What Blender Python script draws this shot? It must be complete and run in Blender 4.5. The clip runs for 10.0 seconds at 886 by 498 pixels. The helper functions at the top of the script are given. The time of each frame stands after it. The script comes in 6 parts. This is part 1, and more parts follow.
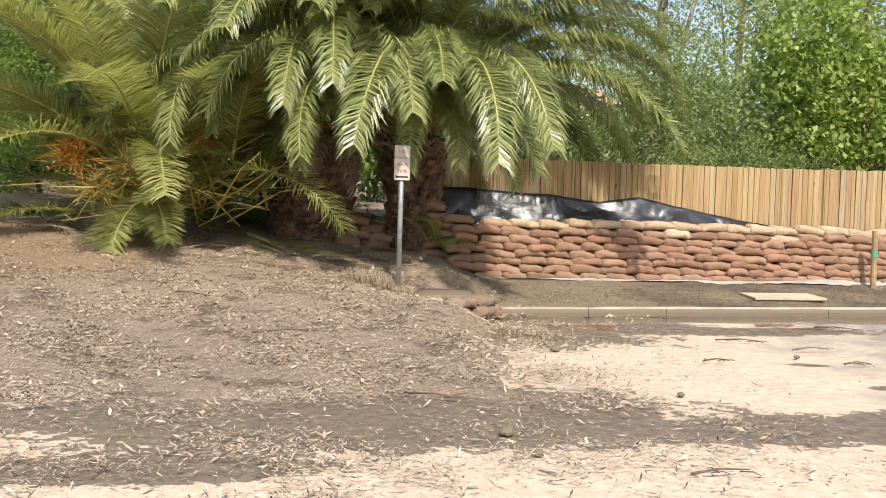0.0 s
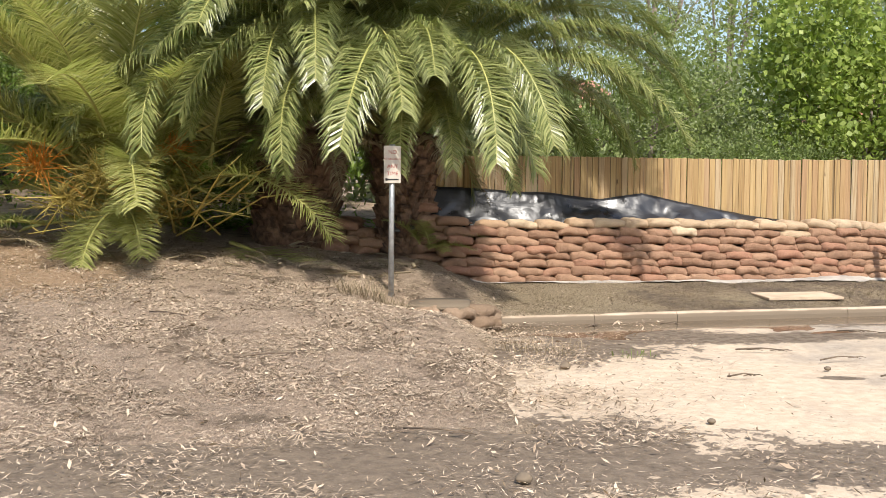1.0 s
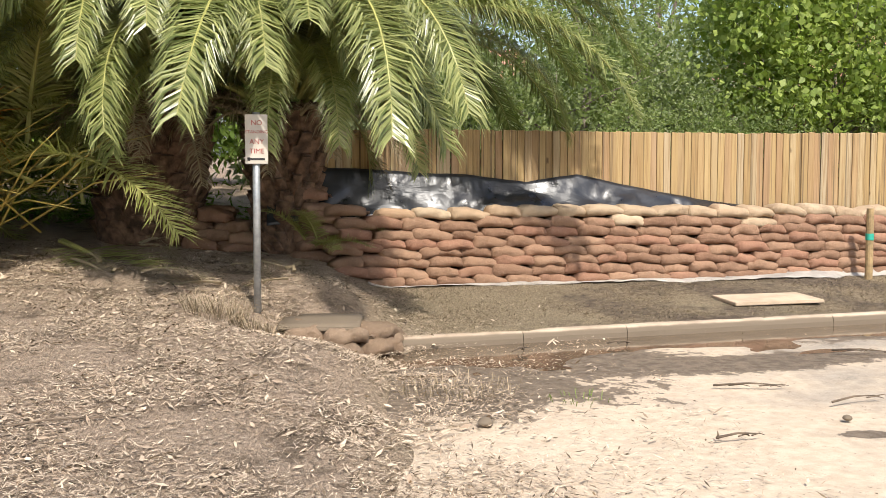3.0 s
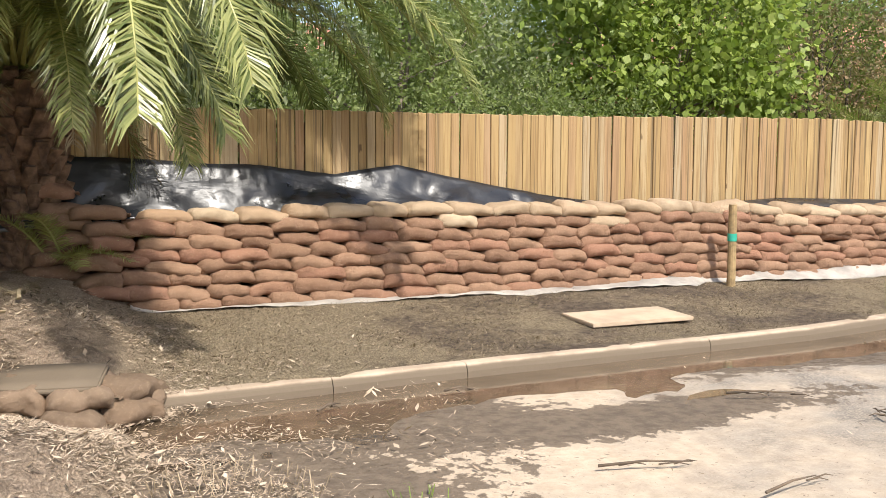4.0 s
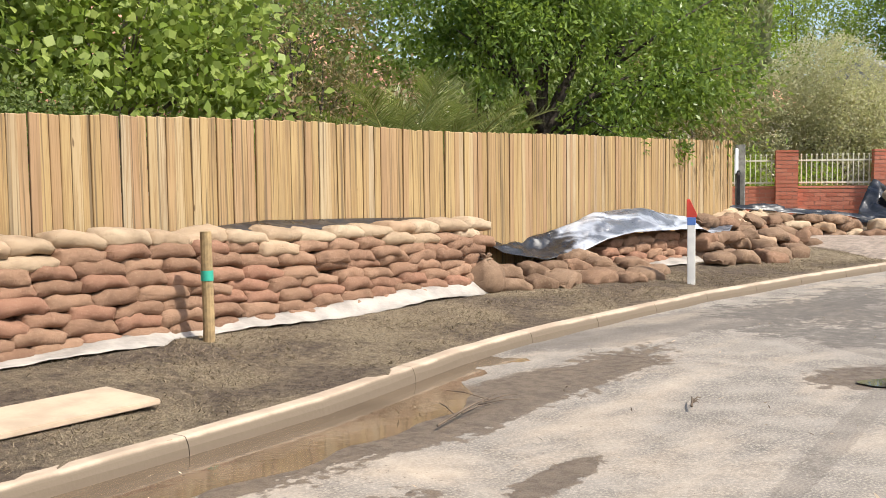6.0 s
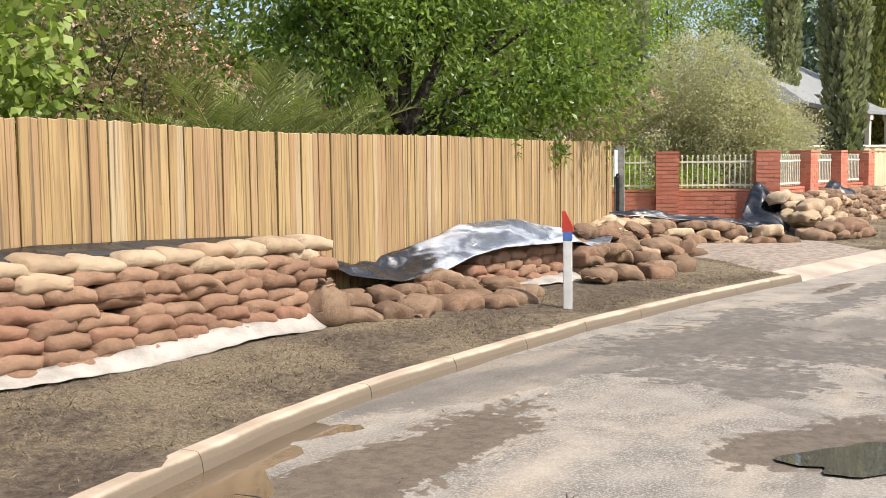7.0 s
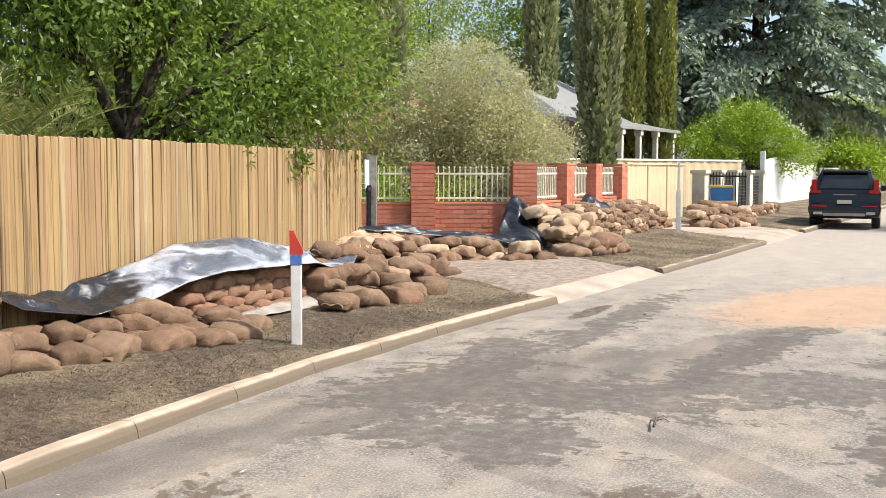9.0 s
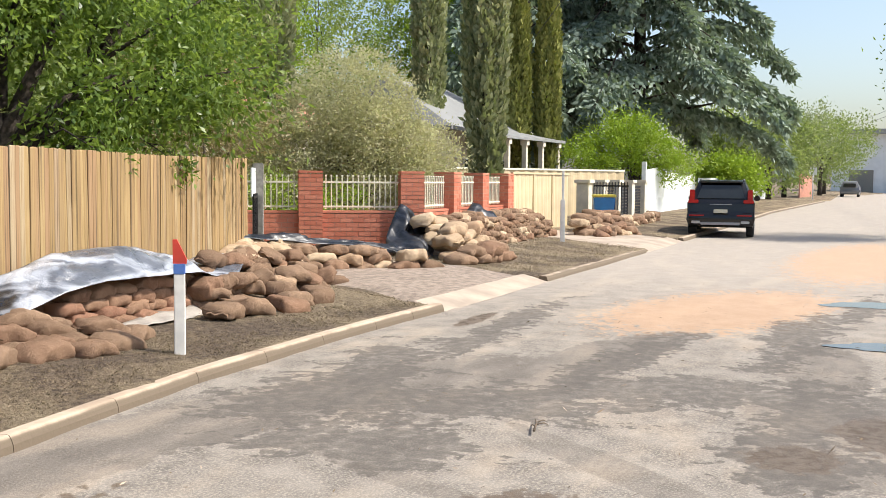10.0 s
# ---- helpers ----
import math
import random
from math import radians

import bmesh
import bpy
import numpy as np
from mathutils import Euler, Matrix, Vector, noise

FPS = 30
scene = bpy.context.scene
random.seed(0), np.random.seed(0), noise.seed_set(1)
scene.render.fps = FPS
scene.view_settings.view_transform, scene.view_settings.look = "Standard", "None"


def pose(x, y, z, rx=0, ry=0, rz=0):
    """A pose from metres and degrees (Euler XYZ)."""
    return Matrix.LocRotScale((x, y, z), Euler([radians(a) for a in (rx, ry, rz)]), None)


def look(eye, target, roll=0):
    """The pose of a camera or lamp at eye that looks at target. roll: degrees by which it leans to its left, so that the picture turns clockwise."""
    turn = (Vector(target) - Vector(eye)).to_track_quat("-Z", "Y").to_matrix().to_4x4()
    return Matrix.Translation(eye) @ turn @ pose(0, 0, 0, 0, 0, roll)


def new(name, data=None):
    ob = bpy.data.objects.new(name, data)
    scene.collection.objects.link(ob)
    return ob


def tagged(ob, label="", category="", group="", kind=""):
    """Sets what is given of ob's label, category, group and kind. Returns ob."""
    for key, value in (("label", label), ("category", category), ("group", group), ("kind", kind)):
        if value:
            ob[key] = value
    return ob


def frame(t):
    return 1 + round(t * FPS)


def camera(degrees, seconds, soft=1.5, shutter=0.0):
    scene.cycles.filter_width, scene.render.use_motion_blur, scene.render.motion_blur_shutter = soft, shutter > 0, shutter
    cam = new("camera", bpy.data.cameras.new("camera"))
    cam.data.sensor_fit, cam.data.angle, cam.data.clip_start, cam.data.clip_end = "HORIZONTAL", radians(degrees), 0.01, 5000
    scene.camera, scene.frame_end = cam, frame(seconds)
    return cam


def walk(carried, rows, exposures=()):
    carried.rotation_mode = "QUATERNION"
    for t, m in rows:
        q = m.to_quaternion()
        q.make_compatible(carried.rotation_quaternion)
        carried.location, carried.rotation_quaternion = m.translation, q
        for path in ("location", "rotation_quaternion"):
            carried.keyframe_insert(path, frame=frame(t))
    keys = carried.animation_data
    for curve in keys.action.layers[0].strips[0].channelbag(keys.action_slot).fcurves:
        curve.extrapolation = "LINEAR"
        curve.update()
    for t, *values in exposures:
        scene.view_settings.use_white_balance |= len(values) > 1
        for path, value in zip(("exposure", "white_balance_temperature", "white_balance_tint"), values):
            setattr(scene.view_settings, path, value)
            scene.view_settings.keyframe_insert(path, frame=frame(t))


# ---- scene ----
# ---- camera: seconds, x, y, z, yaw, pitch, roll
PATH = [
    (0, -1.727, -13.050, 1.563, -1.37, -3.46, 1.55),
    (0.5, -1.840, -12.653, 1.633, -1.23, -3.59, 0.77),
    (1, -1.795, -12.177, 1.674, -2.05, -3.87, 0.28),
    (1.5, -1.799, -11.725, 1.689, -3.47, -4.37, 0.15),
    (2, -1.695, -10.859, 1.657, -4.54, -4.72, 0.29),
    (2.2, -1.642, -10.550, 1.655, -4.91, -4.83, 0.28),
    (3.3, -1.249, -8.736, 1.666, -7.73, -5.05, -0.16),
    (3.5, -1.184, -8.246, 1.673, -9.59, -5.39, 0.02),
    (4, -0.898, -6.951, 1.693, -16.40, -5.83, 0.27),
    (4.5, -0.609, -6.142, 1.649, -26.37, -5.84, 0.08),
    (5, -0.193, -5.575, 1.595, -34.20, -5.67, -0.06),
    (5.5, 0.266, -4.876, 1.521, -39.55, -4.88, 0.09),
    (5.7, 0.430, -4.658, 1.502, -41.38, -4.60, -0.32),
    (6.8, 1.792, -3.390, 1.585, -50.42, -4.57, -0.73),
    (7, 2.303, -3.272, 1.599, -50.69, -4.62, -0.72),
    (7.5, 3.472, -2.750, 1.582, -53.06, -4.56, -0.48),
    (8, 3.805, -2.663, 1.597, -56.10, -4.35, -0.26),
    (8.5, 3.795, -2.709, 1.610, -59.40, -4.28, -0.09),
    (9, 3.814, -2.727, 1.619, -62.99, -4.23, 0.08),
    (9.5, 3.789, -2.761, 1.628, -66.21, -4.04, 0.28),
    (10, 3.750, -2.794, 1.630, -68.89, -3.77, 0.42),
]
cam = camera(44.84, 10.0, soft=0.5)
walk(cam, [(t, look((x, y, z), (x - math.sin(radians(w)) * math.cos(radians(p)),
                                y + math.cos(radians(w)) * math.cos(radians(p)),
                                z + math.sin(radians(p))), r)) for t, x, y, z, w, p, r in PATH])

# ---- beyond the bend the street is laid out in a frame of its own
HERE = Matrix.Identity(4)
STREET = pose(3.80, -2.75, 0, 0, 0, -4.2) @ pose(-3.79, 3.53, 0)
BACK = STREET.inverted()
SITE = HERE


def moved(m, x, y):
    """x and y taken through the plan turn m."""
    x, y = np.asarray(x, float), np.asarray(y, float)
    return m[0][0] * x + m[0][1] * y + m[0][3], m[1][0] * x + m[1][1] * y + m[1][3]


# ---- daylight
SUN_TO = Vector((0.18, -0.72, 0.93)).normalized()
world = bpy.data.worlds.new("sky")
scene.world = world
world.use_nodes = True
wn = world.node_tree
sky = wn.nodes.new("ShaderNodeTexSky")
sky.sky_type = "NISHITA"
sky.sun_disc = False
sky.sun_elevation = math.asin(SUN_TO.z)
sky.sun_rotation = math.atan2(SUN_TO.x, SUN_TO.y)
sky.air_density, sky.dust_density, sky.ozone_density = 1.0, 2.5, 1.0
wn.links.new(sky.outputs[0], wn.nodes["Background"].inputs[0])
wn.nodes["Background"].inputs[1].default_value = 0.15
sun_data = bpy.data.lights.new("sun", "SUN")
sun_data.energy, sun_data.angle, sun_data.color = 4.2, radians(1.2), (1.0, 0.945, 0.865)
sun = new("sun", sun_data)
sun.matrix_world = look(SUN_TO * 60, (0, 0, 0))
scene.view_settings.exposure = 0.55


# ---- materials
class Mat:
    """A small builder for node materials."""

    def __init__(self, name):
        self.m = bpy.data.materials.new(name)
        self.m.use_nodes = True
        self.t = self.m.node_tree
        self.b = self.t.nodes["Principled BSDF"]
        self.co = self.t.nodes.new("ShaderNodeTexCoord").outputs["Object"]

    def n(self, kind, **v):
        node = self.t.nodes.new(kind)
        for k, val in v.items():
            if k == "operation":
                node.operation = val
            elif k == "data_type":
                node.data_type = val
            elif k == "blend_type":
                node.blend_type = val
            else:
                node.inputs[k].default_value = val
        return node

    def link(self, a, b):
        self.t.links.new(a, b)
        return self

    def scaled(self, s, src=None):
        v = self.n("ShaderNodeMapping")
        v.inputs["Scale"].default_value = s if isinstance(s, tuple) else (s, s, s)
        self.link(src or self.co, v.inputs["Vector"])
        return v.outputs[0]

    def noise(self, scale, detail=4.0, rough=0.55, src=None, dist=0.0):
        k = self.n("ShaderNodeTexNoise", Scale=1.0, Detail=detail, Roughness=rough, Distortion=dist)
        self.link(self.scaled(scale, src), k.inputs["Vector"])
        return k.outputs["Fac"]

    def math(self, op, a, b=0.5, c=None):
        k = self.n("ShaderNodeMath", operation=op)
        for i, x in enumerate((a, b, c)):
            if x is None:
                continue
            if isinstance(x, (int, float)):
                k.inputs[i].default_value = x
            else:
                self.link(x, k.inputs[i])
        return k.outputs[0]

    def ramp(self, fac, lo, hi, a=0.0, b=1.0):
        k = self.n("ShaderNodeMapRange")
        k.clamp = True
        k.interpolation_type = "SMOOTHSTEP"
        for name, v in (("From Min", lo), ("From Max", hi), ("To Min", a), ("To Max", b)):
            k.inputs[name].default_value = v
        self.link(fac, k.inputs["Value"])
        return k.outputs[0]

    def mix(self, fac, a, b, blend="MIX"):
        k = self.n("ShaderNodeMix", data_type="RGBA", blend_type=blend)
        for i, x in ((0, fac), (6, a), (7, b)):
            if isinstance(x, tuple):
                k.inputs[i].default_value = (*x, 1.0)
            elif isinstance(x, (int, float)):
                k.inputs[i].default_value = x
            else:
                self.link(x, k.inputs[i])
        return k.outputs[2]

    def random(self):
        return self.n("ShaderNodeObjectInfo").outputs["Random"]

    def island(self):
        return self.n("ShaderNodeNewGeometry").outputs["Random Per Island"]

    def bump(self, height, strength=0.4, dist=0.02):
        k = self.n("ShaderNodeBump", Strength=strength, Distance=dist)
        self.link(height, k.inputs["Height"])
        self.link(k.outputs[0], self.b.inputs["Normal"])
        return self

    def set(self, color=None, rough=None, metal=None, spec=None):
        for key, v in (("Base Color", color), ("Roughness", rough), ("Metallic", metal), ("Specular IOR Level", spec)):
            if v is None:
                continue
            if isinstance(v, tuple):
                self.b.inputs[key].default_value = (*v, 1.0)
            elif isinstance(v, (int, float)):
                self.b.inputs[key].default_value = v
            else:
                self.link(v, self.b.inputs[key])
        return self

    def ellipse(self, cx, cy, rx, ry, turn=0.0, wobble=None, amount=0.5):
        """1 inside a soft ragged ellipse on the ground, 0 outside."""
        mp = self.n("ShaderNodeMapping")
        mp.vector_type = "TEXTURE"
        mp.inputs["Location"].default_value = (cx, cy, 0)
        mp.inputs["Rotation"].default_value = (0, 0, radians(turn))
        mp.inputs["Scale"].default_value = (rx, ry, 1000)
        self.link(self.co, mp.inputs["Vector"])
        ln = self.n("ShaderNodeVectorMath", operation="LENGTH")
        self.link(mp.outputs[0], ln.inputs[0])
        d = ln.outputs["Value"]
        if wobble is not None:
            d = self.math("MULTIPLY_ADD", self.math("SUBTRACT", wobble, 0.5), -2 * amount, d)
        return self.ramp(d, 1.06, 0.94)


def simple(name, color, rough=0.6, metal=0.0, var=0.12, scale=6.0, bump=0.15, dist=0.01):
    k = Mat(name)
    n1 = k.noise(scale, 5)
    n2 = k.noise(scale * 9, 3)
    dark = tuple(c * (1 - 2 * var) for c in color)
    light = tuple(min(1, c * (1 + var)) for c in color)
    col = k.mix(k.ramp(n1, 0.3, 0.7), dark, light)
    col = k.mix(k.math("MULTIPLY", n2, 0.3), col, dark)
    k.set(col, rough, metal).bump(n2, bump, dist)
    return k.m


def foliage(name, a, b, trans=0.35, rough=0.45, gloss=0.3):
    """Leaves: colour varies from leaf to leaf, light comes through."""
    k = Mat(name)
    r = k.island()
    col = k.mix(r, a, b)
    big = k.noise(0.7, 2)
    col = k.mix(k.ramp(big, 0.35, 0.65, 0.0, 0.3), col, tuple(c * 0.65 for c in a))
    k.set(col, rough, 0.0, gloss)
    tr = k.n("ShaderNodeBsdfTranslucent")
    warm = k.mix(0.5, col, (0.22, 0.30, 0.02))
    k.link(warm, tr.inputs["Color"])
    mx = k.n("ShaderNodeMixShader", Fac=trans)
    k.link(k.b.outputs[0], mx.inputs[1]).link(tr.outputs[0], mx.inputs[2])
    k.link(mx.outputs[0], k.t.nodes["Material Output"].inputs["Surface"])
    return k.m


def spot(cx, cy, rx, ry, turn):
    """A patch on the road; those up the street are given in the street's frame."""
    if cx < 7.9:
        return cx, cy, rx, ry, turn
    x, y = moved(STREET, cx, cy)
    return float(x), float(y), rx, ry, turn - 4.2


def road_mat():
    k = Mat("silted_asphalt")
    sx = k.n("ShaderNodeSeparateXYZ")
    k.link(k.co, sx.inputs[0])
    X, Y = sx.outputs[0], sx.outputs[1]
    w = k.noise(1.1, 6, 0.62)
    fine = k.noise(9.0, 6, 0.65)
    grit = k.noise(60.0, 3, 0.7)
    streak = k.noise((0.5, 1.6, 1.0), 5, 0.6)
    grey = k.mix(k.ramp(k.noise(3.0, 5), 0.3, 0.7), (0.140, 0.125, 0.107), (0.262, 0.233, 0.197))
    grey = k.mix(k.ramp(grit, 0.4, 0.75), grey, (0.40, 0.35, 0.285))
    silt = k.mix(k.ramp(fine, 0.3, 0.7), (0.43, 0.34, 0.245), (0.56, 0.455, 0.34))
    silt = k.mix(k.ramp(grit, 0.55, 0.8, 0, 0.5), silt, (0.33, 0.25, 0.17))
    # dried silt lies where the water stood, thinner up the street
    cover = k.ramp(k.math("ADD", X, k.math("MULTIPLY", k.math("SUBTRACT", w, 0.5), 9.0)), 5.2, 0.9)
    thin = k.ramp(k.math("ADD", streak, k.math("MULTIPLY", w, 0.4)), 0.66, 0.9, 0.0, 0.4)
    col = k.mix(k.math("MAXIMUM", cover, thin), grey, silt)
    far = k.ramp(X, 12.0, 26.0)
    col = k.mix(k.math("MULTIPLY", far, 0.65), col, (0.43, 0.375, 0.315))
    # washed-out orange soil
    for e in ((17.6, -1.0, 2.6, 1.2, -10), (28.0, -2.0, 6.0, 1.4, 0)):
        col = k.mix(k.math("MULTIPLY", k.ellipse(*spot(*e), wobble=fine, amount=1.1), 0.55), col, (0.52, 0.31, 0.17))
    # damp mud, thick near the mound, thin and streaked up the street, tree shade painted in
    ragged = k.math("ADD", k.math("MULTIPLY", w, 0.45), k.math("MULTIPLY", fine, 0.55))
    streaky = k.math("ADD", k.math("MULTIPLY", k.noise((2.2, 1.7, 1.0), 7, 0.7), 0.75), k.math("MULTIPLY", fine, 0.3))
    damp = None
    for e in ((-2.1, -5.9, 2.5, 1.15, 6), (1.4, -5.9, 2.0, 0.5, 12), (3.0, -6.3, 1.1, 0.3, 5), (-1.0, -1.9, 1.9, 0.95, 10), (1.9, -1.1, 2.0, 0.34, 10), (0.1, -0.95, 1.7, 0.5, 8), (-1.0, -8.3, 0.7, 0.18, 30), (-3.2, -7.3, 1.3, 0.35, 10), (11.2, -3.35, 0.55, 0.4, 0), (10.3, -2.8, 0.3, 0.25, 0), (12.2, -3.5, 0.4, 0.3, 0),
              (1.5, -8.2, 0.35, 0.6, 0), (5.6, 0.4, 2.6, 0.4, 8), (15.2, 1.4, 0.6, 0.12, 5), (4.6, -1.0, 0.45, 0.12, 12), (8.2, -1.65, 0.75, 0.45, -20), (2.2, -4.4, 0.22, 0.12, 0), (3.0, -4.6, 0.25, 0.10, 10), (1.9, -3.3, 0.2, 0.1, 0)):
        d = k.ellipse(*spot(*e), wobble=ragged, amount=1.5)
        damp = d if damp is None else k.math("MAXIMUM", damp, d)
    # streaks of tree shadow painted dark together with the thin damp
    shade_damp_streaks = None
    for e in ((10.9, -0.5, 0.5, 1.1, 25), (12.0, -1.8, 0.55, 1.2, 25), (11.5, -3.0, 1.0, 0.55, 0), (10.3, -2.75, 0.5, 0.35, 0), (9.5, -0.2, 0.4, 0.7, 0), (11.8, 0.9, 1.3, 0.4, 10), (10.6, 0.75, 0.8, 0.5, 0), (13.3, -0.9, 1.5, 0.25, -6), (15.5, -2.2, 1.8, 0.3, 0), (18.5, -2.6, 1.2, 0.2, 0), (15.0, 0.9, 2.0, 0.2, 6)):
        d = k.ellipse(*spot(*e), wobble=streaky, amount=3.6)
        shade_damp_streaks = d if shade_damp_streaks is None else k.math("MAXIMUM", shade_damp_streaks, d)
    # a thin damp film below the kerb, faint ones across the street, painted tree shade in both
    damp_shade = None
    for e in ((10.2, 0.75, 3.0, 0.62, -14), (8.4, 1.0, 1.6, 0.45, -6), (12.6, -0.6, 2.6, 0.5, -8), (10.9, -2.9, 1.4, 0.6, 10), (13.6, -2.6, 1.6, 0.4, 6)):
        d = k.ellipse(*spot(*e), wobble=ragged, amount=1.0)
        damp_shade = d if damp_shade is None else k.math("MAXIMUM", damp_shade, d)
    col = k.mix(k.math("MULTIPLY", damp_shade, k.ramp(streak, 0.3, 0.62, 0.75, 0.35)), col, (0.115, 0.098, 0.082))
    dampcol = k.mix(k.ramp(fine, 0.3, 0.7), (0.088, 0.066, 0.047), (0.155, 0.118, 0.083))
    col = k.mix(k.math("MULTIPLY", shade_damp_streaks, k.ramp(fine, 0.3, 0.62, 0.4, 0.85)), col, (0.105, 0.092, 0.078))
    damp = k.math("MULTIPLY", damp, 0.92)
    col = k.mix(damp, col, dampcol)
    # dark crumbs of leaf and bark
    crumbs = k.ramp(k.noise((24.0, 30.0, 20.0), 3, 0.6, dist=1.5), 0.64, 0.70, 0.0, 0.75)
    col = k.mix(k.math("MULTIPLY", crumbs, k.ramp(X, 9.0, 3.0, 0.35, 1.0)), col, (0.13, 0.095, 0.065))
    # tyre marks with a ribbed tread
    tread = None
    for e in ((8.85, -0.95, 0.9, 0.10, 67), (9.75, -1.8, 1.2, 0.10, 53), (9.45, -1.95, 1.1, 0.09, 53), (6.5, -1.6, 2.2, 0.09, 14), (6.2, -3.0, 2.4, 0.09, 16)):
        d = k.ellipse(*spot(*e), wobble=fine, amount=0.25)
        tread = d if tread is None else k.math("MAXIMUM", tread, d)
    ribs = k.n("ShaderNodeTexWave", Scale=14.0, Distortion=2.0, Detail=2.0)
    k.link(k.co, ribs.inputs["Vector"])
    col = k.mix(k.math("MULTIPLY", tread, k.math("MULTIPLY_ADD", ribs.outputs["Fac"], 0.25, 0.2)), col, (0.12, 0.10, 0.08))
    rough = k.ramp(k.math("MULTIPLY", damp, k.ramp(fine, 0.3, 0.6)), 0.0, 1.0, 0.85, 0.5)
    k.set(col, rough, 0.0, 0.3)
    k.bump(k.math("ADD", k.math("MULTIPLY", fine, 0.7), k.math("MULTIPLY", grit, 0.5)), 0.55, 0.02)
    return k.m


def verge_mat():
    k = Mat("dry_grass_and_mud")
    w = k.noise(0.9, 6, 0.6)
    fine = k.noise(14.0, 6, 0.7)
    fib = k.noise((70.0, 26.0, 30.0), 4, 0.7, dist=1.2)
    mud = k.mix(k.ramp(fine, 0.3, 0.7), (0.105, 0.078, 0.056), (0.215, 0.165, 0.118))
    straw = k.mix(k.ramp(fib, 0.35, 0.65), (0.20, 0.155, 0.10), (0.42, 0.335, 0.215))
    sx = k.n("ShaderNodeSeparateXYZ")
    k.link(k.co, sx.inputs[0])
    left = k.ramp(sx.outputs[0], 2.0, -1.0, 0.04, 0.34)
    m = k.ramp(k.math("ADD", k.math("ADD", w, k.math("MULTIPLY", fine, 0.35)), left), 0.60, 0.82)
    col = k.mix(m, mud, straw)
    mound = k.ramp(sx.outputs[0], -0.4, -1.4)
    leafy = k.mix(k.ramp(fib, 0.3, 0.7), (0.30, 0.215, 0.152), (0.55, 0.42, 0.31))
    leafy = k.mix(k.ramp(k.noise(2.3, 5, 0.6), 0.5, 0.66, 0.0, 0.8), leafy, (0.14, 0.10, 0.07))
    col = k.mix(k.math("MULTIPLY", mound, 0.85), col, leafy)
    # bare orange earth beside the young palm
    e = k.ellipse(-7.0, 0.2, 2.3, 2.5, 0, wobble=fine, amount=0.8)
    col = k.mix(k.math("MULTIPLY", e, 0.8), col, k.mix(k.ramp(fine, 0.3, 0.7), (0.30, 0.19, 0.105), (0.44, 0.30, 0.18)))
    k.set(col, 0.9, 0.0, 0.2)
    k.bump(k.math("ADD", fine, k.math("MULTIPLY", fib, 0.7)), 1.0, 0.06)
    return k.m


def hessian(name, a, b, c):
    k = Mat(name)
    r = k.random()
    co = k.n("ShaderNodeVectorMath", operation="ADD")
    k.link(k.co, co.inputs[0])
    k.link(k.math("MULTIPLY", r, 37.0), co.inputs[1])
    src = co.outputs[0]
    stain = k.noise(5.0, 5, 0.6, src)
    fine = k.noise(38.0, 4, 0.6, src)
    col = k.mix(r, a, b)
    r2 = k.math("FRACT", k.math("MULTIPLY", r, 7.31))
    col = k.mix(k.ramp(r2, 0.55, 1.0, 0.0, 0.75), col, c)
    col = k.mix(k.ramp(stain, 0.45, 0.75, 0.0, 0.45), col, tuple(x * 0.55 for x in a))
    col = k.mix(k.ramp(fine, 0.5, 0.8, 0.0, 0.3), col, (0.46, 0.34, 0.225))
    wv = k.n("ShaderNodeTexWave", Scale=1.0, Distortion=1.5, Detail=1.0)
    k.link(k.scaled((220.0, 90.0, 220.0)), wv.inputs["Vector"])
    k.set(col, 0.92, 0.0, 0.15)
    k.bump(k.math("ADD", k.math("MULTIPLY", k.noise((12.0, 20.0, 20.0), 3, 0.55, src, 0.8), 1.5), k.math("MULTIPLY", wv.outputs["Fac"], 0.1)), 0.6, 0.020)
    return k.m


def paling_mat():
    k = Mat("weathered_treated_pine")
    r = k.random()
    co = k.n("ShaderNodeVectorMath", operation="ADD")
    k.link(k.co, co.inputs[0])
    k.link(k.math("MULTIPLY", r, 53.0), co.inputs[1])
    src = co.outputs[0]
    grain = k.noise((60.0, 60.0, 2.2), 5, 0.6, src, 0.6)
    stain = k.noise((5.0, 5.0, 1.1), 4, 0.55, src)
    r2 = k.math("FRACT", k.math("MULTIPLY", r, 9.17))
    r3 = k.math("FRACT", k.math("MULTIPLY", r, 23.7))
    col = k.mix(r2, (0.31, 0.209, 0.096), (0.405, 0.288, 0.136))
    col = k.mix(k.ramp(r3, 0.5, 1.0, 0, 0.75), col, (0.33, 0.205, 0.12))
    col = k.mix(k.ramp(r, 0.7, 1.0, 0, 0.5), col, (0.45, 0.39, 0.28))
    col = k.mix(k.ramp(grain, 0.46, 0.64, 0, 0.65), col, (0.23, 0.14, 0.06))
    col = k.mix(k.ramp(stain, 0.54, 0.74, 0, 0.6), col, (0.20, 0.13, 0.07))
    run = k.noise((26.0, 26.0, 0.5), 3, 0.6, src)
    col = k.mix(k.ramp(run, 0.56, 0.64, 0, 0.8), col, (0.12, 0.085, 0.05))
    knot = k.noise((16.0, 16.0, 7.0), 2, 0.5, src)
    col = k.mix(k.ramp(knot, 0.76, 0.80, 0, 0.85), col, (0.10, 0.06, 0.03))
    k.set(col, 0.8, 0.0, 0.25).bump(grain, 0.35, 0.006)
    return k.m


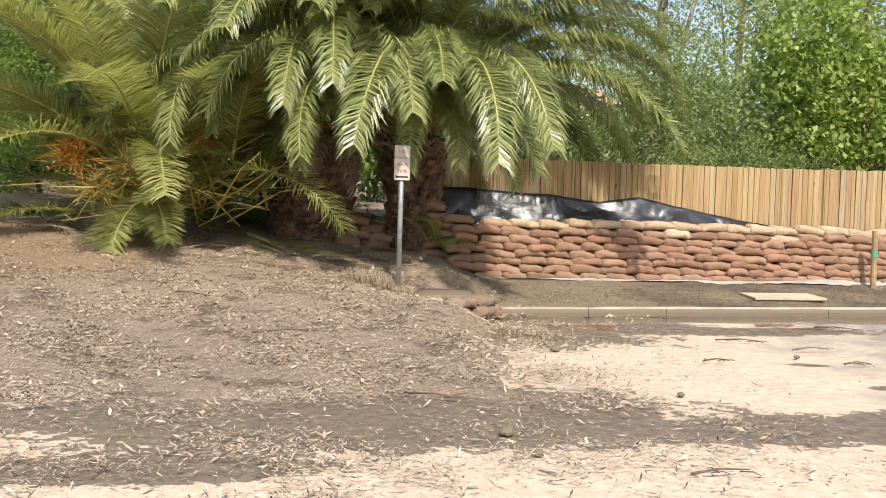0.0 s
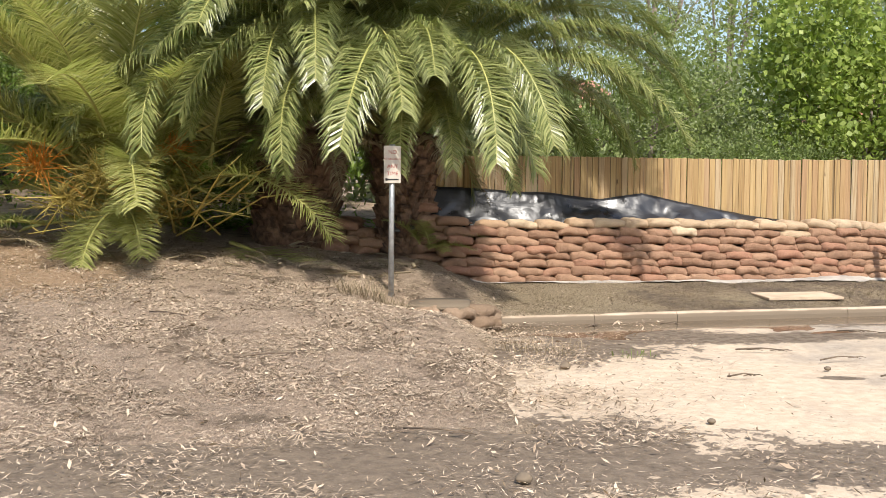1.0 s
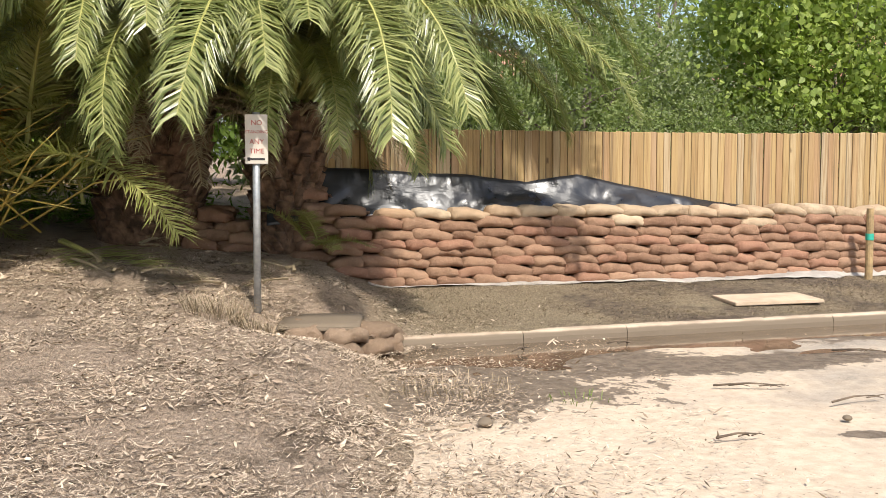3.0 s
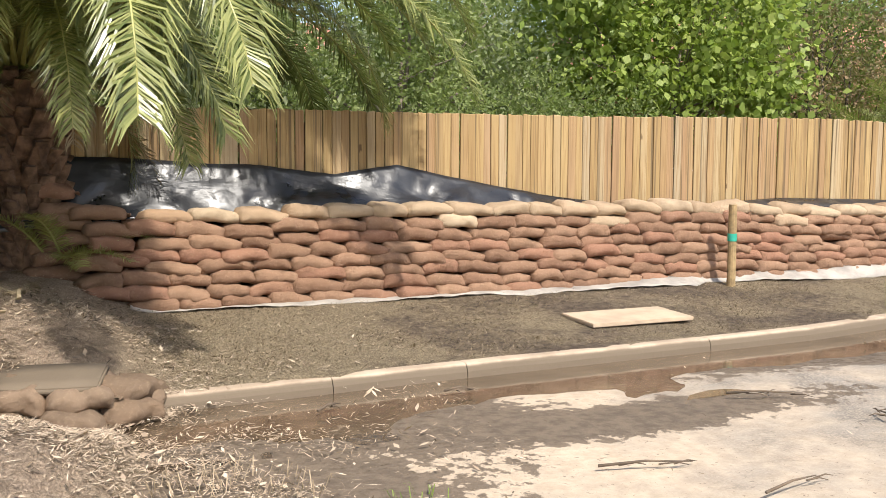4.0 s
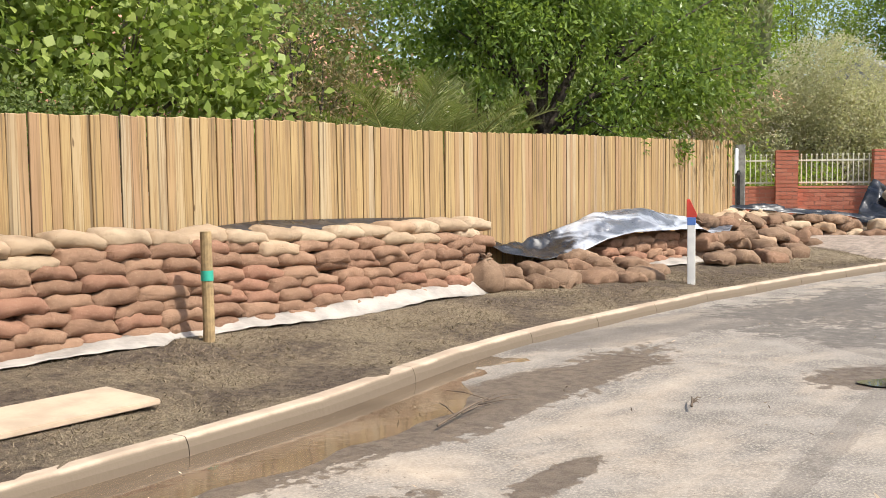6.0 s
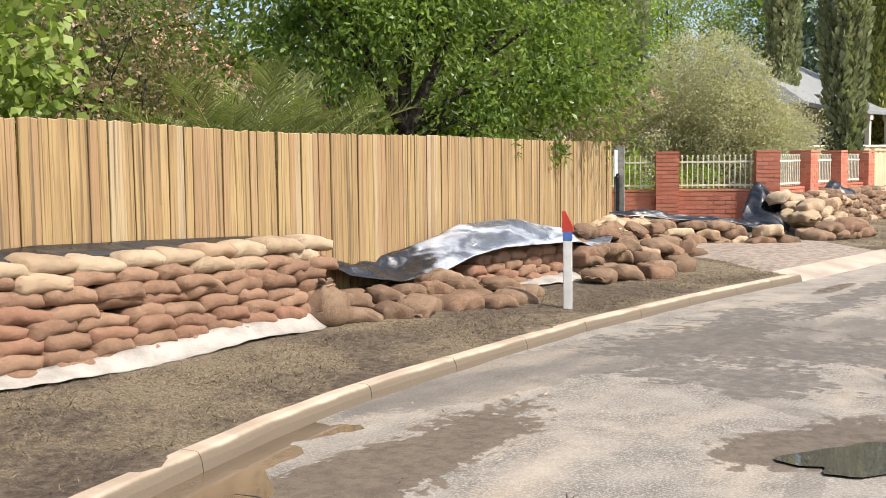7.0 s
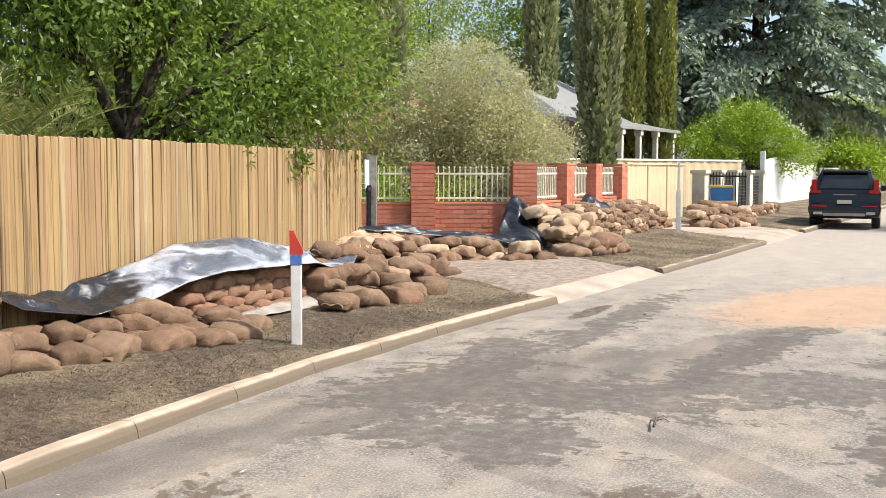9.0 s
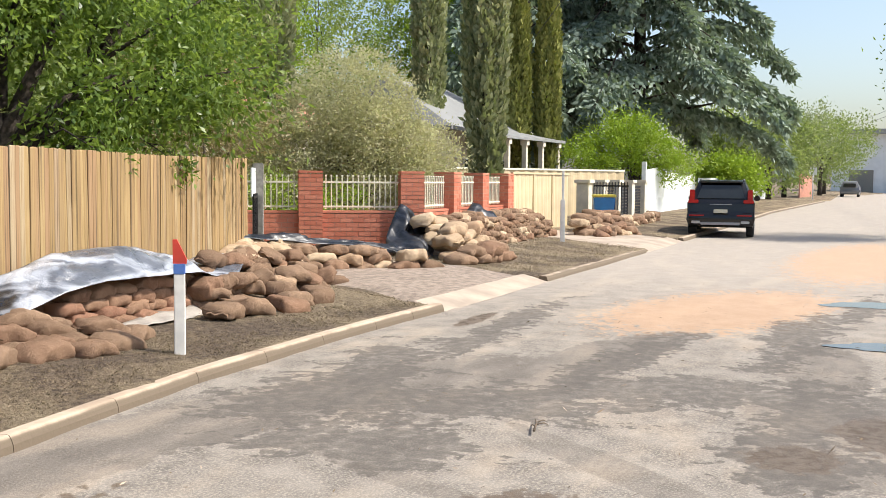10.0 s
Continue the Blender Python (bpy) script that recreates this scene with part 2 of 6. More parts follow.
def brick_mat():
    k = Mat("red_face_brick")
    r = k.random()
    n1 = k.noise(30.0, 5, 0.65)
    col = k.mix(r, (0.50, 0.165, 0.10), (0.62, 0.25, 0.16))
    col = k.mix(k.ramp(n1, 0.45, 0.75, 0, 0.5), col, (0.36, 0.10, 0.06))
    k.set(col, 0.85, 0.0, 0.25).bump(n1, 0.4, 0.006)
    return k.m


def plastic_mat(name, a, b, rough, turned=None, crease=0.06):
    k = Mat(name)
    n1 = k.noise((1.4, 2.0, 3.2), 3, 0.5, dist=1.2)
    n2 = k.noise(5.0, 3, 0.5)
    col = k.mix(k.ramp(n1, 0.4, 0.68), a, b)
    if turned is not None:
        # the black face shows where the sheet is turned over
        sx = k.n("ShaderNodeSeparateXYZ")
        k.link(k.co, sx.inputs[0])
        side = k.math("ADD", sx.outputs[0], k.math("MULTIPLY", k.math("SUBTRACT", n1, 0.5), 1.6))
        col = k.mix(k.ramp(side, turned - 0.15, turned + 0.15), (0.012, 0.013, 0.016), col)
    k.set(col, k.ramp(n2, 0.3, 0.7, rough, rough + 0.22), 0.0, 0.6)
    n3 = k.noise((9.0, 12.0, 14.0), 3, 0.55, dist=2.5)
    k.bump(k.math("ADD", k.math("ADD", n1, k.math("MULTIPLY", n2, 0.25)), k.math("MULTIPLY", n3, crease)), 0.5, 0.06)
    return k.m


def kerb_mat():
    k = Mat("stained_kerb_concrete")
    n1, n2 = k.noise(2.2, 6, 0.6), k.noise(26.0, 4, 0.6)
    col = k.mix(k.ramp(n1, 0.3, 0.7), (0.36, 0.275, 0.195), (0.53, 0.42, 0.31))
    col = k.mix(k.ramp(n2, 0.5, 0.8, 0, 0.4), col, (0.33, 0.25, 0.18))
    sz = k.n("ShaderNodeSeparateXYZ")
    k.link(k.co, sz.inputs[0])
    tide = k.ramp(k.math("ADD", sz.outputs[2], k.math("MULTIPLY", n1, 0.03)), 0.100, 0.078)
    col = k.mix(tide, col, (0.15, 0.115, 0.078))
    k.set(col, 0.85).bump(n2, 0.3, 0.01)
    return k.m


M = {
    "road": road_mat(),
    "verge": verge_mat(),
    "concrete": kerb_mat(),
    "stone": simple("stained_concrete", (0.52, 0.42, 0.31), 0.85, 0, 0.14, 2.5, 0.3, 0.01),
    "gravel": simple("grey_gravel_track", (0.36, 0.285, 0.225), 0.9, 0, 0.2, 9, 0.7, 0.03),
    "drive": simple("pale_driveway_concrete", (0.43, 0.35, 0.27), 0.85, 0, 0.14, 1.5, 0.25, 0.01),
    "slab": simple("muddy_concrete_lid", (0.50, 0.385, 0.27), 0.85, 0, 0.1, 4, 0.2, 0.005),
    "bag": hessian("brown_hessian", (0.235, 0.137, 0.088), (0.335, 0.207, 0.133), (0.31, 0.158, 0.104)),
    "bag_dry": hessian("pale_hessian", (0.40, 0.29, 0.187), (0.53, 0.41, 0.28), (0.40, 0.255, 0.155)),
    "bag_mud": hessian("mud_caked_hessian", (0.185, 0.118, 0.076), (0.285, 0.19, 0.124), (0.255, 0.147, 0.093)),
    "bag_wet": hessian("mud_soaked_hessian", (0.19, 0.135, 0.092), (0.28, 0.20, 0.137), (0.23, 0.155, 0.10)),
    "paling": paling_mat(),
    "rail": simple("old_hardwood_rail", (0.24, 0.16, 0.09), 0.85, 0, 0.2, 8),
    "stake": simple("pine_stake", (0.36, 0.25, 0.12), 0.8, 0, 0.2, 12),
    "grey_post": simple("weathered_grey_timber", (0.26, 0.25, 0.22), 0.85, 0, 0.2, 10),
    "white": simple("chalky_white_paint", (0.78, 0.76, 0.70), 0.6, 0, 0.06, 8, 0.1),
    "red": simple("red_reflector_paint", (0.62, 0.06, 0.035), 0.5, 0, 0.08, 8, 0.1),
    "blue": simple("blue_paint", (0.09, 0.19, 0.50), 0.5, 0, 0.1, 8, 0.1),
    "green": simple("green_survey_tape", (0.03, 0.36, 0.25), 0.5, 0, 0.1, 8, 0.1),
    "black_plastic": plastic_mat("black_builders_plastic", (0.010, 0.011, 0.014), (0.024, 0.026, 0.031), 0.26),
    "silver_plastic": plastic_mat("silver_faced_plastic", (0.10, 0.11, 0.13), (0.46, 0.49, 0.54), 0.20, 10.6, 0.3),
    "geotextile": simple("grubby_white_geotextile", (0.37, 0.335, 0.29), 0.75, 0, 0.16, 4, 0.4, 0.02),
    "steel": simple("galvanised_steel", (0.40, 0.41, 0.41), 0.45, 0.7, 0.12, 20, 0.1),
    "sign": simple("faded_white_sign", (0.50, 0.45, 0.38), 0.45, 0, 0.06, 9, 0.05),
    "sign_red": simple("faded_red_print", (0.36, 0.07, 0.06), 0.5, 0, 0.1, 9, 0.02),
    "brick": brick_mat(),
    "mortar": simple("brick_mortar", (0.50, 0.29, 0.21), 0.9, 0, 0.12, 20, 0.3, 0.004),
    "cream_iron": simple("cream_painted_steel", (0.82, 0.78, 0.62), 0.45, 0, 0.06, 9, 0.05),
    "cream_sheet": simple("cream_steel_sheet", (0.62, 0.50, 0.31), 0.5, 0, 0.06, 2, 0.05),
    "cream_pier": simple("cream_render", (0.72, 0.66, 0.53), 0.8, 0, 0.08, 3, 0.1),
    "white_fence": simple("white_painted_boards", (0.74, 0.77, 0.76), 0.7, 0, 0.08, 3, 0.1),
    "bark": simple("dark_rough_bark", (0.085, 0.065, 0.05), 0.95, 0, 0.3, 14, 0.9, 0.04),
    "bark_pale": simple("grey_bark", (0.24, 0.20, 0.16), 0.95, 0, 0.2, 9, 0.6, 0.03),
    "palm_boot": simple("palm_leaf_bases", (0.235, 0.14, 0.088), 0.95, 0, 0.35, 9, 0.8, 0.03),
    "palm_leaf": foliage("palm_leaflet", (0.10, 0.13, 0.035), (0.45, 0.46, 0.18), 0.36, 0.28, 0.45),
    "palm_young": foliage("young_palm_leaflet", (0.26, 0.28, 0.07), (0.66, 0.63, 0.27), 0.52, 0.28, 0.5),
    "palm_rachis": simple("palm_midrib", (0.34, 0.33, 0.10), 0.5, 0, 0.1, 6, 0.1),
    "palm_dead": foliage("dead_palm_leaflet", (0.20, 0.15, 0.09), (0.42, 0.34, 0.22), 0.1, 0.8),
    "palm_orange": simple("orange_fruit_stalk", (0.62, 0.24, 0.025), 0.6, 0, 0.15, 9, 0.1),
    "palm_yellow": simple("yellow_fruit_stalk", (0.52, 0.40, 0.10), 0.6, 0, 0.15, 9, 0.1),
    "leaf_mid": foliage("shrub_leaf", (0.17, 0.235, 0.075), (0.40, 0.46, 0.19), 0.58),
    "leaf_bright": foliage("maple_leaf", (0.20, 0.29, 0.05), (0.46, 0.54, 0.15), 0.5),
    "leaf_dark": foliage("glossy_dark_leaf", (0.070, 0.135, 0.030), (0.330, 0.450, 0.105), 0.58, 0.32),
    "leaf_olive": foliage("grey_olive_leaf", (0.52, 0.48, 0.29), (0.82, 0.76, 0.52), 0.62, 0.6),
    "leaf_red": foliage("bronze_leaf", (0.140, 0.147, 0.063), (0.434, 0.280, 0.168), 0.4),
    "leaf_lime": foliage("lime_leaf", (0.221, 0.351, 0.026), (0.416, 0.546, 0.065), 0.45),
    "leaf_cypress": foliage("cypress_spray", (0.211, 0.239, 0.121), (0.508, 0.519, 0.287), 0.3, 0.7),
    "leaf_cypress_gold": foliage("golden_cypress_spray", (0.196, 0.210, 0.056), (0.392, 0.392, 0.112), 0.2, 0.7),
    "leaf_cedar": foliage("cedar_needles", (0.139, 0.195, 0.146), (0.390, 0.471, 0.381), 0.3, 0.6),
    "leaf_pale": foliage("pale_gum_leaf", (0.210, 0.252, 0.140), (0.392, 0.434, 0.238), 0.4, 0.6),
    "roof_red": simple("terracotta_roof_tile", (0.52, 0.24, 0.165), 0.8, 0, 0.18, 3, 0.3, 0.02),
    "roof_grey": simple("grey_steel_roof", (0.27, 0.275, 0.27), 0.5, 0, 0.06, 2, 0.1),
    "house_wall": simple("cream_house_wall", (0.60, 0.54, 0.43), 0.85, 0, 0.08, 2, 0.1),
    "house_wall_tan": simple("tan_brick_wall", (0.46, 0.33, 0.22), 0.85, 0, 0.12, 4, 0.1),
    "glass_dark": simple("dark_window_glass", (0.025, 0.03, 0.032), 0.08, 0, 0.1, 2, 0.0),
    "litter": foliage("leaf_litter", (0.30, 0.22, 0.152), (0.74, 0.595, 0.44), 0.05, 0.85),
    "litter_pale": foliage("bleached_straw", (0.28, 0.21, 0.152), (0.74, 0.61, 0.47), 0.05, 0.8),
    "litter_dark": foliage("dark_leaf_litter", (0.085, 0.060, 0.040), (0.21, 0.155, 0.10), 0.05, 0.85),
    "straw": foliage("dry_grass_blades", (0.21, 0.157, 0.102), (0.44, 0.345, 0.235), 0.12, 0.85),
    "grass_green": foliage("green_grass_blades", (0.10, 0.16, 0.03), (0.22, 0.29, 0.07), 0.3, 0.6),
    "twig": simple("dead_twig", (0.15, 0.11, 0.075), 0.9, 0, 0.2, 10, 0.3),
    "car_paint": simple("black_car_paint", (0.010, 0.010, 0.011), 0.16, 0.0, 0.05, 2, 0.0),
    "car_grey": simple("grey_car_paint", (0.20, 0.20, 0.21), 0.3, 0.3, 0.05, 2, 0.0),
    "tyre": simple("tyre_rubber", (0.02, 0.02, 0.02), 0.85, 0, 0.1, 10, 0.2),
    "alloy": simple("alloy_rim", (0.45, 0.45, 0.46), 0.35, 0.8, 0.05, 8, 0.0),
    "lamp_red": simple("red_tail_lamp", (0.42, 0.012, 0.012), 0.15, 0, 0.05, 8, 0.0),
    "plate": simple("pale_number_plate", (0.55, 0.53, 0.42), 0.4, 0, 0.05, 8, 0.0),
    "bumper_grey": simple("grey_bumper_trim", (0.30, 0.30, 0.31), 0.45, 0.2, 0.05, 8, 0.0),
    "bin_blue": simple("blue_wheelie_bin", (0.05, 0.24, 0.55), 0.45, 0, 0.06, 4, 0.05),
    "bin_yellow": simple("yellow_bin_lid", (0.66, 0.56, 0.10), 0.45, 0, 0.06, 4, 0.05),
    "black_iron": simple("black_painted_iron", (0.02, 0.02, 0.022), 0.5, 0.2, 0.1, 9, 0.1),
    "far_wall": simple("white_shed_cladding", (0.72, 0.74, 0.74), 0.6, 0, 0.04, 1, 0.05),
}


def water_mat():
    k = Mat("muddy_water")
    col = k.mix(k.ramp(k.noise(1.5, 4), 0.3, 0.7), (0.085, 0.060, 0.038), (0.15, 0.108, 0.070))
    k.set(col, 0.06, 0.0, 0.5).bump(k.noise(7.0, 3), 0.12, 0.01)
    return k.m


def clear_puddle_mat():
    k = Mat("still_puddle")
    k.set((0.075, 0.068, 0.055), 0.02, 0.0, 0.6).bump(k.noise(5.0, 2), 0.03, 0.01)
    return k.m


M["water"], M["puddle"] = water_mat(), clear_puddle_mat()


# ---- mesh helpers
def mesh(name, verts, faces, mat, smooth=False):
    me = bpy.data.meshes.new(name)
    me.from_pydata([tuple(map(float, v)) for v in verts], [], [tuple(map(int, f)) for f in faces])
    me.materials.append(mat)
    if smooth:
        me.polygons.foreach_set("use_smooth", [True] * len(me.polygons))
    me.update()
    return me


def quads(name, corners, mat):
    """A mesh of loose quads from an (n, 4, 3) array."""
    n = len(corners)
    me = bpy.data.meshes.new(name)
    me.vertices.add(4 * n)
    me.vertices.foreach_set("co", np.ascontiguousarray(corners, dtype=np.float32).ravel())
    me.loops.add(4 * n)
    me.loops.foreach_set("vertex_index", np.arange(4 * n, dtype=np.int32))
    me.polygons.add(n)
    me.polygons.foreach_set("loop_start", np.arange(0, 4 * n, 4, dtype=np.int32))
    me.materials.append(mat)
    me.update(calc_edges=True)
    me.validate()
    return me


def put(name, me, parent=None, at=(0, 0, 0), turn=(0, 0, 0), label="", category="", group="", kind=""):
    ob = new(name, me)
    ob.matrix_basis = pose(*at, *turn) if parent is not None else SITE @ pose(*at, *turn)
    if parent is not None:
        ob.parent = parent
    return tagged(ob, label, category, group, kind)


def empty(name, at, label, category, group="", turn=0.0):
    ob = new(name)
    ob.empty_display_size = 0.2
    ob.matrix_basis = SITE @ pose(*at, 0, 0, turn)
    return tagged(ob, label, category, group)


def box_bm(bm, lo, hi, bevel=0.0):
    r = bmesh.ops.create_cube(bm, size=1.0)["verts"]
    lo, hi = Vector(lo), Vector(hi)
    for v in r:
        v.co = Vector(((v.co.x + 0.5) * (hi.x - lo.x) + lo.x, (v.co.y + 0.5) * (hi.y - lo.y) + lo.y, (v.co.z + 0.5) * (hi.z - lo.z) + lo.z))
    if bevel:
        es = list({e for v in r for e in v.link_edges})
        bmesh.ops.bevel(bm, geom=es, offset=bevel, segments=2, affect="EDGES")


def bm_mesh(name, bm, mat, smooth=False):
    me = bpy.data.meshes.new(name)
    bm.to_mesh(me)
    bm.free()
    me.materials.append(mat)
    if smooth:
        me.polygons.foreach_set("use_smooth", [True] * len(me.polygons))
    return me


def boxes(name, items, mat, bevel=0.004):
    bm = bmesh.new()
    for lo, hi in items:
        box_bm(bm, lo, hi, bevel)
    return bm_mesh(name, bm, mat)


def part(name, me, parent, label="", at=(0, 0, 0), turn=(0, 0, 0)):
    return put(name, me, parent, at, turn, label)


def tube(points, radii, sides=8, cap=True):
    """Vertices and faces of a tapered tube along points."""
    pts = [Vector(p) for p in points]
    vs, fs = [], []
    for i, p in enumerate(pts):
        d = (pts[min(i + 1, len(pts) - 1)] - pts[max(i - 1, 0)]).normalized()
        a = d.orthogonal().normalized() if abs(d.z) > 0.9 else Vector((0, 0, 1)).cross(d).normalized()
        b = d.cross(a)
        for k in range(sides):
            t = 2 * math.pi * k / sides
            vs.append(p + (a * math.cos(t) + b * math.sin(t)) * radii[i])
    for i in range(len(pts) - 1):
        for k in range(sides):
            j = (k + 1) % sides
            fs.append((i * sides + k, i * sides + j, (i + 1) * sides + j, (i + 1) * sides + k))
    if cap:
        fs.append(tuple(range(sides))[::-1])
        fs.append(tuple((len(pts) - 1) * sides + k for k in range(sides)))
    return vs, fs


def tubes(name, runs, mat, sides=6):
    vs, fs = [], []
    for pts, rad in runs:
        v, f = tube(pts, rad, sides)
        fs += [tuple(i + len(vs) for i in q) for q in f]
        vs += v
    return mesh(name, vs, fs, mat, True)


def sstep(a, b, x):
    t = np.clip((np.asarray(x, float) - a) / (b - a), 0, 1)
    return t * t * (3 - 2 * t)


rng = np.random.default_rng(7)

# ---- the lie of the land
KX = (-40.0, -0.7, 1.4, 3.6, 5.8, 8.2, 10.5, 14.0, 20.0, 25.0, 31.0, 40.0, 60.0, 100.0, 400.0)
KY = (-3.0, -0.26, 0.19, 0.60, 0.98, 1.37, 1.68, 1.96, 2.25, 2.48, 2.80, 3.3, 4.6, 5.6, 8.0)


def street_y(x):
    """The kerb in the street's own frame."""
    return np.interp(x, KX, KY) + 0.11 * np.clip((16.0 - np.asarray(x, float)) / 3.0, 0, 1)


WX, WY = moved(STREET, (10.6, 11.5, 12.5, 14.0, 16.0, 18.0, 20.0, 25.0, 31.0, 40.0, 60.0, 100.0, 400.0), street_y((10.6, 11.5, 12.5, 14.0, 16.0, 18.0, 20.0, 25.0, 31.0, 40.0, 60.0, 100.0, 400.0)))
WX = np.concatenate([(-40.0, -0.7, 1.4, 3.6, 4.8, 5.7, 6.6, 7.4, 8.3, 9.2, 10.2), WX])
WY = np.concatenate([(-2.89, -0.15, 0.30, 0.71, 0.95, 1.24, 1.52, 1.70, 1.82, 1.91, 1.99), WY])


def kerb_y(x):
    return np.interp(x, WX, WY)


def foot_y(x):
    """Foot of the sandbag wall."""
    return 2.45 + 0.125 * np.asarray(x, float)


def fence_y(x):
    return np.where(np.asarray(x) < 10.57, 3.12 + 0.125 * np.asarray(x), 4.441 + 0.2007 * (np.asarray(x) - 10.57))


def wob(x, y, s=1.0, seed=0.0):
    """Cheap smooth unevenness between -1 and 1."""
    x, y = np.asarray(x, float) * s + seed, np.asarray(y, float) * s - seed
    return (np.sin(x * 1.3 + 1.7 * np.sin(y * 0.9)) + np.sin(y * 1.7 + 1.3 * np.sin(x * 1.1 + 2)) + 0.5 * np.sin(3.1 * x + 2.3 * y)) / 2.5


def verge_z(x, y):
    x, y = np.asarray(x, float), np.asarray(y, float)
    d = y - kerb_y(x)
    right = 0.078 + 0.137 * sstep(0.1, 2.6, d) + 0.02 * wob(x, y, 1.6) + 0.006 * wob(x, y, 7.0)
    right = np.where(d < 0.02, -0.25, right)
    xl = moved(BACK, x, y)[0]
    for a, b in ((15.3, 20.4), (27.7, 32.6)):
        e = np.clip(d - 0.4, 0, 9)
        right = right - (0.14 - 0.10 * sstep(0.3, 0.9, d)) * sstep(a + 0.3, a + 0.5, xl - 0.2 * e) * sstep(b - 0.3, b - 0.5, xl - 0.15 * e) * (d < 5.2)
    slope = sstep(-6.6, 0.4, y + 0.25 * wob(x, y, 1.1))
    left = -0.06 + 0.44 * slope + 0.075 * np.clip(y, 0, 9) + 0.07 * np.clip(-2.0 - x, 0, 9) * slope + 0.03 * wob(x, y, 1.3) * slope + 0.010 * wob(x, y, 5.0)
    m = sstep(-0.55, -1.7, x + 0.18 * wob(x * 0, y, 1.7) - 0.10 * np.clip(-y, 0, 6))
    # the mound is scooped out round the drain
    hollow = np.exp(-((x + 1.4) / 0.5) ** 2 - ((y + 0.5) / 0.55) ** 2)
    return (left - 0.34 * hollow) * m + right * (1 - m)


def ground_z(x, y):
    return np.maximum(verge_z(*moved(SITE, x, y)), 0.0)


def sheet(name, xs, ys, zf, mat):
    X, Y = np.meshgrid(xs, ys, indexing="ij")
    Z = zf(X, Y)
    n, m = X.shape
    v = np.stack([X, Y, Z], -1).reshape(-1, 3)
    i = (np.arange(n - 1)[:, None] * m + np.arange(m - 1)[None]).ravel()
    f = np.stack([i, i + m, i + m + 1, i + 1], -1)
    me = bpy.data.meshes.new(name)
    me.from_pydata(v.tolist(), [], f.tolist())
    me.materials.append(mat)
    me.polygons.foreach_set("use_smooth", [True] * len(me.polygons))
    return me


def steps(*runs):
    out = []
    for a, b, d in runs:
        out += list(np.arange(a, b, d))
    return np.array(out + [runs[-1][1]])


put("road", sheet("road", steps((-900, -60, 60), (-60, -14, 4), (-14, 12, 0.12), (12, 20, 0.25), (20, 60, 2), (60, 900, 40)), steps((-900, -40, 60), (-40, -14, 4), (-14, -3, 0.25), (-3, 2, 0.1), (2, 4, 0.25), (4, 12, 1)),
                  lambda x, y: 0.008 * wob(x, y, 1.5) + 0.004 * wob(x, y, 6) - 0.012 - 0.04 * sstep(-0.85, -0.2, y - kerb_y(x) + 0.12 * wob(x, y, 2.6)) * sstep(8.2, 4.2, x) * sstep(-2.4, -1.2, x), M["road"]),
    label="asphalt road under dried silt with damp muddy patches and painted tree shade", category="road", kind="structure")
put("ground", sheet("ground", steps((-900, -60, 60), (-60, -12, 3), (-12, 22, 0.14), (22, 44, 1), (44, 100, 7), (100, 900, 80)),
                    steps((-12, 6.5, 0.12), (6.5, 20, 0.8), (20, 80, 10), (80, 900, 80)), verge_z, M["verge"]),
    label="muddy verge and leaf-strewn mound with flattened dry grass", category="ground", kind="structure")

# ---- kerb
kerb = empty("kerb", (0, 0, 0), "pale concrete kerb stained with silt along the verge", "kerb")
kerb["kind"] = "structure"
JOINTS = [-0.78, 0.4, 1.42, 3.63, 5.80, 7.6, 8.7, 9.8, 10.92, 12.0, 13.1, 14.28, 15.2, 16.05]


def kerb_piece(x0, x1, top=0.088, wide=0.13):
    n = max(2, int((x1 - x0) / 0.3))
    xs = np.linspace(x0 + 0.003, x1 - 0.003, n)
    prof = [(-0.02, -0.06), (-0.012, 0.03), (-0.002, top - 0.03), (0.012, top - 0.006), (0.03, top), (wide - 0.015, top), (wide, top - 0.012), (wide, -0.05)]
    vs, fs = [], []
    for x in xs:
        y = float(kerb_y(x))
        s = float(kerb_y(x + 0.1) - kerb_y(x - 0.1)) / 0.2
        for o, z in prof:
            j = 0.004 * float(wob(x * 3, o * 9 + z * 5, 2.0))
            vs.append((x - s * o, y + o + j, z + (j if z > 0.02 else 0)))
    k = len(prof)
    for i in range(n - 1):
        for a in range(k - 1):
            fs.append((i * k + a, (i + 1) * k + a, (i + 1) * k + a + 1, i * k + a + 1))
    fs.append(tuple(range(k)))
    fs.append(tuple((n - 1) * k + a for a in range(k))[::-1])
    return mesh("kerb_stone", vs, fs, M["concrete"], False)


for a, b in zip(JOINTS, JOINTS[1:]):
    part("kerb_stone", kerb_piece(a, b), kerb)
for a, b in ((20.35, 22.8), (22.8, 25.3), (25.3, 27.9)):
    part("kerb_stone", kerb_piece(a, b, 0.075), kerb)
for a in np.arange(32.8, 90, 5.0):
    part("kerb_stone", kerb_piece(a, a + 5.0, 0.09), kerb)


def strip(name, x0, x1, lo, hi, z, mat, n=24, m=4):
    """A thin slab between two lines y = lo(x), hi(x)."""
    vs, fs = [], []
    for x in np.linspace(x0, x1, n):
        for t in np.linspace(0, 1, m):
            y = lo(x) * (1 - t) + hi(x) * t
            vs.append((x, y, z(x, y)))
    for i in range(n - 1):
        for j in range(m - 1):
            fs.append((i * m + j, (i + 1) * m + j, (i + 1) * m + j + 1, i * m + j + 1))
    return mesh(name, vs, fs, mat, True)


# ---- driveways: concrete crossing at the kerb, gravel or concrete beyond
SITE = STREET


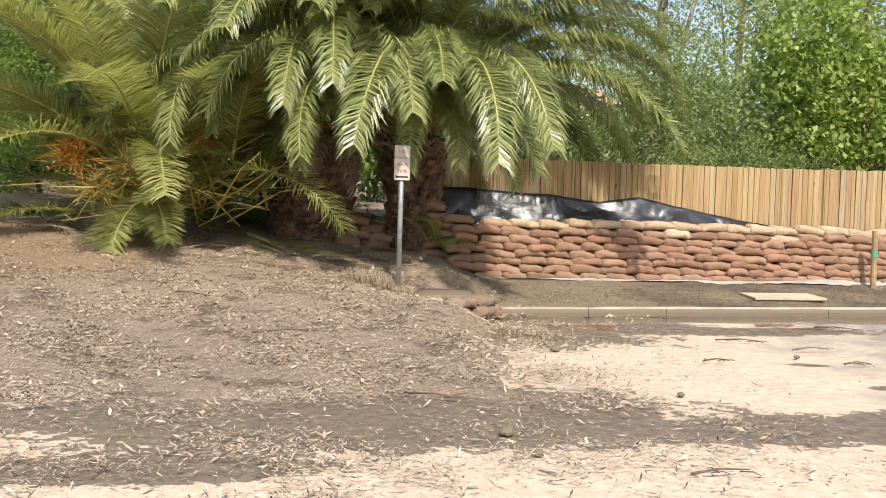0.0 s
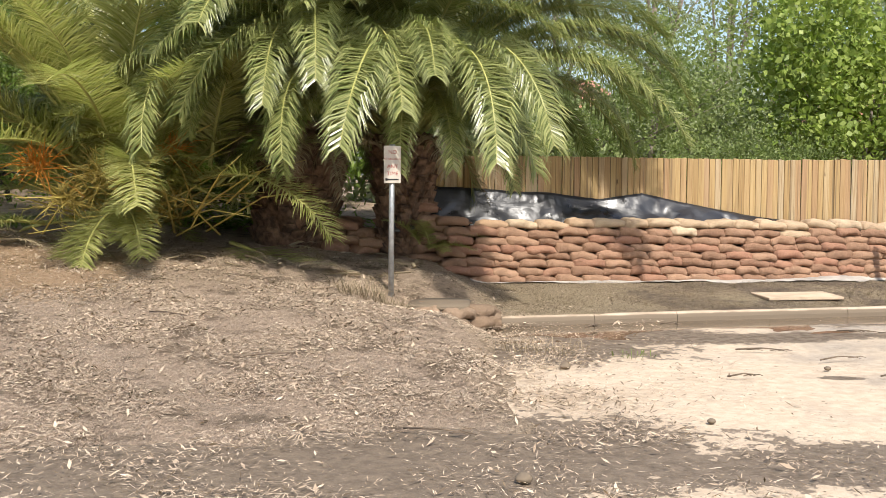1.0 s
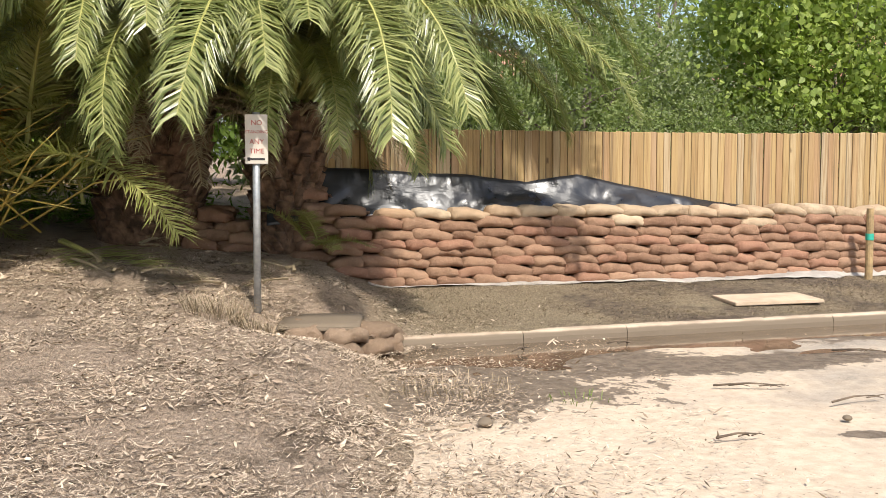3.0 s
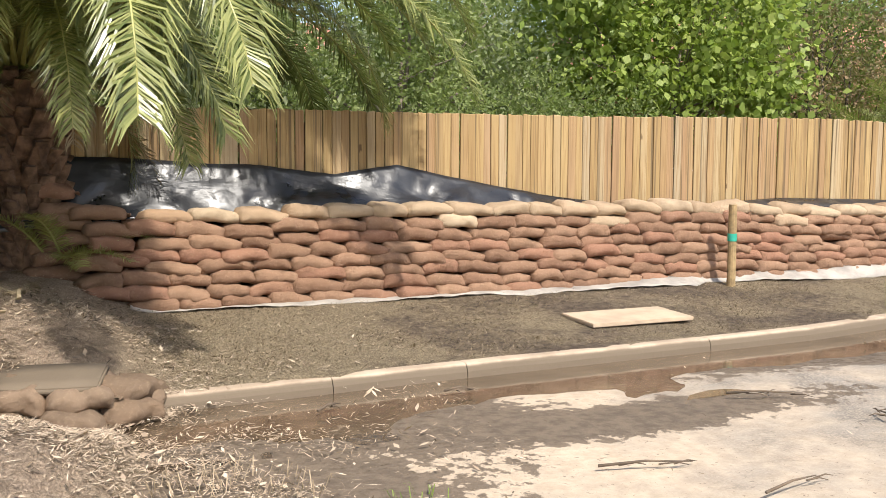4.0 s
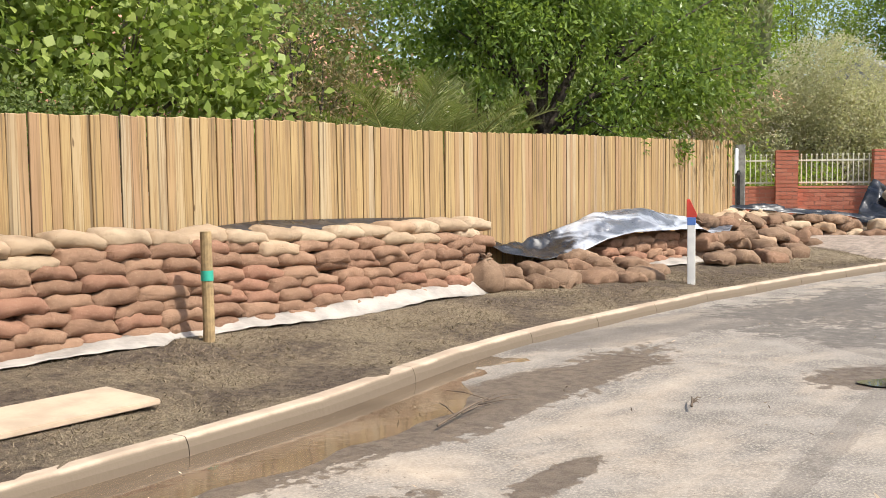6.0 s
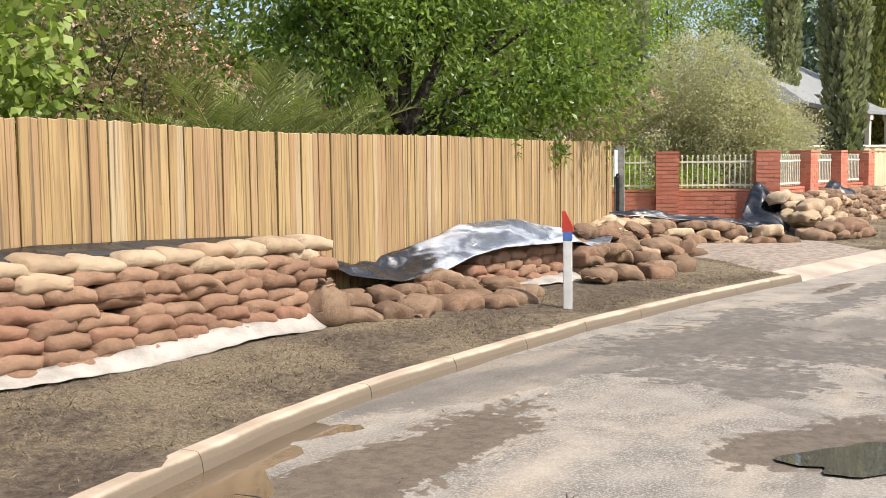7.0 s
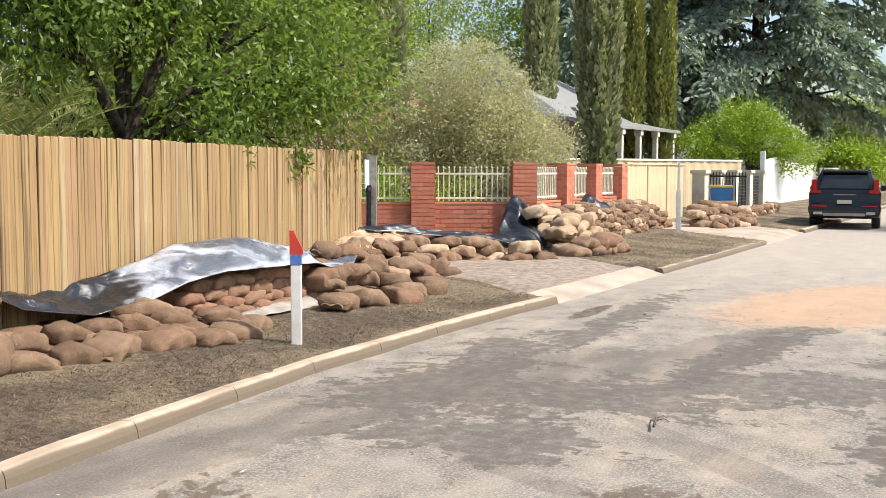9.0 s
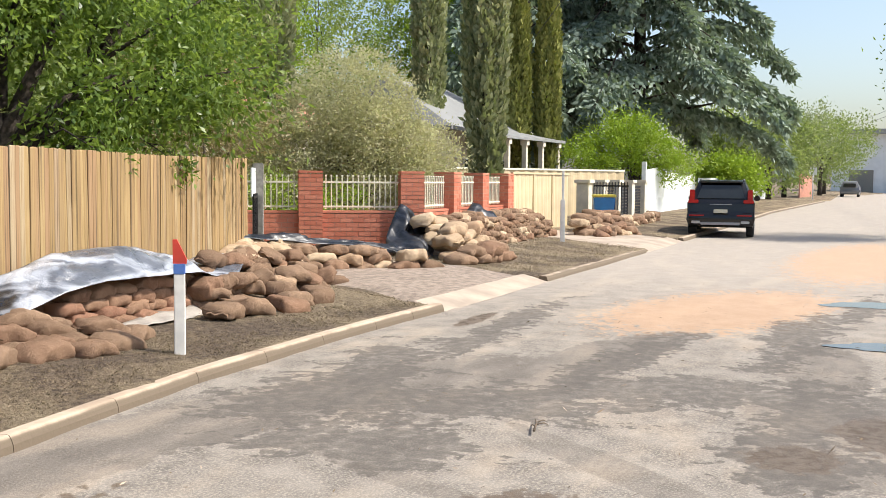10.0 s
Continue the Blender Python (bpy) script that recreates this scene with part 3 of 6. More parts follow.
def crossing(a, b, c, d, beyond, label):
    for mat, s0, s1, lab in (("drive", 0, 1, "pale concrete driveway crossing dipped to the road"), (beyond, 1, 3, label)):
        vs, fs = [], []
        N, rows = 12, [(a, b, -0.03, -0.012), (a, b, 0.42, 0.092), (0.5 * (a + c), 0.5 * (b + d), 1.5, 0.175), (c, d, 4.8, 0.215)]
        rows = rows[s0:s1 + 1]
        dip = 0.0 if s0 == 0 else 0.075
        for i in range(N):
            t = i / (N - 1)
            for x0, x1, o, z in rows:
                x = x0 + (x1 - x0) * t + 0.05 * float(wob(o * 2, t * 5, 2.0))
                vs.append((x, float(street_y(x)) + o, z + 0.006 * float(wob(x, o, 3.0)) - (dip if i in (0, N - 1) else 0.0)))
        m = len(rows)
        for i in range(N - 1):
            for q in range(m - 1):
                fs.append((i * m + q, (i + 1) * m + q, (i + 1) * m + q + 1, i * m + q + 1))
        put("driveway", mesh("driveway", vs, fs, M[mat], False), label=lab, category="driveway", kind="structure")


crossing(15.7, 20.0, 16.6, 20.8, "gravel", "trampled gravel driveway between the sandbags")
crossing(27.7, 32.4, 28.6, 32.6, "drive", "pale concrete driveway of the next house")

SITE = HERE


# ---- standing water
def pool(name, cx, cy, rx, ry, turn, mat, z, label, seed):
    n = 48
    vs = [(0, 0, 0)]
    for i in range(n):
        t = 2 * math.pi * i / n
        r = 1 + 0.16 * math.sin(3 * t + seed) + 0.10 * math.sin(5 * t + 2 * seed) + 0.05 * math.sin(11 * t + seed)
        vs.append((rx * r * math.cos(t), ry * r * math.sin(t), 0))
    fs = [(0, 1 + i, 1 + (i + 1) % n) for i in range(n)]
    put(name, mesh(name, vs, fs, mat), None, (cx, cy, z), (0, 0, turn), label, "puddle", kind="structure")


put("gutter_water", strip("gutter_water", -1.7, 9.5, lambda x: kerb_y(x) - 1.25, lambda x: kerb_y(x) + (0.02 if x > -0.6 else -0.2), lambda x, y: -0.017 - 0.006 * float(sstep(3.0, 6.0, x)), M["water"], 70, 4),
    label="shallow brown water standing in the gutter", category="water", kind="structure")
SITE = STREET
pool("puddle", 8.0, -1.95, 0.52, 0.27, -20, M["puddle"], 0.001, "still puddle on the asphalt reflecting the sky", 1.0)
pool("puddle", 18.9, -2.62, 0.36, 0.55, 12, M["puddle"], -0.006, "long thin puddle on the asphalt", 2.0)
pool("puddle", 15.1, -2.95, 0.28, 0.4, 12, M["puddle"], -0.006, "small puddle on the asphalt", 3.0)


SITE = HERE


# ---- sandbags
def bag_mesh(i, mat, long=0.46, wide=0.30, high=0.155, sag=1.0, rumple=1.0):
    """A filled hessian bag: pillow with pinched, creased ends and a folded seam. Lies along x, its foot at z = 0."""
    r = np.random.default_rng(100 + i)
    nu, nv = 17, 16
    vs, fs = [], []
    ph = r.uniform(0, 6.28, 6)
    bend = r.uniform(-0.02, 0.02)
    wedge = r.uniform(0.06, 0.2)
    seam = r.choice((-1.0, 0.0, 1.0, 1.6))
    for a in range(nu):
        u = -1 + 2 * a / (nu - 1)
        u = math.copysign(abs(u) ** 0.8, u)
        e = abs(u)
        w = (1 - e ** 11) ** 0.5 * 0.66 + 0.34 * (1 - 0.3 * e ** 6)
        h = ((1 - e ** (11.0 if u < 0 else 8.0)) ** 0.5 * 0.66 + 0.34) * (1 - wedge * u)
        for b in range(nv):
            t = 2 * math.pi * b / nv
            c, s = math.cos(t), math.sin(t)
            y = math.copysign(abs(c) ** 0.42, c) * wide / 2 * w
            z = math.copysign(abs(s) ** 0.6, s) * high / 2 * h
            lump = rumple * 0.004 * math.sin(3 * u + ph[0] + 2 * t) + rumple * 0.004 * math.sin(6 * u + ph[1] - t) + rumple * 0.003 * math.sin(11 * u + 3 * t + ph[2]) + (rumple - 1) * 0.004 * math.sin(8 * u * math.cos(ph[3]) + 5 * t + ph[4])
            crease = rumple * 0.009 * e ** 3 * math.sin(5 * t + ph[3]) + 0.006 * e ** 5 * math.sin(9 * t + ph[4])
            k = 1 + (lump + crease) / 0.09
            if b == nv // 2 and seam:
                y, z = y - 0.012 * (1 - e ** 4), z - 0.010 * seam
            x = u * long / 2 + 0.005 * math.sin(4 * t + ph[5]) * e
            vs.append((x, y * k + bend * u * u, z * k + high / 2 - 0.030 * sag * u * u * high / 0.15 + 0.008 * sag * math.sin(2.2 * u + ph[1]) * e))
    for a in range(nu - 1):
        for b in range(nv):
            c = (b + 1) % nv
            fs.append((a * nv + b, a * nv + c, (a + 1) * nv + c, (a + 1) * nv + b))
    fs.append(tuple(range(nv))[::-1])
    # flattened sewn mouth at one end
    o = len(vs)
    last = (nu - 1) * nv
    fs.append(tuple(last + b for b in range(nv)))
    k = 6
    for b in range(k):
        y = (b / (k - 1) - 0.5) * wide * 0.62
        for q, zz in ((0.0, 0.012), (0.055, 0.004 + 0.016 * math.sin(b * 2.1 + ph[0]))):
            for side in (0.007, -0.007):
                vs.append((long / 2 - 0.025 + q + 0.008 * math.sin(3 * b + ph[2]), y, high / 2 - 0.03 * sag + zz + side))
    for b in range(k - 1):
        i0, i1 = o + 4 * b, o + 4 * (b + 1)
        fs += [(i0, i1, i1 + 2, i0 + 2), (i0 + 1, i0 + 3, i1 + 3, i1 + 1), (i0 + 2, i1 + 2, i1 + 3, i0 + 3)]
    return mesh("sandbag", vs, fs, mat, True)


BAGS = {m: [bag_mesh(10 * j + i, M[m.replace("_loose", "")], rumple=2.0 if m == "bag_wet" else 1.5 if j > 1 else 1.15, sag=1.4 if j > 1 else 1.0) for i in range(7)] for j, m in enumerate(("bag", "bag_dry", "bag_mud", "bag_dry_loose", "bag_wet"))}


def lay_bag(parent, kind, x, y, z, turn, pitch=0.0, roll=0.0, scale=(1, 1, 1)):
    ob = new("sandbag", BAGS[kind][int(rng.integers(0, 7))])
    flip = 180 if rng.random() < (0.12 if parent.name.startswith("sandbag_wall") else 0.5) else 0
    ob.matrix_basis = pose(x, y, z, roll, pitch, turn + flip) @ Matrix.Diagonal((*scale, 1))
    ob.parent = parent
    return ob


wall = empty("sandbag_wall", (0, 0, 0), "long wall of stacked brown hessian sandbags before the timber fence", "sandbag wall")
COURSE, BAG_L = 0.106, 0.40
for c in range(8):
    x = -1.72 + (0.09 if c % 2 else 0.0) + 0.05 * rng.normal()
    end = 9.22 - 0.05 * c
    while x < end:
        l = BAG_L * rng.uniform(0.86, 1.14)
        xc = x + l / 2
        y = float(foot_y(xc)) + 0.17 + 0.022 * c + 0.012 * rng.normal() + 0.55 * max(0.0, -1.15 - xc)
        zb = float(ground_z(xc, y - 0.15)) - 0.02 - 0.030 * float(sstep(3.0, 8.5, xc)) * c / 2.3
        z = zb + COURSE * c + 0.008 * rng.normal()
        kind = "bag"
        # the top course takes the paler hessian, a few bags below it too
        if c == 7:
            kind = "bag_dry"
            z += 0.012
        elif c == 6 and rng.random() < 0.15:
            kind = "bag_dry"
        thick = COURSE / 0.155 * rng.uniform(1.12, 1.32)
        if c == 7 and xc < -1.0:
            x += l
            continue
        lay_bag(wall, kind, xc, y, z, 7.1 + 3.0 * rng.normal(), 3.2 + 2.2 * rng.normal(), 3.5 * rng.normal(), (l / 0.405 * rng.uniform(0.96, 1.04), rng.uniform(1.0, 1.1), thick))
        x += l * 0.985


def heap(label, spots, kind="bag_mud", group="", name="sandbag_pile"):
    """A loose pile: rows of x0, y0, x1, y1, courses, bag size, disorder."""
    p = empty(name, (0, 0, 0), label, "sandbag pile", group)
    for x0, y0, x1, y1, courses, size, mess, mat in spots:
        d = math.hypot(x1 - x0, y1 - y0)
        ang = math.degrees(math.atan2(y1 - y0, x1 - x0))
        for c in range(courses):
            s = 0.18 * (c % 2) * size
            while s < d - 0.1 * c:
                t = s / max(d, 0.01)
                x, y = x0 + (x1 - x0) * t + 0.03 * mess * rng.normal(), y0 + (y1 - y0) * t + 0.05 * c * size + 0.05 * mess * rng.normal()
                z = float(ground_z(x, y)) - 0.03 + 0.115 * size * c + 0.012 * mess * rng.normal()
                pale = mat == "bag_mud" and x > 13.0 and rng.random() < 0.17
                lay_bag(p, "bag_dry_loose" if pale else mat, x, y, z, ang + 11 * mess * rng.normal() + (70 if mess > 1.3 and rng.random() < 0.3 else 0), 5 * mess * rng.normal(), 7 * mess * rng.normal(), (size * rng.uniform(0.82, 1.08), size * rng.uniform(0.95, 1.2), size * rng.uniform(0.85, 1.15)))
                s += 0.42 * size * rng.uniform(0.9, 1.1)
    return p


SITE = STREET
heap("low slumped pile of muddy brown sandbags on the verge", [
    (8.85, 3.15, 11.0, 2.95, 1, 1.0, 1.0, "bag_mud"), (8.9, 3.42, 11.3, 3.22, 2, 0.92, 1.0, "bag_mud"), (10.9, 3.05, 11.6, 3.1, 1, 0.9, 1.6, "bag_mud"), (10.3, 3.55, 11.1, 3.5, 3, 0.82, 1.0, "bag_mud"), (9.4, 3.9, 10.4, 4.0, 1, 0.95, 1.4, "bag_mud")])
heap("short wall of small reddish sandbags under silver plastic", [
    (11.2, 3.75, 13.4, 3.9, 4, 0.82, 0.35, "bag"), (11.2, 4.0, 13.5, 4.2, 4, 0.8, 0.4, "bag")], name="sandbag_stack")
heap("tumbled heap of pale and muddy sandbags beside the fence end", [
    (12.9, 3.35, 15.0, 3.35, 1, 1.1, 1.5, "bag_mud"), (13.2, 3.75, 16.0, 3.9, 3, 0.95, 2.0, "bag_mud"), (13.9, 4.3, 16.6, 4.6, 4, 1.0, 2.0, "bag_mud"), (14.8, 4.8, 17.2, 5.3, 4, 1.0, 2.0, "bag_dry_loose"), (16.2, 5.5, 18.2, 6.4, 4, 1.0, 1.8, "bag_dry_loose"), (15.6, 4.1, 16.8, 4.2, 1, 0.9, 2.0, "bag_mud")])
heap("curved row of sandbags across the driveway under black plastic", [
    (16.9, 6.2, 18.4, 5.7, 4, 1.05, 1.2, "bag_dry_loose"), (17.6, 5.7, 19.2, 4.6, 3, 1.1, 1.0, "bag_mud"), (18.0, 6.0, 19.5, 4.9, 3, 1.1, 1.0, "bag_mud"), (19.1, 4.4, 19.7, 3.9, 2, 1.2, 0.8, "bag_mud"), (19.4, 5.0, 20.6, 5.8, 2, 1.0, 1.2, "bag_mud")])
heap("sandbags and black plastic against the brick pier", [
    (20.6, 3.95, 22.0, 3.75, 2, 1.3, 1.0, "bag_mud"), (21.0, 4.4, 22.6, 4.5, 4, 1.25, 1.4, "bag_dry_loose"), (21.8, 5.0, 23.2, 5.2, 5, 1.2, 1.3, "bag_dry_loose")])
heap("long low wall of dirty sandbags along the brick and sheet fence", [
    (23.2, 5.15, 30.0, 5.7, 6, 0.85, 1.1, "bag_mud"), (23.4, 5.4, 30.0, 5.95, 7, 0.85, 0.9, "bag_mud"), (23.6, 5.5, 29.5, 6.0, 8, 0.6, 1.3, "bag_dry_loose")])
heap("large pile of reddish sandbags across the second driveway", [
    (30.2, 4.5, 32.6, 4.2, 2, 1.2, 1.4, "bag_mud"), (30.4, 5.0, 33.4, 4.8, 3, 1.2, 1.3, "bag_mud"), (31.8, 5.5, 35.6, 5.5, 4, 1.1, 1.2, "bag_mud"), (34.5, 5.3, 41.0, 5.8, 2, 1.2, 1.2, "bag_mud")])

SITE = HERE
heap("dark sandbags wedged between the two palm trunks", [(-2.75, 2.85, -2.1, 2.85, 4, 0.9, 1.0, "bag"), (-2.7, 3.15, -2.2, 3.15, 4, 0.9, 1.0, "bag")])

# a single upright sack with a tied neck
SITE = STREET
sack = empty("sack", (8.55, 3.2, float(ground_z(8.55, 3.2)) - 0.02), "upright tied hessian sack at the wall's end", "sack", turn=20)
vs, fs = [], []
prof = [(0.02, 0.0), (0.17, 0.0), (0.215, 0.04), (0.222, 0.11), (0.21, 0.18), (0.185, 0.24), (0.145, 0.29), (0.095, 0.325), (0.055, 0.35), (0.042, 0.365), (0.05, 0.385), (0.07, 0.41), (0.02, 0.405)]
for r_, z in prof:
    for b in range(18):
        t = 2 * math.pi * b / 18
        q = r_ * (1 + 0.06 * math.sin(3 * t + 9 * z) + min(0.2, 0.03 + 0.5 * z) * math.sin(7 * t + 4 * z) + 0.05 * math.sin(2 * t + 1))
        vs.append((q * math.cos(t) * 1.1 + 0.05 * max(0, z - 0.3), q * math.sin(t), z + 0.012 * math.sin(4 * t + z * 20)))
for a in range(len(prof) - 1):
    for b in range(18):
        c = (b + 1) % 18
        fs.append((a * 18 + b, a * 18 + c, (a + 1) * 18 + c, (a + 1) * 18 + b))
part("body", mesh("sack_body", vs, fs, M["bag_mud"], True), sack)
vs, fs = tube([(0.065 * math.cos(t) + 0.008, 0.058 * math.sin(t), 0.358 + 0.006 * math.sin(3 * t)) for t in np.linspace(0, 6.283, 17)], [0.007] * 17, 5, False)
part("tie", mesh("tie", vs, fs, M["straw"], True), sack, "twine tie")

SITE = HERE
# sandbags and a mat over the drain at the kerb's end
drain_pile = empty("sandbag_pile", (0, 0, 0), "mud-caked sandbags over the drain at the end of the kerb", "sandbag pile")
for x, y, z, turn, lean in ((-1.60, -0.42, -0.03, 12, 6), (-1.24, -0.44, -0.02, -6, -4), (-0.93, -0.30, -0.01, 32, 5), (-1.62, -0.12, 0.0, 4, 3), (-1.22, -0.14, 0.0, -8, 0), (-0.84, -0.04, 0.0, 75, -5),
                            (-1.56, -0.33, 0.09, -5, 4), (-1.20, -0.33, 0.09, 10, -3), (-1.60, 0.02, 0.11, 14, 0), (-1.18, 0.0, 0.11, -12, 3), (-0.92, -0.16, 0.09, 55, -8)):
    lay_bag(drain_pile, "bag_wet", x, y, z, turn, lean, 0.8 * lean, (0.84 * rng.uniform(0.92, 1.06), 0.95 * rng.uniform(0.95, 1.1), 0.92))
bm = bmesh.new()
box_bm(bm, (-0.35, -0.26, 0), (0.35, 0.26, 0.045), 0.012)
bmesh.ops.subdivide_edges(bm, edges=bm.edges[:], cuts=2, use_grid_fill=True)
for v in bm.verts:
    v.co.z += 0.014 * math.sin(4 * v.co.x + 3 * v.co.y) + 0.02 * v.co.x
put("drain_cover", bm_mesh("drain_cover", bm, M["concrete"], True), None, (-1.41, -0.14, 0.212), (3, 3, -6),
    "muddy slab lying over the sandbagged drain", "drain cover")

# ---- timber paling fence
fence = empty("paling_fence", (0, 0, 0), "tall weathered honey-coloured timber paling fence with a slight bend", "fence")
fence["kind"] = "structure"


def paling_mesh(i):
    r = np.random.default_rng(300 + i)
    w, d, h = 0.088, 0.016, 1.0
    top = r.uniform(-0.006, 0.006)
    vs = [(-w / 2, 0, 0), (w / 2, 0, 0), (w / 2, d, 0), (-w / 2, d, 0), (-w / 2, 0, h + top), (w / 2, 0, h - top), (w / 2, d, h - top), (-w / 2, d, h + top),
          (-w / 2 + 0.004, -0.004, 0), (w / 2 - 0.004, -0.004, 0), (-w / 2 + 0.004, -0.004, h + top - 0.004), (w / 2 - 0.004, -0.004, h - top - 0.004)]
    fs = [(8, 9, 11, 10), (0, 8, 10, 4), (9, 1, 5, 11), (10, 11, 5, 4), (1, 2, 6, 5), (3, 0, 4, 7), (2, 3, 7, 6), (4, 5, 6, 7)]
    return mesh("paling", vs, fs, M["paling"])


PALINGS = [paling_mesh(i) for i in range(6)]


def fence_top(x):
    return 1.90 + 0.05 * float(sstep(9.5, 6.5, x)) + 0.010 * float(wob(x, 0, 0.9)) + 0.02 * float(sstep(4, -3, x))


x, count = -1.9, 0
while x < 18.06:
    seg = 7.1 if x < 10.57 else 11.35
    step = 0.0895 * math.cos(radians(seg))
    y = float(fence_y(x))
    zb = float(verge_z(x, y)) - 0.05
    ob = new("paling", PALINGS[int(rng.integers(0, 6))])
    up = fence_top(x) + 0.0035 * rng.normal() - zb
    ob.matrix_basis = pose(x, y + 0.0015 * rng.normal(), zb, 0.3 * rng.normal(), 0.15 * rng.normal(), seg + 0.25 * rng.normal()) @ Matrix.Diagonal((rng.uniform(0.972, 1.0), 1, up, 1))
    ob.parent = fence
    x += step
    count += 1
for zz in (0.55, 1.05, 1.6):
    for (xa, xb) in ((-1.9, 10.57), (10.57, 18.08)):
        ya, yb = float(fence_y(xa)), float(fence_y(xb - 0.001))
        a = math.degrees(math.atan2(yb - ya, xb - xa))
        part("rail", boxes("rail", [((0, 0.022, -0.035), (math.hypot(xb - xa, yb - ya), 0.072, 0.035))], M["rail"]), fence, "", (xa, ya, zz), (0, 0, a))
for xp in np.arange(-1.6, 18.0, 2.4):
    part("fence_post", boxes("fence_post", [((-0.05, 0.075, 0), (0.05, 0.175, 1.75))], M["rail"]), fence, "", (xp, float(fence_y(xp)), 0.1), (0, 0, 7))


# ---- plastic sheets
def drape(name, cols, mat, parent=None, n=90, label="", crinkle=0.02, seed=0.0, rows=14, category="plastic sheet"):
    """Sheet hung between an upper and a lower line. cols: x, upper y, upper z, lower y, lower z, sag."""
    C = np.array(cols, float)
    vs, fs = [], []
    xs = np.linspace(C[0, 0], C[-1, 0], n)
    for x in xs:
        yu, zu, yl, zl, sag = (np.interp(x, C[:, 0], C[:, k]) for k in range(1, 6))
        for j in range(rows):
            t = j / (rows - 1)
            y, z = yu + (yl - yu) * t, zu + (zl - zu) * t - sag * math.sin(math.pi * t)
            f = crinkle * (0.3 + math.sin(math.pi * min(1, t * 1.1)))
            q = math.sin(5 * x + 5 * t + seed) + 0.5 * math.sin(11 * x - 7 * t + 2 * seed) + 0.2 * math.sin(23 * x + 11 * t * (1 + 0.3 * math.sin(3 * x)))
            q += 1.3 * math.sin(4.3 * x - 3.1 * t + 1.7 * math.sin(2.1 * x + 2 * t))
            q += 0.30 * math.sin(31 * x + 17 * t + 2.0 * math.sin(5 * x - 9 * t)) + 0.22 * abs(math.sin(19 * x - 23 * t + seed))
            vs.append((x + 0.4 * f * math.sin(13 * t + 7 * x), y - f * q * 0.5, z + f * q * 0.35))
    for i in range(n - 1):
        for j in range(rows - 1):
            fs.append((i * rows + j, (i + 1) * rows + j, (i + 1) * rows + j + 1, i * rows + j + 1))
    me = mesh(name, vs, fs, mat, True)
    ob = put(name, me, parent, label=label, category=category)
    so = ob.modifiers.new("thickness", "SOLIDIFY")
    so.thickness = 0.004
    return ob


def fy(x):
    return float(fence_y(x))


def wy(x):
    return float(foot_y(x)) + 0.34


drape("black_plastic_sheet", [(x, fy(x) - 0.035, zu, wy(x) - 0.02 * k, zl, 0.05) for x, zu, zl, k in (
    (-2.0, 1.55, 0.9, 0), (-1.1, 1.52, 0.98, 0), (0.3, 1.44, 0.98, 1), (1.0, 1.36, 0.98, 1), (1.64, 1.44, 1.0, 1), (2.2, 1.32, 1.0, 1), (3.2, 1.13, 1.0, 1), (4.3, 0.99, 0.96, 1))],
      M["black_plastic"], None, 150, "glossy black plastic sheet pinned to the fence behind the sandbags", 0.022)
drape("black_plastic_strip", [(x, fy(x) - 0.03, zu, wy(x) + 0.02, zl, 0.0) for x, zu, zl in ((5.6, 1.0, 0.96), (6.4, 1.035, 0.96), (8.6, 0.96, 0.86), (9.2, 0.90, 0.82))],
      M["black_plastic"], None, 60, "edge of black plastic showing above the sandbags", 0.008, 2.0)
SITE = STREET
drape("silver_plastic_sheet", [(8.7, 4.05, 0.84, 3.78, 0.80, 0.0), (9.3, 4.15, 0.74, 3.72, 0.50, 0.02), (10.0, 4.22, 0.60, 3.7, 0.38, 0.02), (10.5, 4.25, 0.64, 3.66, 0.42, 0.0), (11.0, 4.2, 0.76, 3.6, 0.58, -0.02), (11.5, 4.3, 0.87, 3.58, 0.64, -0.08), (12.4, 4.45, 0.88, 3.60, 0.63, -0.10), (13.0, 4.6, 0.84, 3.68, 0.60, -0.09), (13.5, 4.7, 0.62, 3.85, 0.52, -0.02), (14.1, 4.8, 0.58, 3.98, 0.50, 0.0), (14.7, 4.9, 0.70, 4.3, 0.62, 0.0)],
      M["silver_plastic"], None, 260, "crumpled silver and black plastic sheet over sandbags", 0.036, 1.0, 22)
drape("black_plastic_cover", [(16.9, 6.6, 0.80, 6.25, 0.72, -0.04), (17.6, 6.3, 0.74, 5.95, 0.66, -0.05), (18.4, 5.9, 0.64, 5.45, 0.56, -0.05), (19.0, 5.3, 0.60, 4.85, 0.50, -0.04), (19.6, 4.8, 0.46, 4.4, 0.36, -0.03)],
      M["black_plastic"], None, 70, "black plastic folded over the driveway sandbags", 0.05, 3.0)
drape("black_plastic_wrap", [(20.7, 5.7, 0.25, 4.6, 0.10, -0.1), (21.2, 5.8, 0.55, 4.9, 0.16, -0.1), (21.7, 5.95, 0.95, 5.1, 0.35, -0.08), (22.0, 6.0, 1.12, 5.3, 0.55, -0.05), (22.5, 5.9, 0.80, 5.4, 0.65, -0.03), (23.0, 5.9, 0.7, 5.5, 0.62, -0.03)],
      M["black_plastic"], None, 80, "torn black plastic around sandbags at the brick pier", 0.09, 5.0)
drape("black_plastic_scrap", [(24.9, 6.0, 0.75, 5.5, 0.62, -0.05), (25.6, 6.05, 1.10, 5.5, 0.68, -0.05), (26.3, 6.1, 0.85, 5.6, 0.7, -0.03)],
      M["black_plastic"], None, 40, "scrap of black plastic over the low sandbag wall", 0.05, 6.0)


SITE = HERE


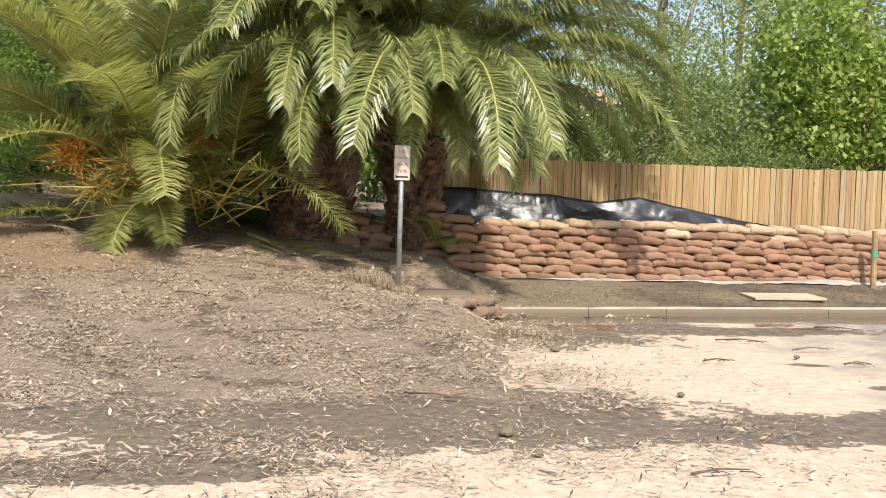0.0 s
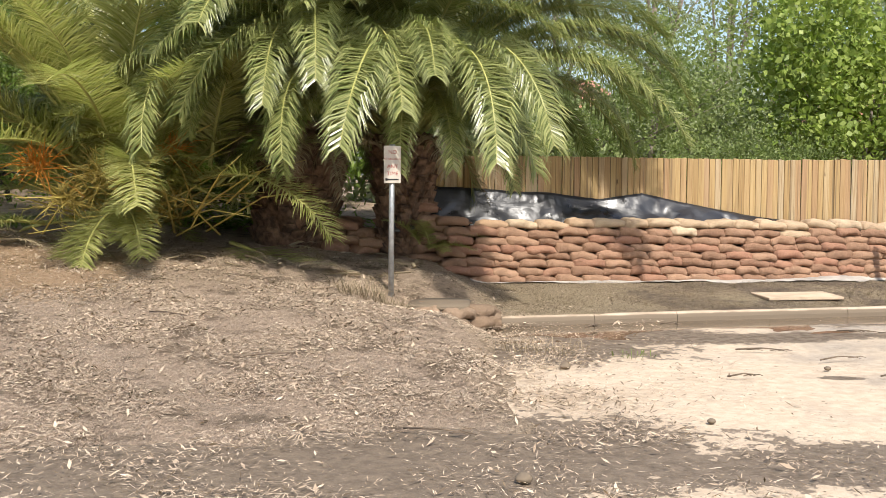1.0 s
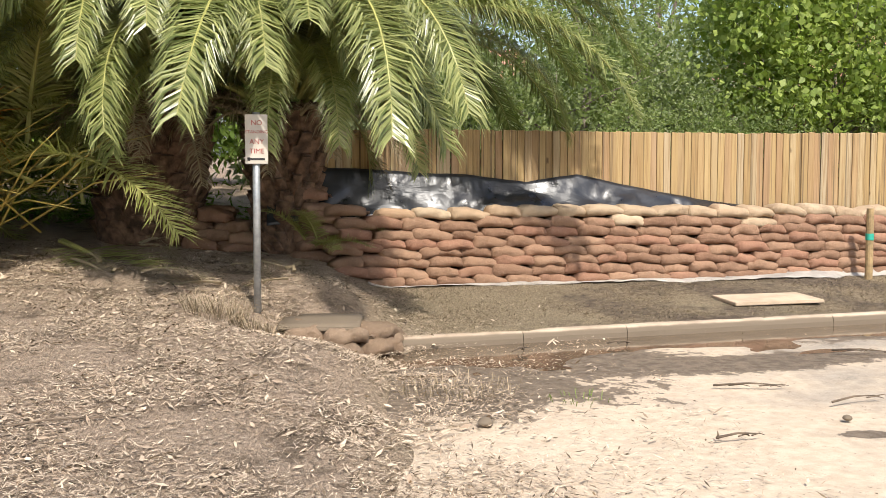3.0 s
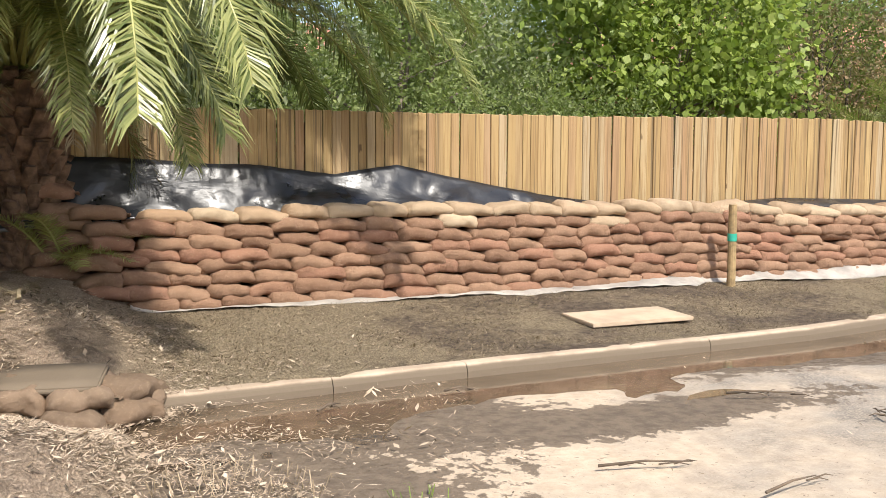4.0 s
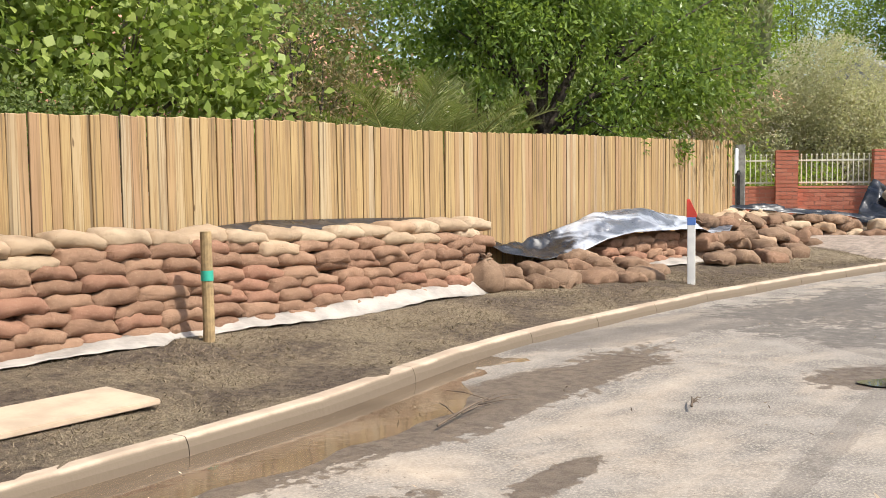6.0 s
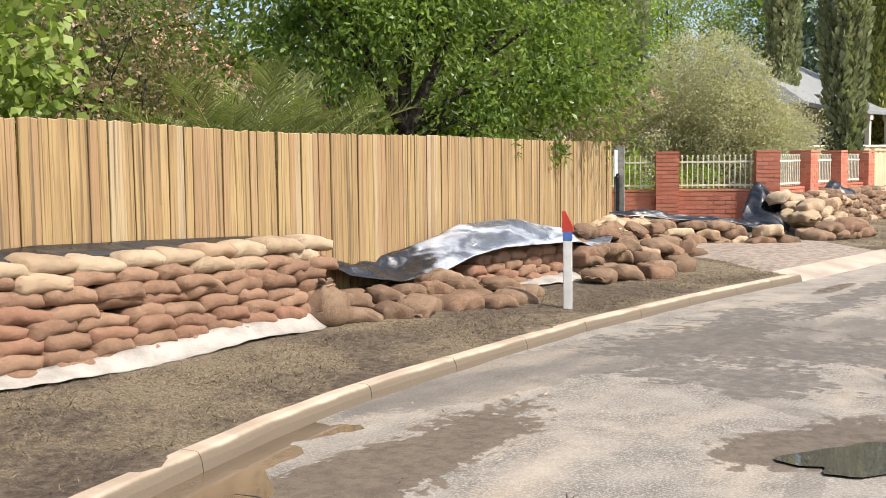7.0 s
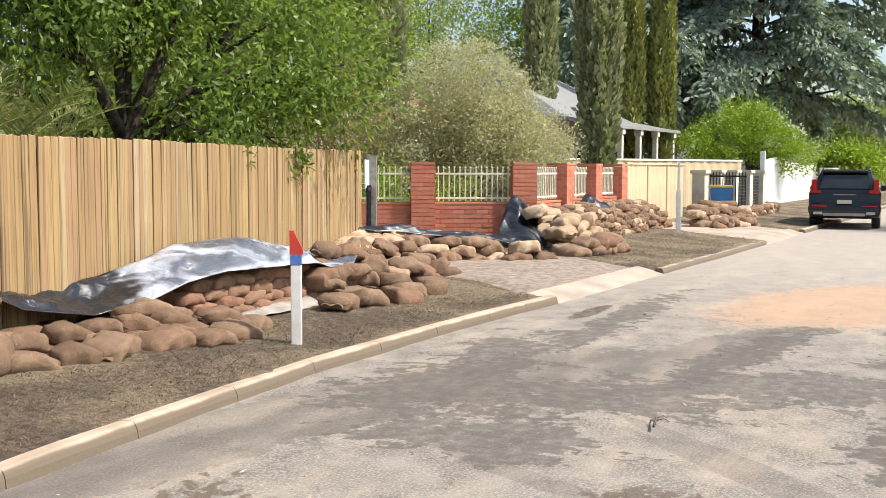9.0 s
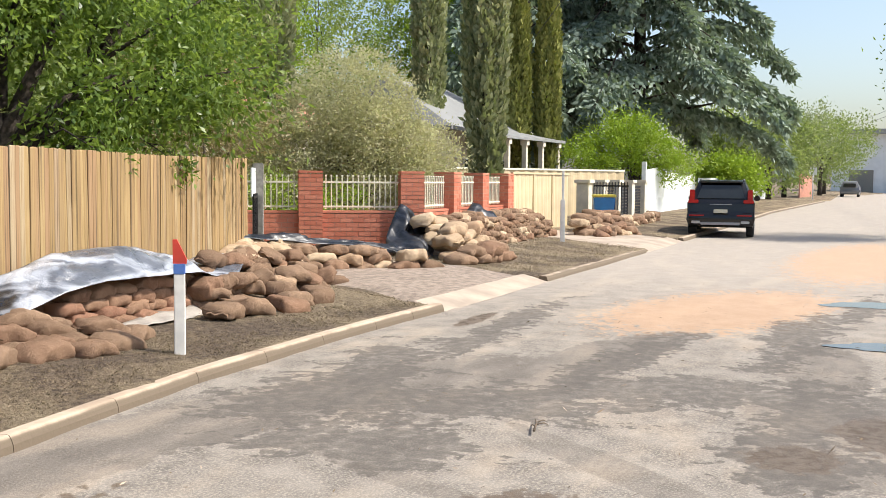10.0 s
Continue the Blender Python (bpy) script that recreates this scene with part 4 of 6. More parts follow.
def apron(name, cols, label):
    """Pale fabric edge lying on the ground in front of the bags. cols: x, inner y, outer y, lift."""
    C = np.array(cols, float)
    vs, fs = [], []
    n, m = 160, 5
    for x in np.linspace(C[0, 0], C[-1, 0], n):
        yi, yo, lift = (np.interp(x, C[:, 0], C[:, k]) for k in (1, 2, 3))
        for j in range(m):
            t = j / (m - 1)
            y = yi + (yo - yi) * t + 0.015 * float(wob(x * 3, t, 2.0)) * t
            z = float(ground_z(x, y)) + 0.012 + lift * (1 - t) + 0.004 * math.sin(23 * x + 3 * t) * t + 0.012 * math.sin(3.1 * x + 2 * t) * t
            vs.append((x, y, z))
    for i in range(n - 1):
        for j in range(m - 1):
            fs.append((i * m + j, (i + 1) * m + j, (i + 1) * m + j + 1, i * m + j + 1))
    ob = put(name, mesh(name, vs, fs, M["geotextile"], True), label=label, category="ground fabric")
    ob.modifiers.new("thickness", "SOLIDIFY").thickness = 0.005


F = lambda x: float(foot_y(x))
apron("ground_fabric", [(-0.9, F(-0.9) + 0.05, F(-0.9) - 0.05, 0.0), (0.5, F(0.5) + 0.05, F(0.5) - 0.09, 0.01), (2.2, F(2.2) + 0.05, F(2.2) - 0.07, 0.01), (3.6, F(3.6) + 0.05, F(3.6) - 0.16, 0.02), (4.7, F(4.7) + 0.05, F(4.7) - 0.22, 0.05), (4.95, F(4.95) + 0.05, F(4.95) - 0.02, 0.03), (5.6, F(5.6) + 0.05, F(5.6) - 0.10, 0.06), (7.0, F(7.0) + 0.05, F(7.0) - 0.14, 0.10), (8.8, F(8.8) + 0.06, F(8.8) - 0.14, 0.12), (9.2, F(9.2) + 0.06, F(9.2) - 0.03, 0.08)],
      "grubby white geotextile edge under the sandbag wall")
SITE = STREET
apron("ground_fabric", [(11.7, 3.62, 3.45, 0.02), (12.4, 3.72, 3.42, 0.05), (13.0, 3.78, 3.6, 0.05)], "grubby white geotextile corner under small sandbags")

SITE = HERE
# ---- pit lid, stake, marker post, sign
put("pit_lid", boxes("pit_lid", [((-0.52, -0.27, 0), (0.52, 0.27, 0.035))], M["slab"], 0.006), None, (3.33, 1.62, float(ground_z(3.33, 1.6)) + 0.005), (1.5, 0, 8),
    "flat silt-covered concrete pit lid set in the verge", "pit lid", kind="")

stake = empty("timber_stake", (5.12, 2.86, 0.0), "round pine stake with green survey tape before the sandbags", "stake")
zb = float(ground_z(5.12, 2.86))
vs, fs = tube([(0, 0, 0), (0.004, 0, 0.4), (-0.002, 0, zb + 0.85)], [0.047, 0.046, 0.044], 12)
part("post", mesh("stake_post", vs, fs, M["stake"], False), stake)
vs, fs = tube([(0, 0, zb + 0.47), (0, 0, zb + 0.55)], [0.0495, 0.0495], 12, False)
part("tape", mesh("tape", vs, fs, M["green"], True), stake, "band of green tape")

SITE = STREET
mk = empty("marker_post", (11.15, 2.45, float(ground_z(11.15, 2.45))), "white timber marker post with red reflector and blue band", "marker post", turn=-55)
part("post", boxes("marker", [((-0.046, -0.045, -0.1), (0.046, 0.045, 0.70))], M["white"], 0.006), mk)
part("band", boxes("band", [((-0.048, -0.047, 0.70), (0.048, 0.047, 0.79))], M["blue"], 0.004), mk, "blue painted band")
bm = bmesh.new()
v = [bm.verts.new(p) for p in ((-0.055, -0.02, 0.79), (0.062, -0.02, 0.79), (0.062, -0.02, 0.83), (-0.02, -0.02, 1.0), (-0.055, -0.02, 1.0))]
f = bm.faces.new(v)
g = bmesh.ops.extrude_face_region(bm, geom=[f])
for q in g["geom"]:
    if isinstance(q, bmesh.types.BMVert):
        q.co.y += 0.06
bmesh.ops.recalc_face_normals(bm, faces=bm.faces[:])
part("reflector", bm_mesh("reflector", bm, M["red"]), mk, "red reflector plate")

SITE = HERE
sz = float(ground_z(-1.95, 0.0))
sign = empty("parking_sign", (-1.95, 0.0, sz), "small faded parking sign on a grey steel pole", "sign")
vs, fs = tube([(0, 0, -0.2), (0.005, 0.0, 0.9), (0.012, 0, 1.72)], [0.033] * 3, 12)
part("pole", mesh("pole", vs, fs, M["steel"], True), sign)
plate_ = part("plate", boxes("plate", [((-0.085, -0.048, 1.28), (0.105, -0.038, 1.70))], M["sign"], 0.004), sign, "white plate with red lettering", (0, 0, 0), (0, 0, 6))


def words(text, size, at, mat, parent):
    cu = bpy.data.curves.new("lettering", "FONT")
    cu.body, cu.size, cu.extrude, cu.align_x = text, size, 0.001, "CENTER"
    ob = new("lettering", cu)
    cu.materials.append(mat)
    ob.matrix_basis = pose(*at, 90, 0, 0)
    ob.parent = parent
    return ob


for text, zz in (("NO", 1.61), ("STANDING", 1.54), ("ANY", 1.45), ("TIME", 1.37)):
    words(text, 0.06 if len(text) < 5 else 0.038, (0.012, -0.05, zz), M["sign_red"], plate_)
part("arrow", boxes("arrow", [((-0.05, -0.052, 1.315), (0.08, -0.049, 1.33)), ((-0.068, -0.052, 1.308), (-0.045, -0.049, 1.337))], M["black_iron"], 0.0), plate_)


# ---- palms
def frond_mesh(i, length, elev, droop, pairs=290, dead=False, leaf=0.60, hang=1.0, mat="palm_leaf"):
    """An arching feather frond in the x-z plane, its foot at the origin: midrib and leaflets."""
    r = np.random.default_rng(500 + i)
    n = 22
    pts = [Vector((0, 0, 0))]
    a0 = radians(elev)
    side = r.uniform(-0.25, 0.25)
    for k in range(1, n):
        s = k / (n - 1)
        a = a0 - radians(droop) * s ** 1.35
        y = side * s * s * 0.5
        pts.append(pts[-1] + Vector((math.cos(a), y * 0.2, math.sin(a))) * (length / (n - 1)))
    rad = [0.032 * (1 - 0.93 * (k / (n - 1)) ** 0.8) + 0.002 for k in range(n)]
    vs, fs = tube(pts, rad, 5)
    vs = [tuple(v) for v in vs]
    nr = len(fs)
    for k in range(pairs):
        s = 0.14 + 0.86 * (k + 0.5) / pairs
        f = s * (n - 1)
        j = min(int(f), n - 2)
        p = pts[j].lerp(pts[j + 1], f - j)
        d = (pts[j + 1] - pts[j]).normalized()
        out0 = Vector((0, 1, 0))
        up = out0.cross(d) * -1
        if up.z < 0 and abs(d.z) < 0.97:
            up = -up
        L0 = leaf * (0.35 + 0.65 * math.sin(math.pi * min(1, 0.12 + 0.86 * s)) ** 0.7)
        for sg in (-1, 1):
            L = L0 * r.uniform(0.82, 1.12)
            v = r.uniform(0.05, 0.45)
            way = (out0 * sg * 0.9 + d * (0.35 + 0.5 * s) + up * v + Vector(r.normal(0, 0.13, 3))).normalized()
            wd = way.cross(up).normalized() * 0.5 * r.uniform(0.012, 0.020) * (0.8 if dead else 1.0)
            h = hang * r.uniform(0.4, 1.5)
            q0 = p
            q1 = p + way * L * 0.5
            w2 = (way + Vector((0, 0, -h))).normalized()
            q2 = q1 + w2 * L * 0.5
            o = len(vs)
            vs += [tuple(q0 - wd * 0.7), tuple(q0 + wd * 0.7), tuple(q1 + wd), tuple(q1 - wd), tuple(q2)]
            fs += [(o, o + 1, o + 2, o + 3), (o + 3, o + 2, o + 4)]
    me = mesh("frond", vs, fs, M["palm_dead" if dead else mat])
    me.materials.append(M["palm_dead" if dead else "palm_rachis"])
    idx = np.zeros(len(me.polygons), dtype=np.int32)
    idx[:nr] = 1
    me.polygons.foreach_set("material_index", idx)
    return me


FRONDS = {
    "up": [frond_mesh(i, 4.3, e, dr) for i, (e, dr) in enumerate(((80, 75), (74, 95), (70, 110), (66, 100)))],
    "mid": [frond_mesh(10 + i, 4.4, e, dr) for i, (e, dr) in enumerate(((58, 105), (52, 115), (48, 120), (44, 110), (55, 128)))],
    "low": [frond_mesh(20 + i, 3.0, e, dr, 200, hang=1.1) for i, (e, dr) in enumerate(((34, 110), (26, 105), (18, 98), (30, 125)))],
    "dead": [frond_mesh(30 + i, 1.3, e, dr, 40, True, 0.30, 1.0) for i, (e, dr) in enumerate(((20, 105), (-10, 75), (35, 125)))],
    "young": [frond_mesh(40 + i, 3.7, e, dr, 190, leaf=0.58, hang=0.22, mat="palm_young") for i, (e, dr) in enumerate(((76, 45), (64, 50), (52, 70), (40, 85)))],
    "spiky": [frond_mesh(60 + i, 2.3, e, dr, 70, leaf=0.52, hang=0.15) for i, (e, dr) in enumerate(((78, 30), (62, 40), (48, 50), (70, 55)))],
    "short": [frond_mesh(50 + i, 1.9, e, dr, 120, leaf=0.46, hang=0.3, mat="palm_young") for i, (e, dr) in enumerate(((50, 60), (25, 50), (10, 40)))],
}


def add_frond(p, kind, at, az, tilt=0.0, size=1.0, which=None, label=""):
    ms = FRONDS[kind]
    ob = new("frond", ms[int(rng.integers(0, len(ms))) if which is None else which])
    ob.matrix_basis = pose(*at, 0, 0, az) @ pose(0, 0, 0, rng.normal() * 6, -tilt, 0) @ Matrix.Diagonal((size, size, size, 1))
    ob.parent = p
    return tagged(ob, label)


def palm_trunk(p, base, top, r0, r1):
    """A stout trunk clad in overlapping old leaf bases."""
    b, t = Vector(base), Vector(top)
    vs, fs = tube([b - Vector((0, 0, 0.3)), b, b.lerp(t, 0.5), t], [r0 * 1.12, r0 * 1.05, (r0 + r1) / 2, r1 * 0.8], 18)
    rows, per = int((t.z - b.z) / 0.085), 15
    for i in range(rows):
        f = (i + 0.5) / rows
        c = b.lerp(t, f)
        rr = r0 + (r1 - r0) * f
        for k in range(per):
            a = 2 * math.pi * (k + 0.5 * (i % 2)) / per + 0.1 * rng.normal()
            o, tn = Vector((math.cos(a), math.sin(a), 0)), Vector((-math.sin(a), math.cos(a), 0))
            w, h, dp = rr * 0.26 * rng.uniform(0.8, 1.2), 0.19 * rng.uniform(0.7, 1.5), 0.095 * rng.uniform(0.5, 1.6)
            q = c + o * rr * 0.93
            z = Vector((0, 0, 1))
            j = len(vs)
            vs += [q - tn * w - z * h * 0.5, q + tn * w - z * h * 0.5, q + tn * w * 0.55 + o * dp * 1.3 + z * h * 0.55, q - tn * w * 0.55 + o * dp * 1.3 + z * h * 0.55,
                   q - tn * w * 0.5 + z * h * 0.75, q + tn * w * 0.5 + z * h * 0.75, q + o * dp * 0.9 - z * h * 0.1]
            fs += [(j, j + 1, j + 6), (j + 1, j + 2, j + 6), (j + 3, j, j + 6), (j + 2, j + 3, j + 6), (j + 3, j + 2, j + 5, j + 4), (j, j + 3, j + 4), (j + 1, j + 5, j + 2)]
    part("trunk", mesh("palm_trunk", vs, fs, M["palm_boot"]), p, "shaggy trunk clad in old leaf bases")


def palm(label, base, top, r0, r1, turn, ups, mids, lows, deads, skip=None):
    p = empty("palm_tree", (0, 0, 0), label, "palm tree")
    palm_trunk(p, base, top, r0, r1)
    c = Vector(top)
    k = 0
    for kind, n, rad, dz in (("up", ups, 0.12, 0.35), ("mid", mids, 0.24, 0.22), ("low", lows, 0.30, 0.08), ("dead", deads, 0.34, -0.10)):
        for i in range(n):
            az = turn + 137.5 * k + 6 * rng.normal()
            k += 1
            a = radians(az)
            if skip and skip(az % 360, kind):
                continue
            add_frond(p, kind, (c.x + rad * math.cos(a), c.y + rad * math.sin(a), c.z + dz + 0.05 * rng.normal()), az, 4 * rng.normal(), rng.uniform(0.86, 1.08))
    return p


lz = float(ground_z(-3.4, 3.2))
pl_left = palm("large date palm with dense arching fronds and a thick shaggy trunk", (-3.4, 3.2, lz), (-3.15, 3.0, 2.35), 0.52, 0.50, 20, 24, 36, 12, 14, lambda az, kind: kind == "low" and 215 < az < 330)
rz = float(ground_z(-1.75, 3.0))
pl_right = palm("date palm with long fronds sweeping over the fence", (-1.75, 3.0, rz), (-1.8, 2.95, 2.15), 0.33, 0.40, 75, 20, 32, 12, 10, lambda az, kind: (kind == "low" and (60 < az < 150 or az > 215 or az < 25)) or (kind in ("up", "mid") and 300 < az < 340))
# the fronds that sweep out over the sandbags and past the sign
for az, kind, which, size, dz in ((-14, "up", 3, 1.0, 0.3), (-20, "up", 1, 0.95, 0.3), (-4, "up", 2, 1.0, 0.2), (-60, "up", 1, 0.8, 0.6), (-75, "up", 0, 0.8, 0.6), (-90, "up", 3, 0.72, 0.7), (-105, "up", 2, 0.72, 0.6), (-125, "up", 0, 0.8, 0.6), (-8, "mid", 1, 1.0, 0.45), (-22, "mid", 3, 0.98, 0.25), (-86, "mid", 0, 0.6, 0.6), (10, "up", 2, 1.02, 0.4)):
    add_frond(pl_right, kind, (-1.75 + 0.25 * math.cos(radians(az)), 2.9 + 0.25 * math.sin(radians(az)), 2.15 + dz), az, 0, size, which)
for az, tilt, which, size in ((-12, 2, 0, 0.95), (-22, 0, 1, 0.9), (-66, -10, 0, 0.72), (-78, -12, 4, 0.66), (-92, -8, 2, 0.7), (-106, -14, 0, 0.66), (-120, -8, 3, 0.75), (-60, -20, 1, 0.66)):
    add_frond(pl_right, "mid", (-1.75 + 0.25 * math.cos(radians(az)), 2.9 + 0.25 * math.sin(radians(az)), 2.3), az, tilt, size, which)
for az, tilt, which, size in ((-62, -8, 0, 0.7), (-76, -12, 4, 0.66), (-92, -10, 1, 0.68), (-116, -4, 3, 0.66)):
    add_frond(pl_left, "mid", (-3.15 + 0.3 * math.cos(radians(az)), 2.95 + 0.3 * math.sin(radians(az)), 2.5), az, tilt, size, which)
for az, kind, which, size, dz in ((-78, "up", 0, 0.8, 0.5), (-95, "up", 2, 0.75, 0.5), (-112, "up", 1, 0.8, 0.5), (-128, "up", 3, 0.85, 0.5), (-60, "up", 3, 0.8, 0.5), (-145, "mid", 1, 0.9, 0.4), (-50, "mid", 2, 0.8, 0.4)):
    add_frond(pl_left, kind, (-3.15 + 0.3 * math.cos(radians(az)), 2.95 + 0.3 * math.sin(radians(az)), 2.35 + dz), az, 0, size, which)
# a small sucker at the foot of the second palm
for i in range(9):
    add_frond(pl_right, "short", (-1.45 + 0.1 * rng.normal(), 2.55, rz + 0.05), -150 + 38 * i, 10, 0.42)

young = empty("young_palm", (0, 0, 0), "young clumping palm with orange fruit stalks and yellowing fronds", "palm tree")
yz = float(ground_z(-5.4, 2.2))
for i in range(26):
    az = 95 + 137.5 * i
    add_frond(young, "young", (-5.4 + 0.22 * math.cos(radians(az)), 2.2 + 0.22 * math.sin(radians(az)), yz + 0.35 + 0.2 * (i % 4)), az, 5 * rng.normal(), rng.uniform(0.8, 1.1))
for az, w, s in ((172, 0, 1.2), (160, 1, 1.2), (150, 0, 1.2), (185, 1, 1.2), (200, 2, 1.1), (120, 0, 1.2), (215, 2, 1.0), (100, 0, 1.1), (230, 1, 1.0), (195, 0, 1.2), (250, 0, 1.1), (165, 2, 1.1), (210, 1, 1.2), (180, 3, 1.0), (300, 0, 1.0), (-150, 0, 1.2), (-135, 1, 1.1), (-120, 0, 1.1), (-165, 0, 1.25), (-100, 1, 0.9), (-178, 1, 1.3), (168, 0, 1.35), (176, 0, 1.35)):
    add_frond(young, "young", (-5.5, 1.7, yz + 0.6), az, 0, s, w)
for i in range(44):
    add_frond(young, "short", (-5.1 + 0.8 * rng.normal(), 1.9 + 0.3 * rng.normal(), yz + 0.2 + 0.9 * rng.random()), -180 + 17 * i, 12 * rng.normal(), rng.uniform(0.7, 1.1))
for az, t in ((-95, -25), (-70, -20), (-110, -35)):
    add_frond(young, "short", (-5.3, 1.5, yz + 0.5), az, t, 0.9, 1)
# bare old leaf stalks that fan out of the young palm's foot
stalk_runs = []
for i in range(90):
    a = rng.uniform(0, 6.283)
    L, rise = rng.uniform(0.7, 1.9), rng.uniform(0.15, 1.5)
    p0 = Vector((-5.2 + 0.5 * rng.normal(), 1.6 + 0.25 * rng.normal(), yz + 0.1 + 0.5 * rng.random()))
    d = Vector((math.cos(a), 0.8 * math.sin(a) - 0.25, rise)).normalized()
    stalk_runs.append(([p0, p0 + d * L * 0.55, p0 + d * L + Vector((0, 0, -0.16 * L))], [0.013, 0.009, 0.004]))
part("leaf_stalk_mass", tubes("leaf_stalk_mass", stalk_runs, M["palm_yellow"], 4), young, "bare yellowed leaf stalks")["kind"] = "stuff"
runs = {"palm_orange": [], "palm_yellow": []}
for cx, cy, cz, mat, n in ((-6.2, 0.9, 1.92, "palm_orange", 80), (-5.5, 1.0, 1.80, "palm_yellow", 100), (-4.7, 1.4, 2.10, "palm_orange", 50), (-5.9, 1.0, 1.5, "palm_yellow", 70), (-5.1, 1.0, 1.55, "palm_yellow", 70)):
    c = Vector((cx, cy, cz))
    for i in range(n):
        d = Vector((rng.normal() * 0.6, rng.normal() * 0.5 - 0.2, 0.5 + 0.5 * rng.normal())).normalized()
        L = rng.uniform(0.22, 0.5)
        p0 = c + Vector(rng.normal(0, 0.06, 3)) - Vector((0, 0, 0.15))
        runs[mat].append(([p0, p0 + d * L * 0.6, p0 + d * L + Vector((0, 0, -0.08))], [0.006, 0.005, 0.003]))
for mat, rr in runs.items():
    part("fruit_bunch", tubes("fruit_bunch", rr, M[mat], 4), young, mat.split("_")[1] + " fruit stalks")["kind"] = "stuff"

# dark undergrowth and cut fronds around the palms
def fallen(at, az, tilt, size, kind="short", which=1, label="fallen palm frond lying on the mound", name="fallen_frond"):
    ob = new(name, FRONDS[kind][which])
    ob.matrix_basis = pose(*at, 0, 0, az) @ pose(0, 0, 0, rng.uniform(-25, 25), -tilt, 0) @ Matrix.Diagonal((size, size, size * 0.5, 1))
    tagged(ob, label, "palm frond", "fallen fronds on the mound")


fallen((-4.1, 2.2, float(ground_z(-4.1, 2.2)) + 0.10), -48, -14, 1.45, "short", 2, "fallen green palm frond across the mound")
for i in range(26):
    x, y = rng.uniform(-7.5, -1.6), rng.uniform(0.6, 2.6)
    fallen((x, y, float(ground_z(x, y)) + 0.06), rng.uniform(0, 360), rng.uniform(-12, 2), rng.uniform(0.45, 0.8), "dead", int(rng.integers(0, 3)), "dead grey palm frond lying on the mound")


# ---- loose litter, stuff that nobody could count
def flat_leaves(name, xs, ys, zs, length, width, mat, label, tilt=0.25, category="litter"):
    n = len(xs)
    a = rng.uniform(0, 2 * math.pi, n)
    L, W = length * rng.uniform(0.25, 1.35, n), width * rng.uniform(0.6, 1.3, n)
    d = np.stack([np.cos(a), np.sin(a), tilt * rng.normal(size=n)], -1)
    s = np.stack([-np.sin(a), np.cos(a), tilt * rng.normal(size=n)], -1)
    c = np.stack([xs, ys, zs + 0.012 + 0.012 * rng.random(n)], -1)
    q = np.stack([c - d * L[:, None] / 2, c + s * W[:, None] / 2, c + d * L[:, None] / 2, c - s * W[:, None] / 2], 1)
    ob = put(name, quads(name, q, mat), label=label, category=category, kind="stuff")
    return ob


def scatter(n, x0, x1, y0, y1, keep):
    x, y = rng.uniform(x0, x1, n), rng.uniform(y0, y1, n)
    k = keep(x, y) > rng.random(n)
    return x[k], y[k]


def damp_here(x, y):
    return np.exp(-((x + 1.6) / 2.8) ** 2 - ((y + 5.9) / 1.0) ** 2)


mound = lambda x, y: (0.95 * sstep(-9.2, -6.0, y + 0.9 * wob(x, y, 1.2)) * sstep(0.2, -1.5, x + 0.5 * wob(x, y, 1.4) + 0.16 * y) + 0.06) * (1 - 0.93 * damp_here(x, y)) * (1 - 0.9 * np.exp(-((x + 6.8) / 1.5) ** 2 - ((y + 0.1) / 1.6) ** 2)) * (0.15 + 0.85 * sstep(-0.5, 0.4, wob(x, y, 2.6, 3.0))) * sstep(3.0, 1.6, y)
x, y = scatter(300000, -9.5, 1.2, -8.6, 3.0, mound)
flat_leaves("leaf_litter", x, y, ground_z(x, y), 0.055, 0.0065, M["litter"], "pale dry leaf and straw litter strewn over the mound", 0.22)
x, y = scatter(68000, -9.5, 1.2, -8.6, 3.0, mound)
flat_leaves("leaf_litter", x, y, ground_z(x, y), 0.085, 0.006, M["litter_pale"], "bleached long straw and palm leaflets strewn over the mound", 0.16)
x, y = scatter(16000, -9.5, 1.2, -8.6, 3.0, mound)
flat_leaves("leaf_litter", x, y, ground_z(x, y), 0.075, 0.022, M["litter"], "broad curled dry leaves strewn over the mound", 0.3)
x, y = scatter(50000, -9.5, 1.2, -8.6, 3.0, mound)
flat_leaves("leaf_litter", x, y, ground_z(x, y), 0.07, 0.012, M["litter_dark"], "dark damp leaf litter between the pale leaves")
x, y = scatter(5200, -4, 21, -9.5, 1.7, lambda x, y: 0.5 * sstep(0.2, -0.2, y - kerb_y(x)) * (0.25 + 0.75 * sstep(0.1, 0.6, wob(x, y, 1.9))))
flat_leaves("road_leaves", x, y, 0 * x, 0.05, 0.010, M["litter_dark"], "scattered twigs and dark leaf scraps on the road")
x, y = scatter(900, -4, 14, -9.5, 1.5, lambda x, y: 0.5 * sstep(0.2, -0.2, y - kerb_y(x)) * (0.25 + 0.75 * sstep(0.1, 0.6, wob(x, y, 1.9))))
flat_leaves("road_leaves", x, y, 0 * x, 0.06, 0.012, M["litter"], "scattered pale leaf scraps on the road")


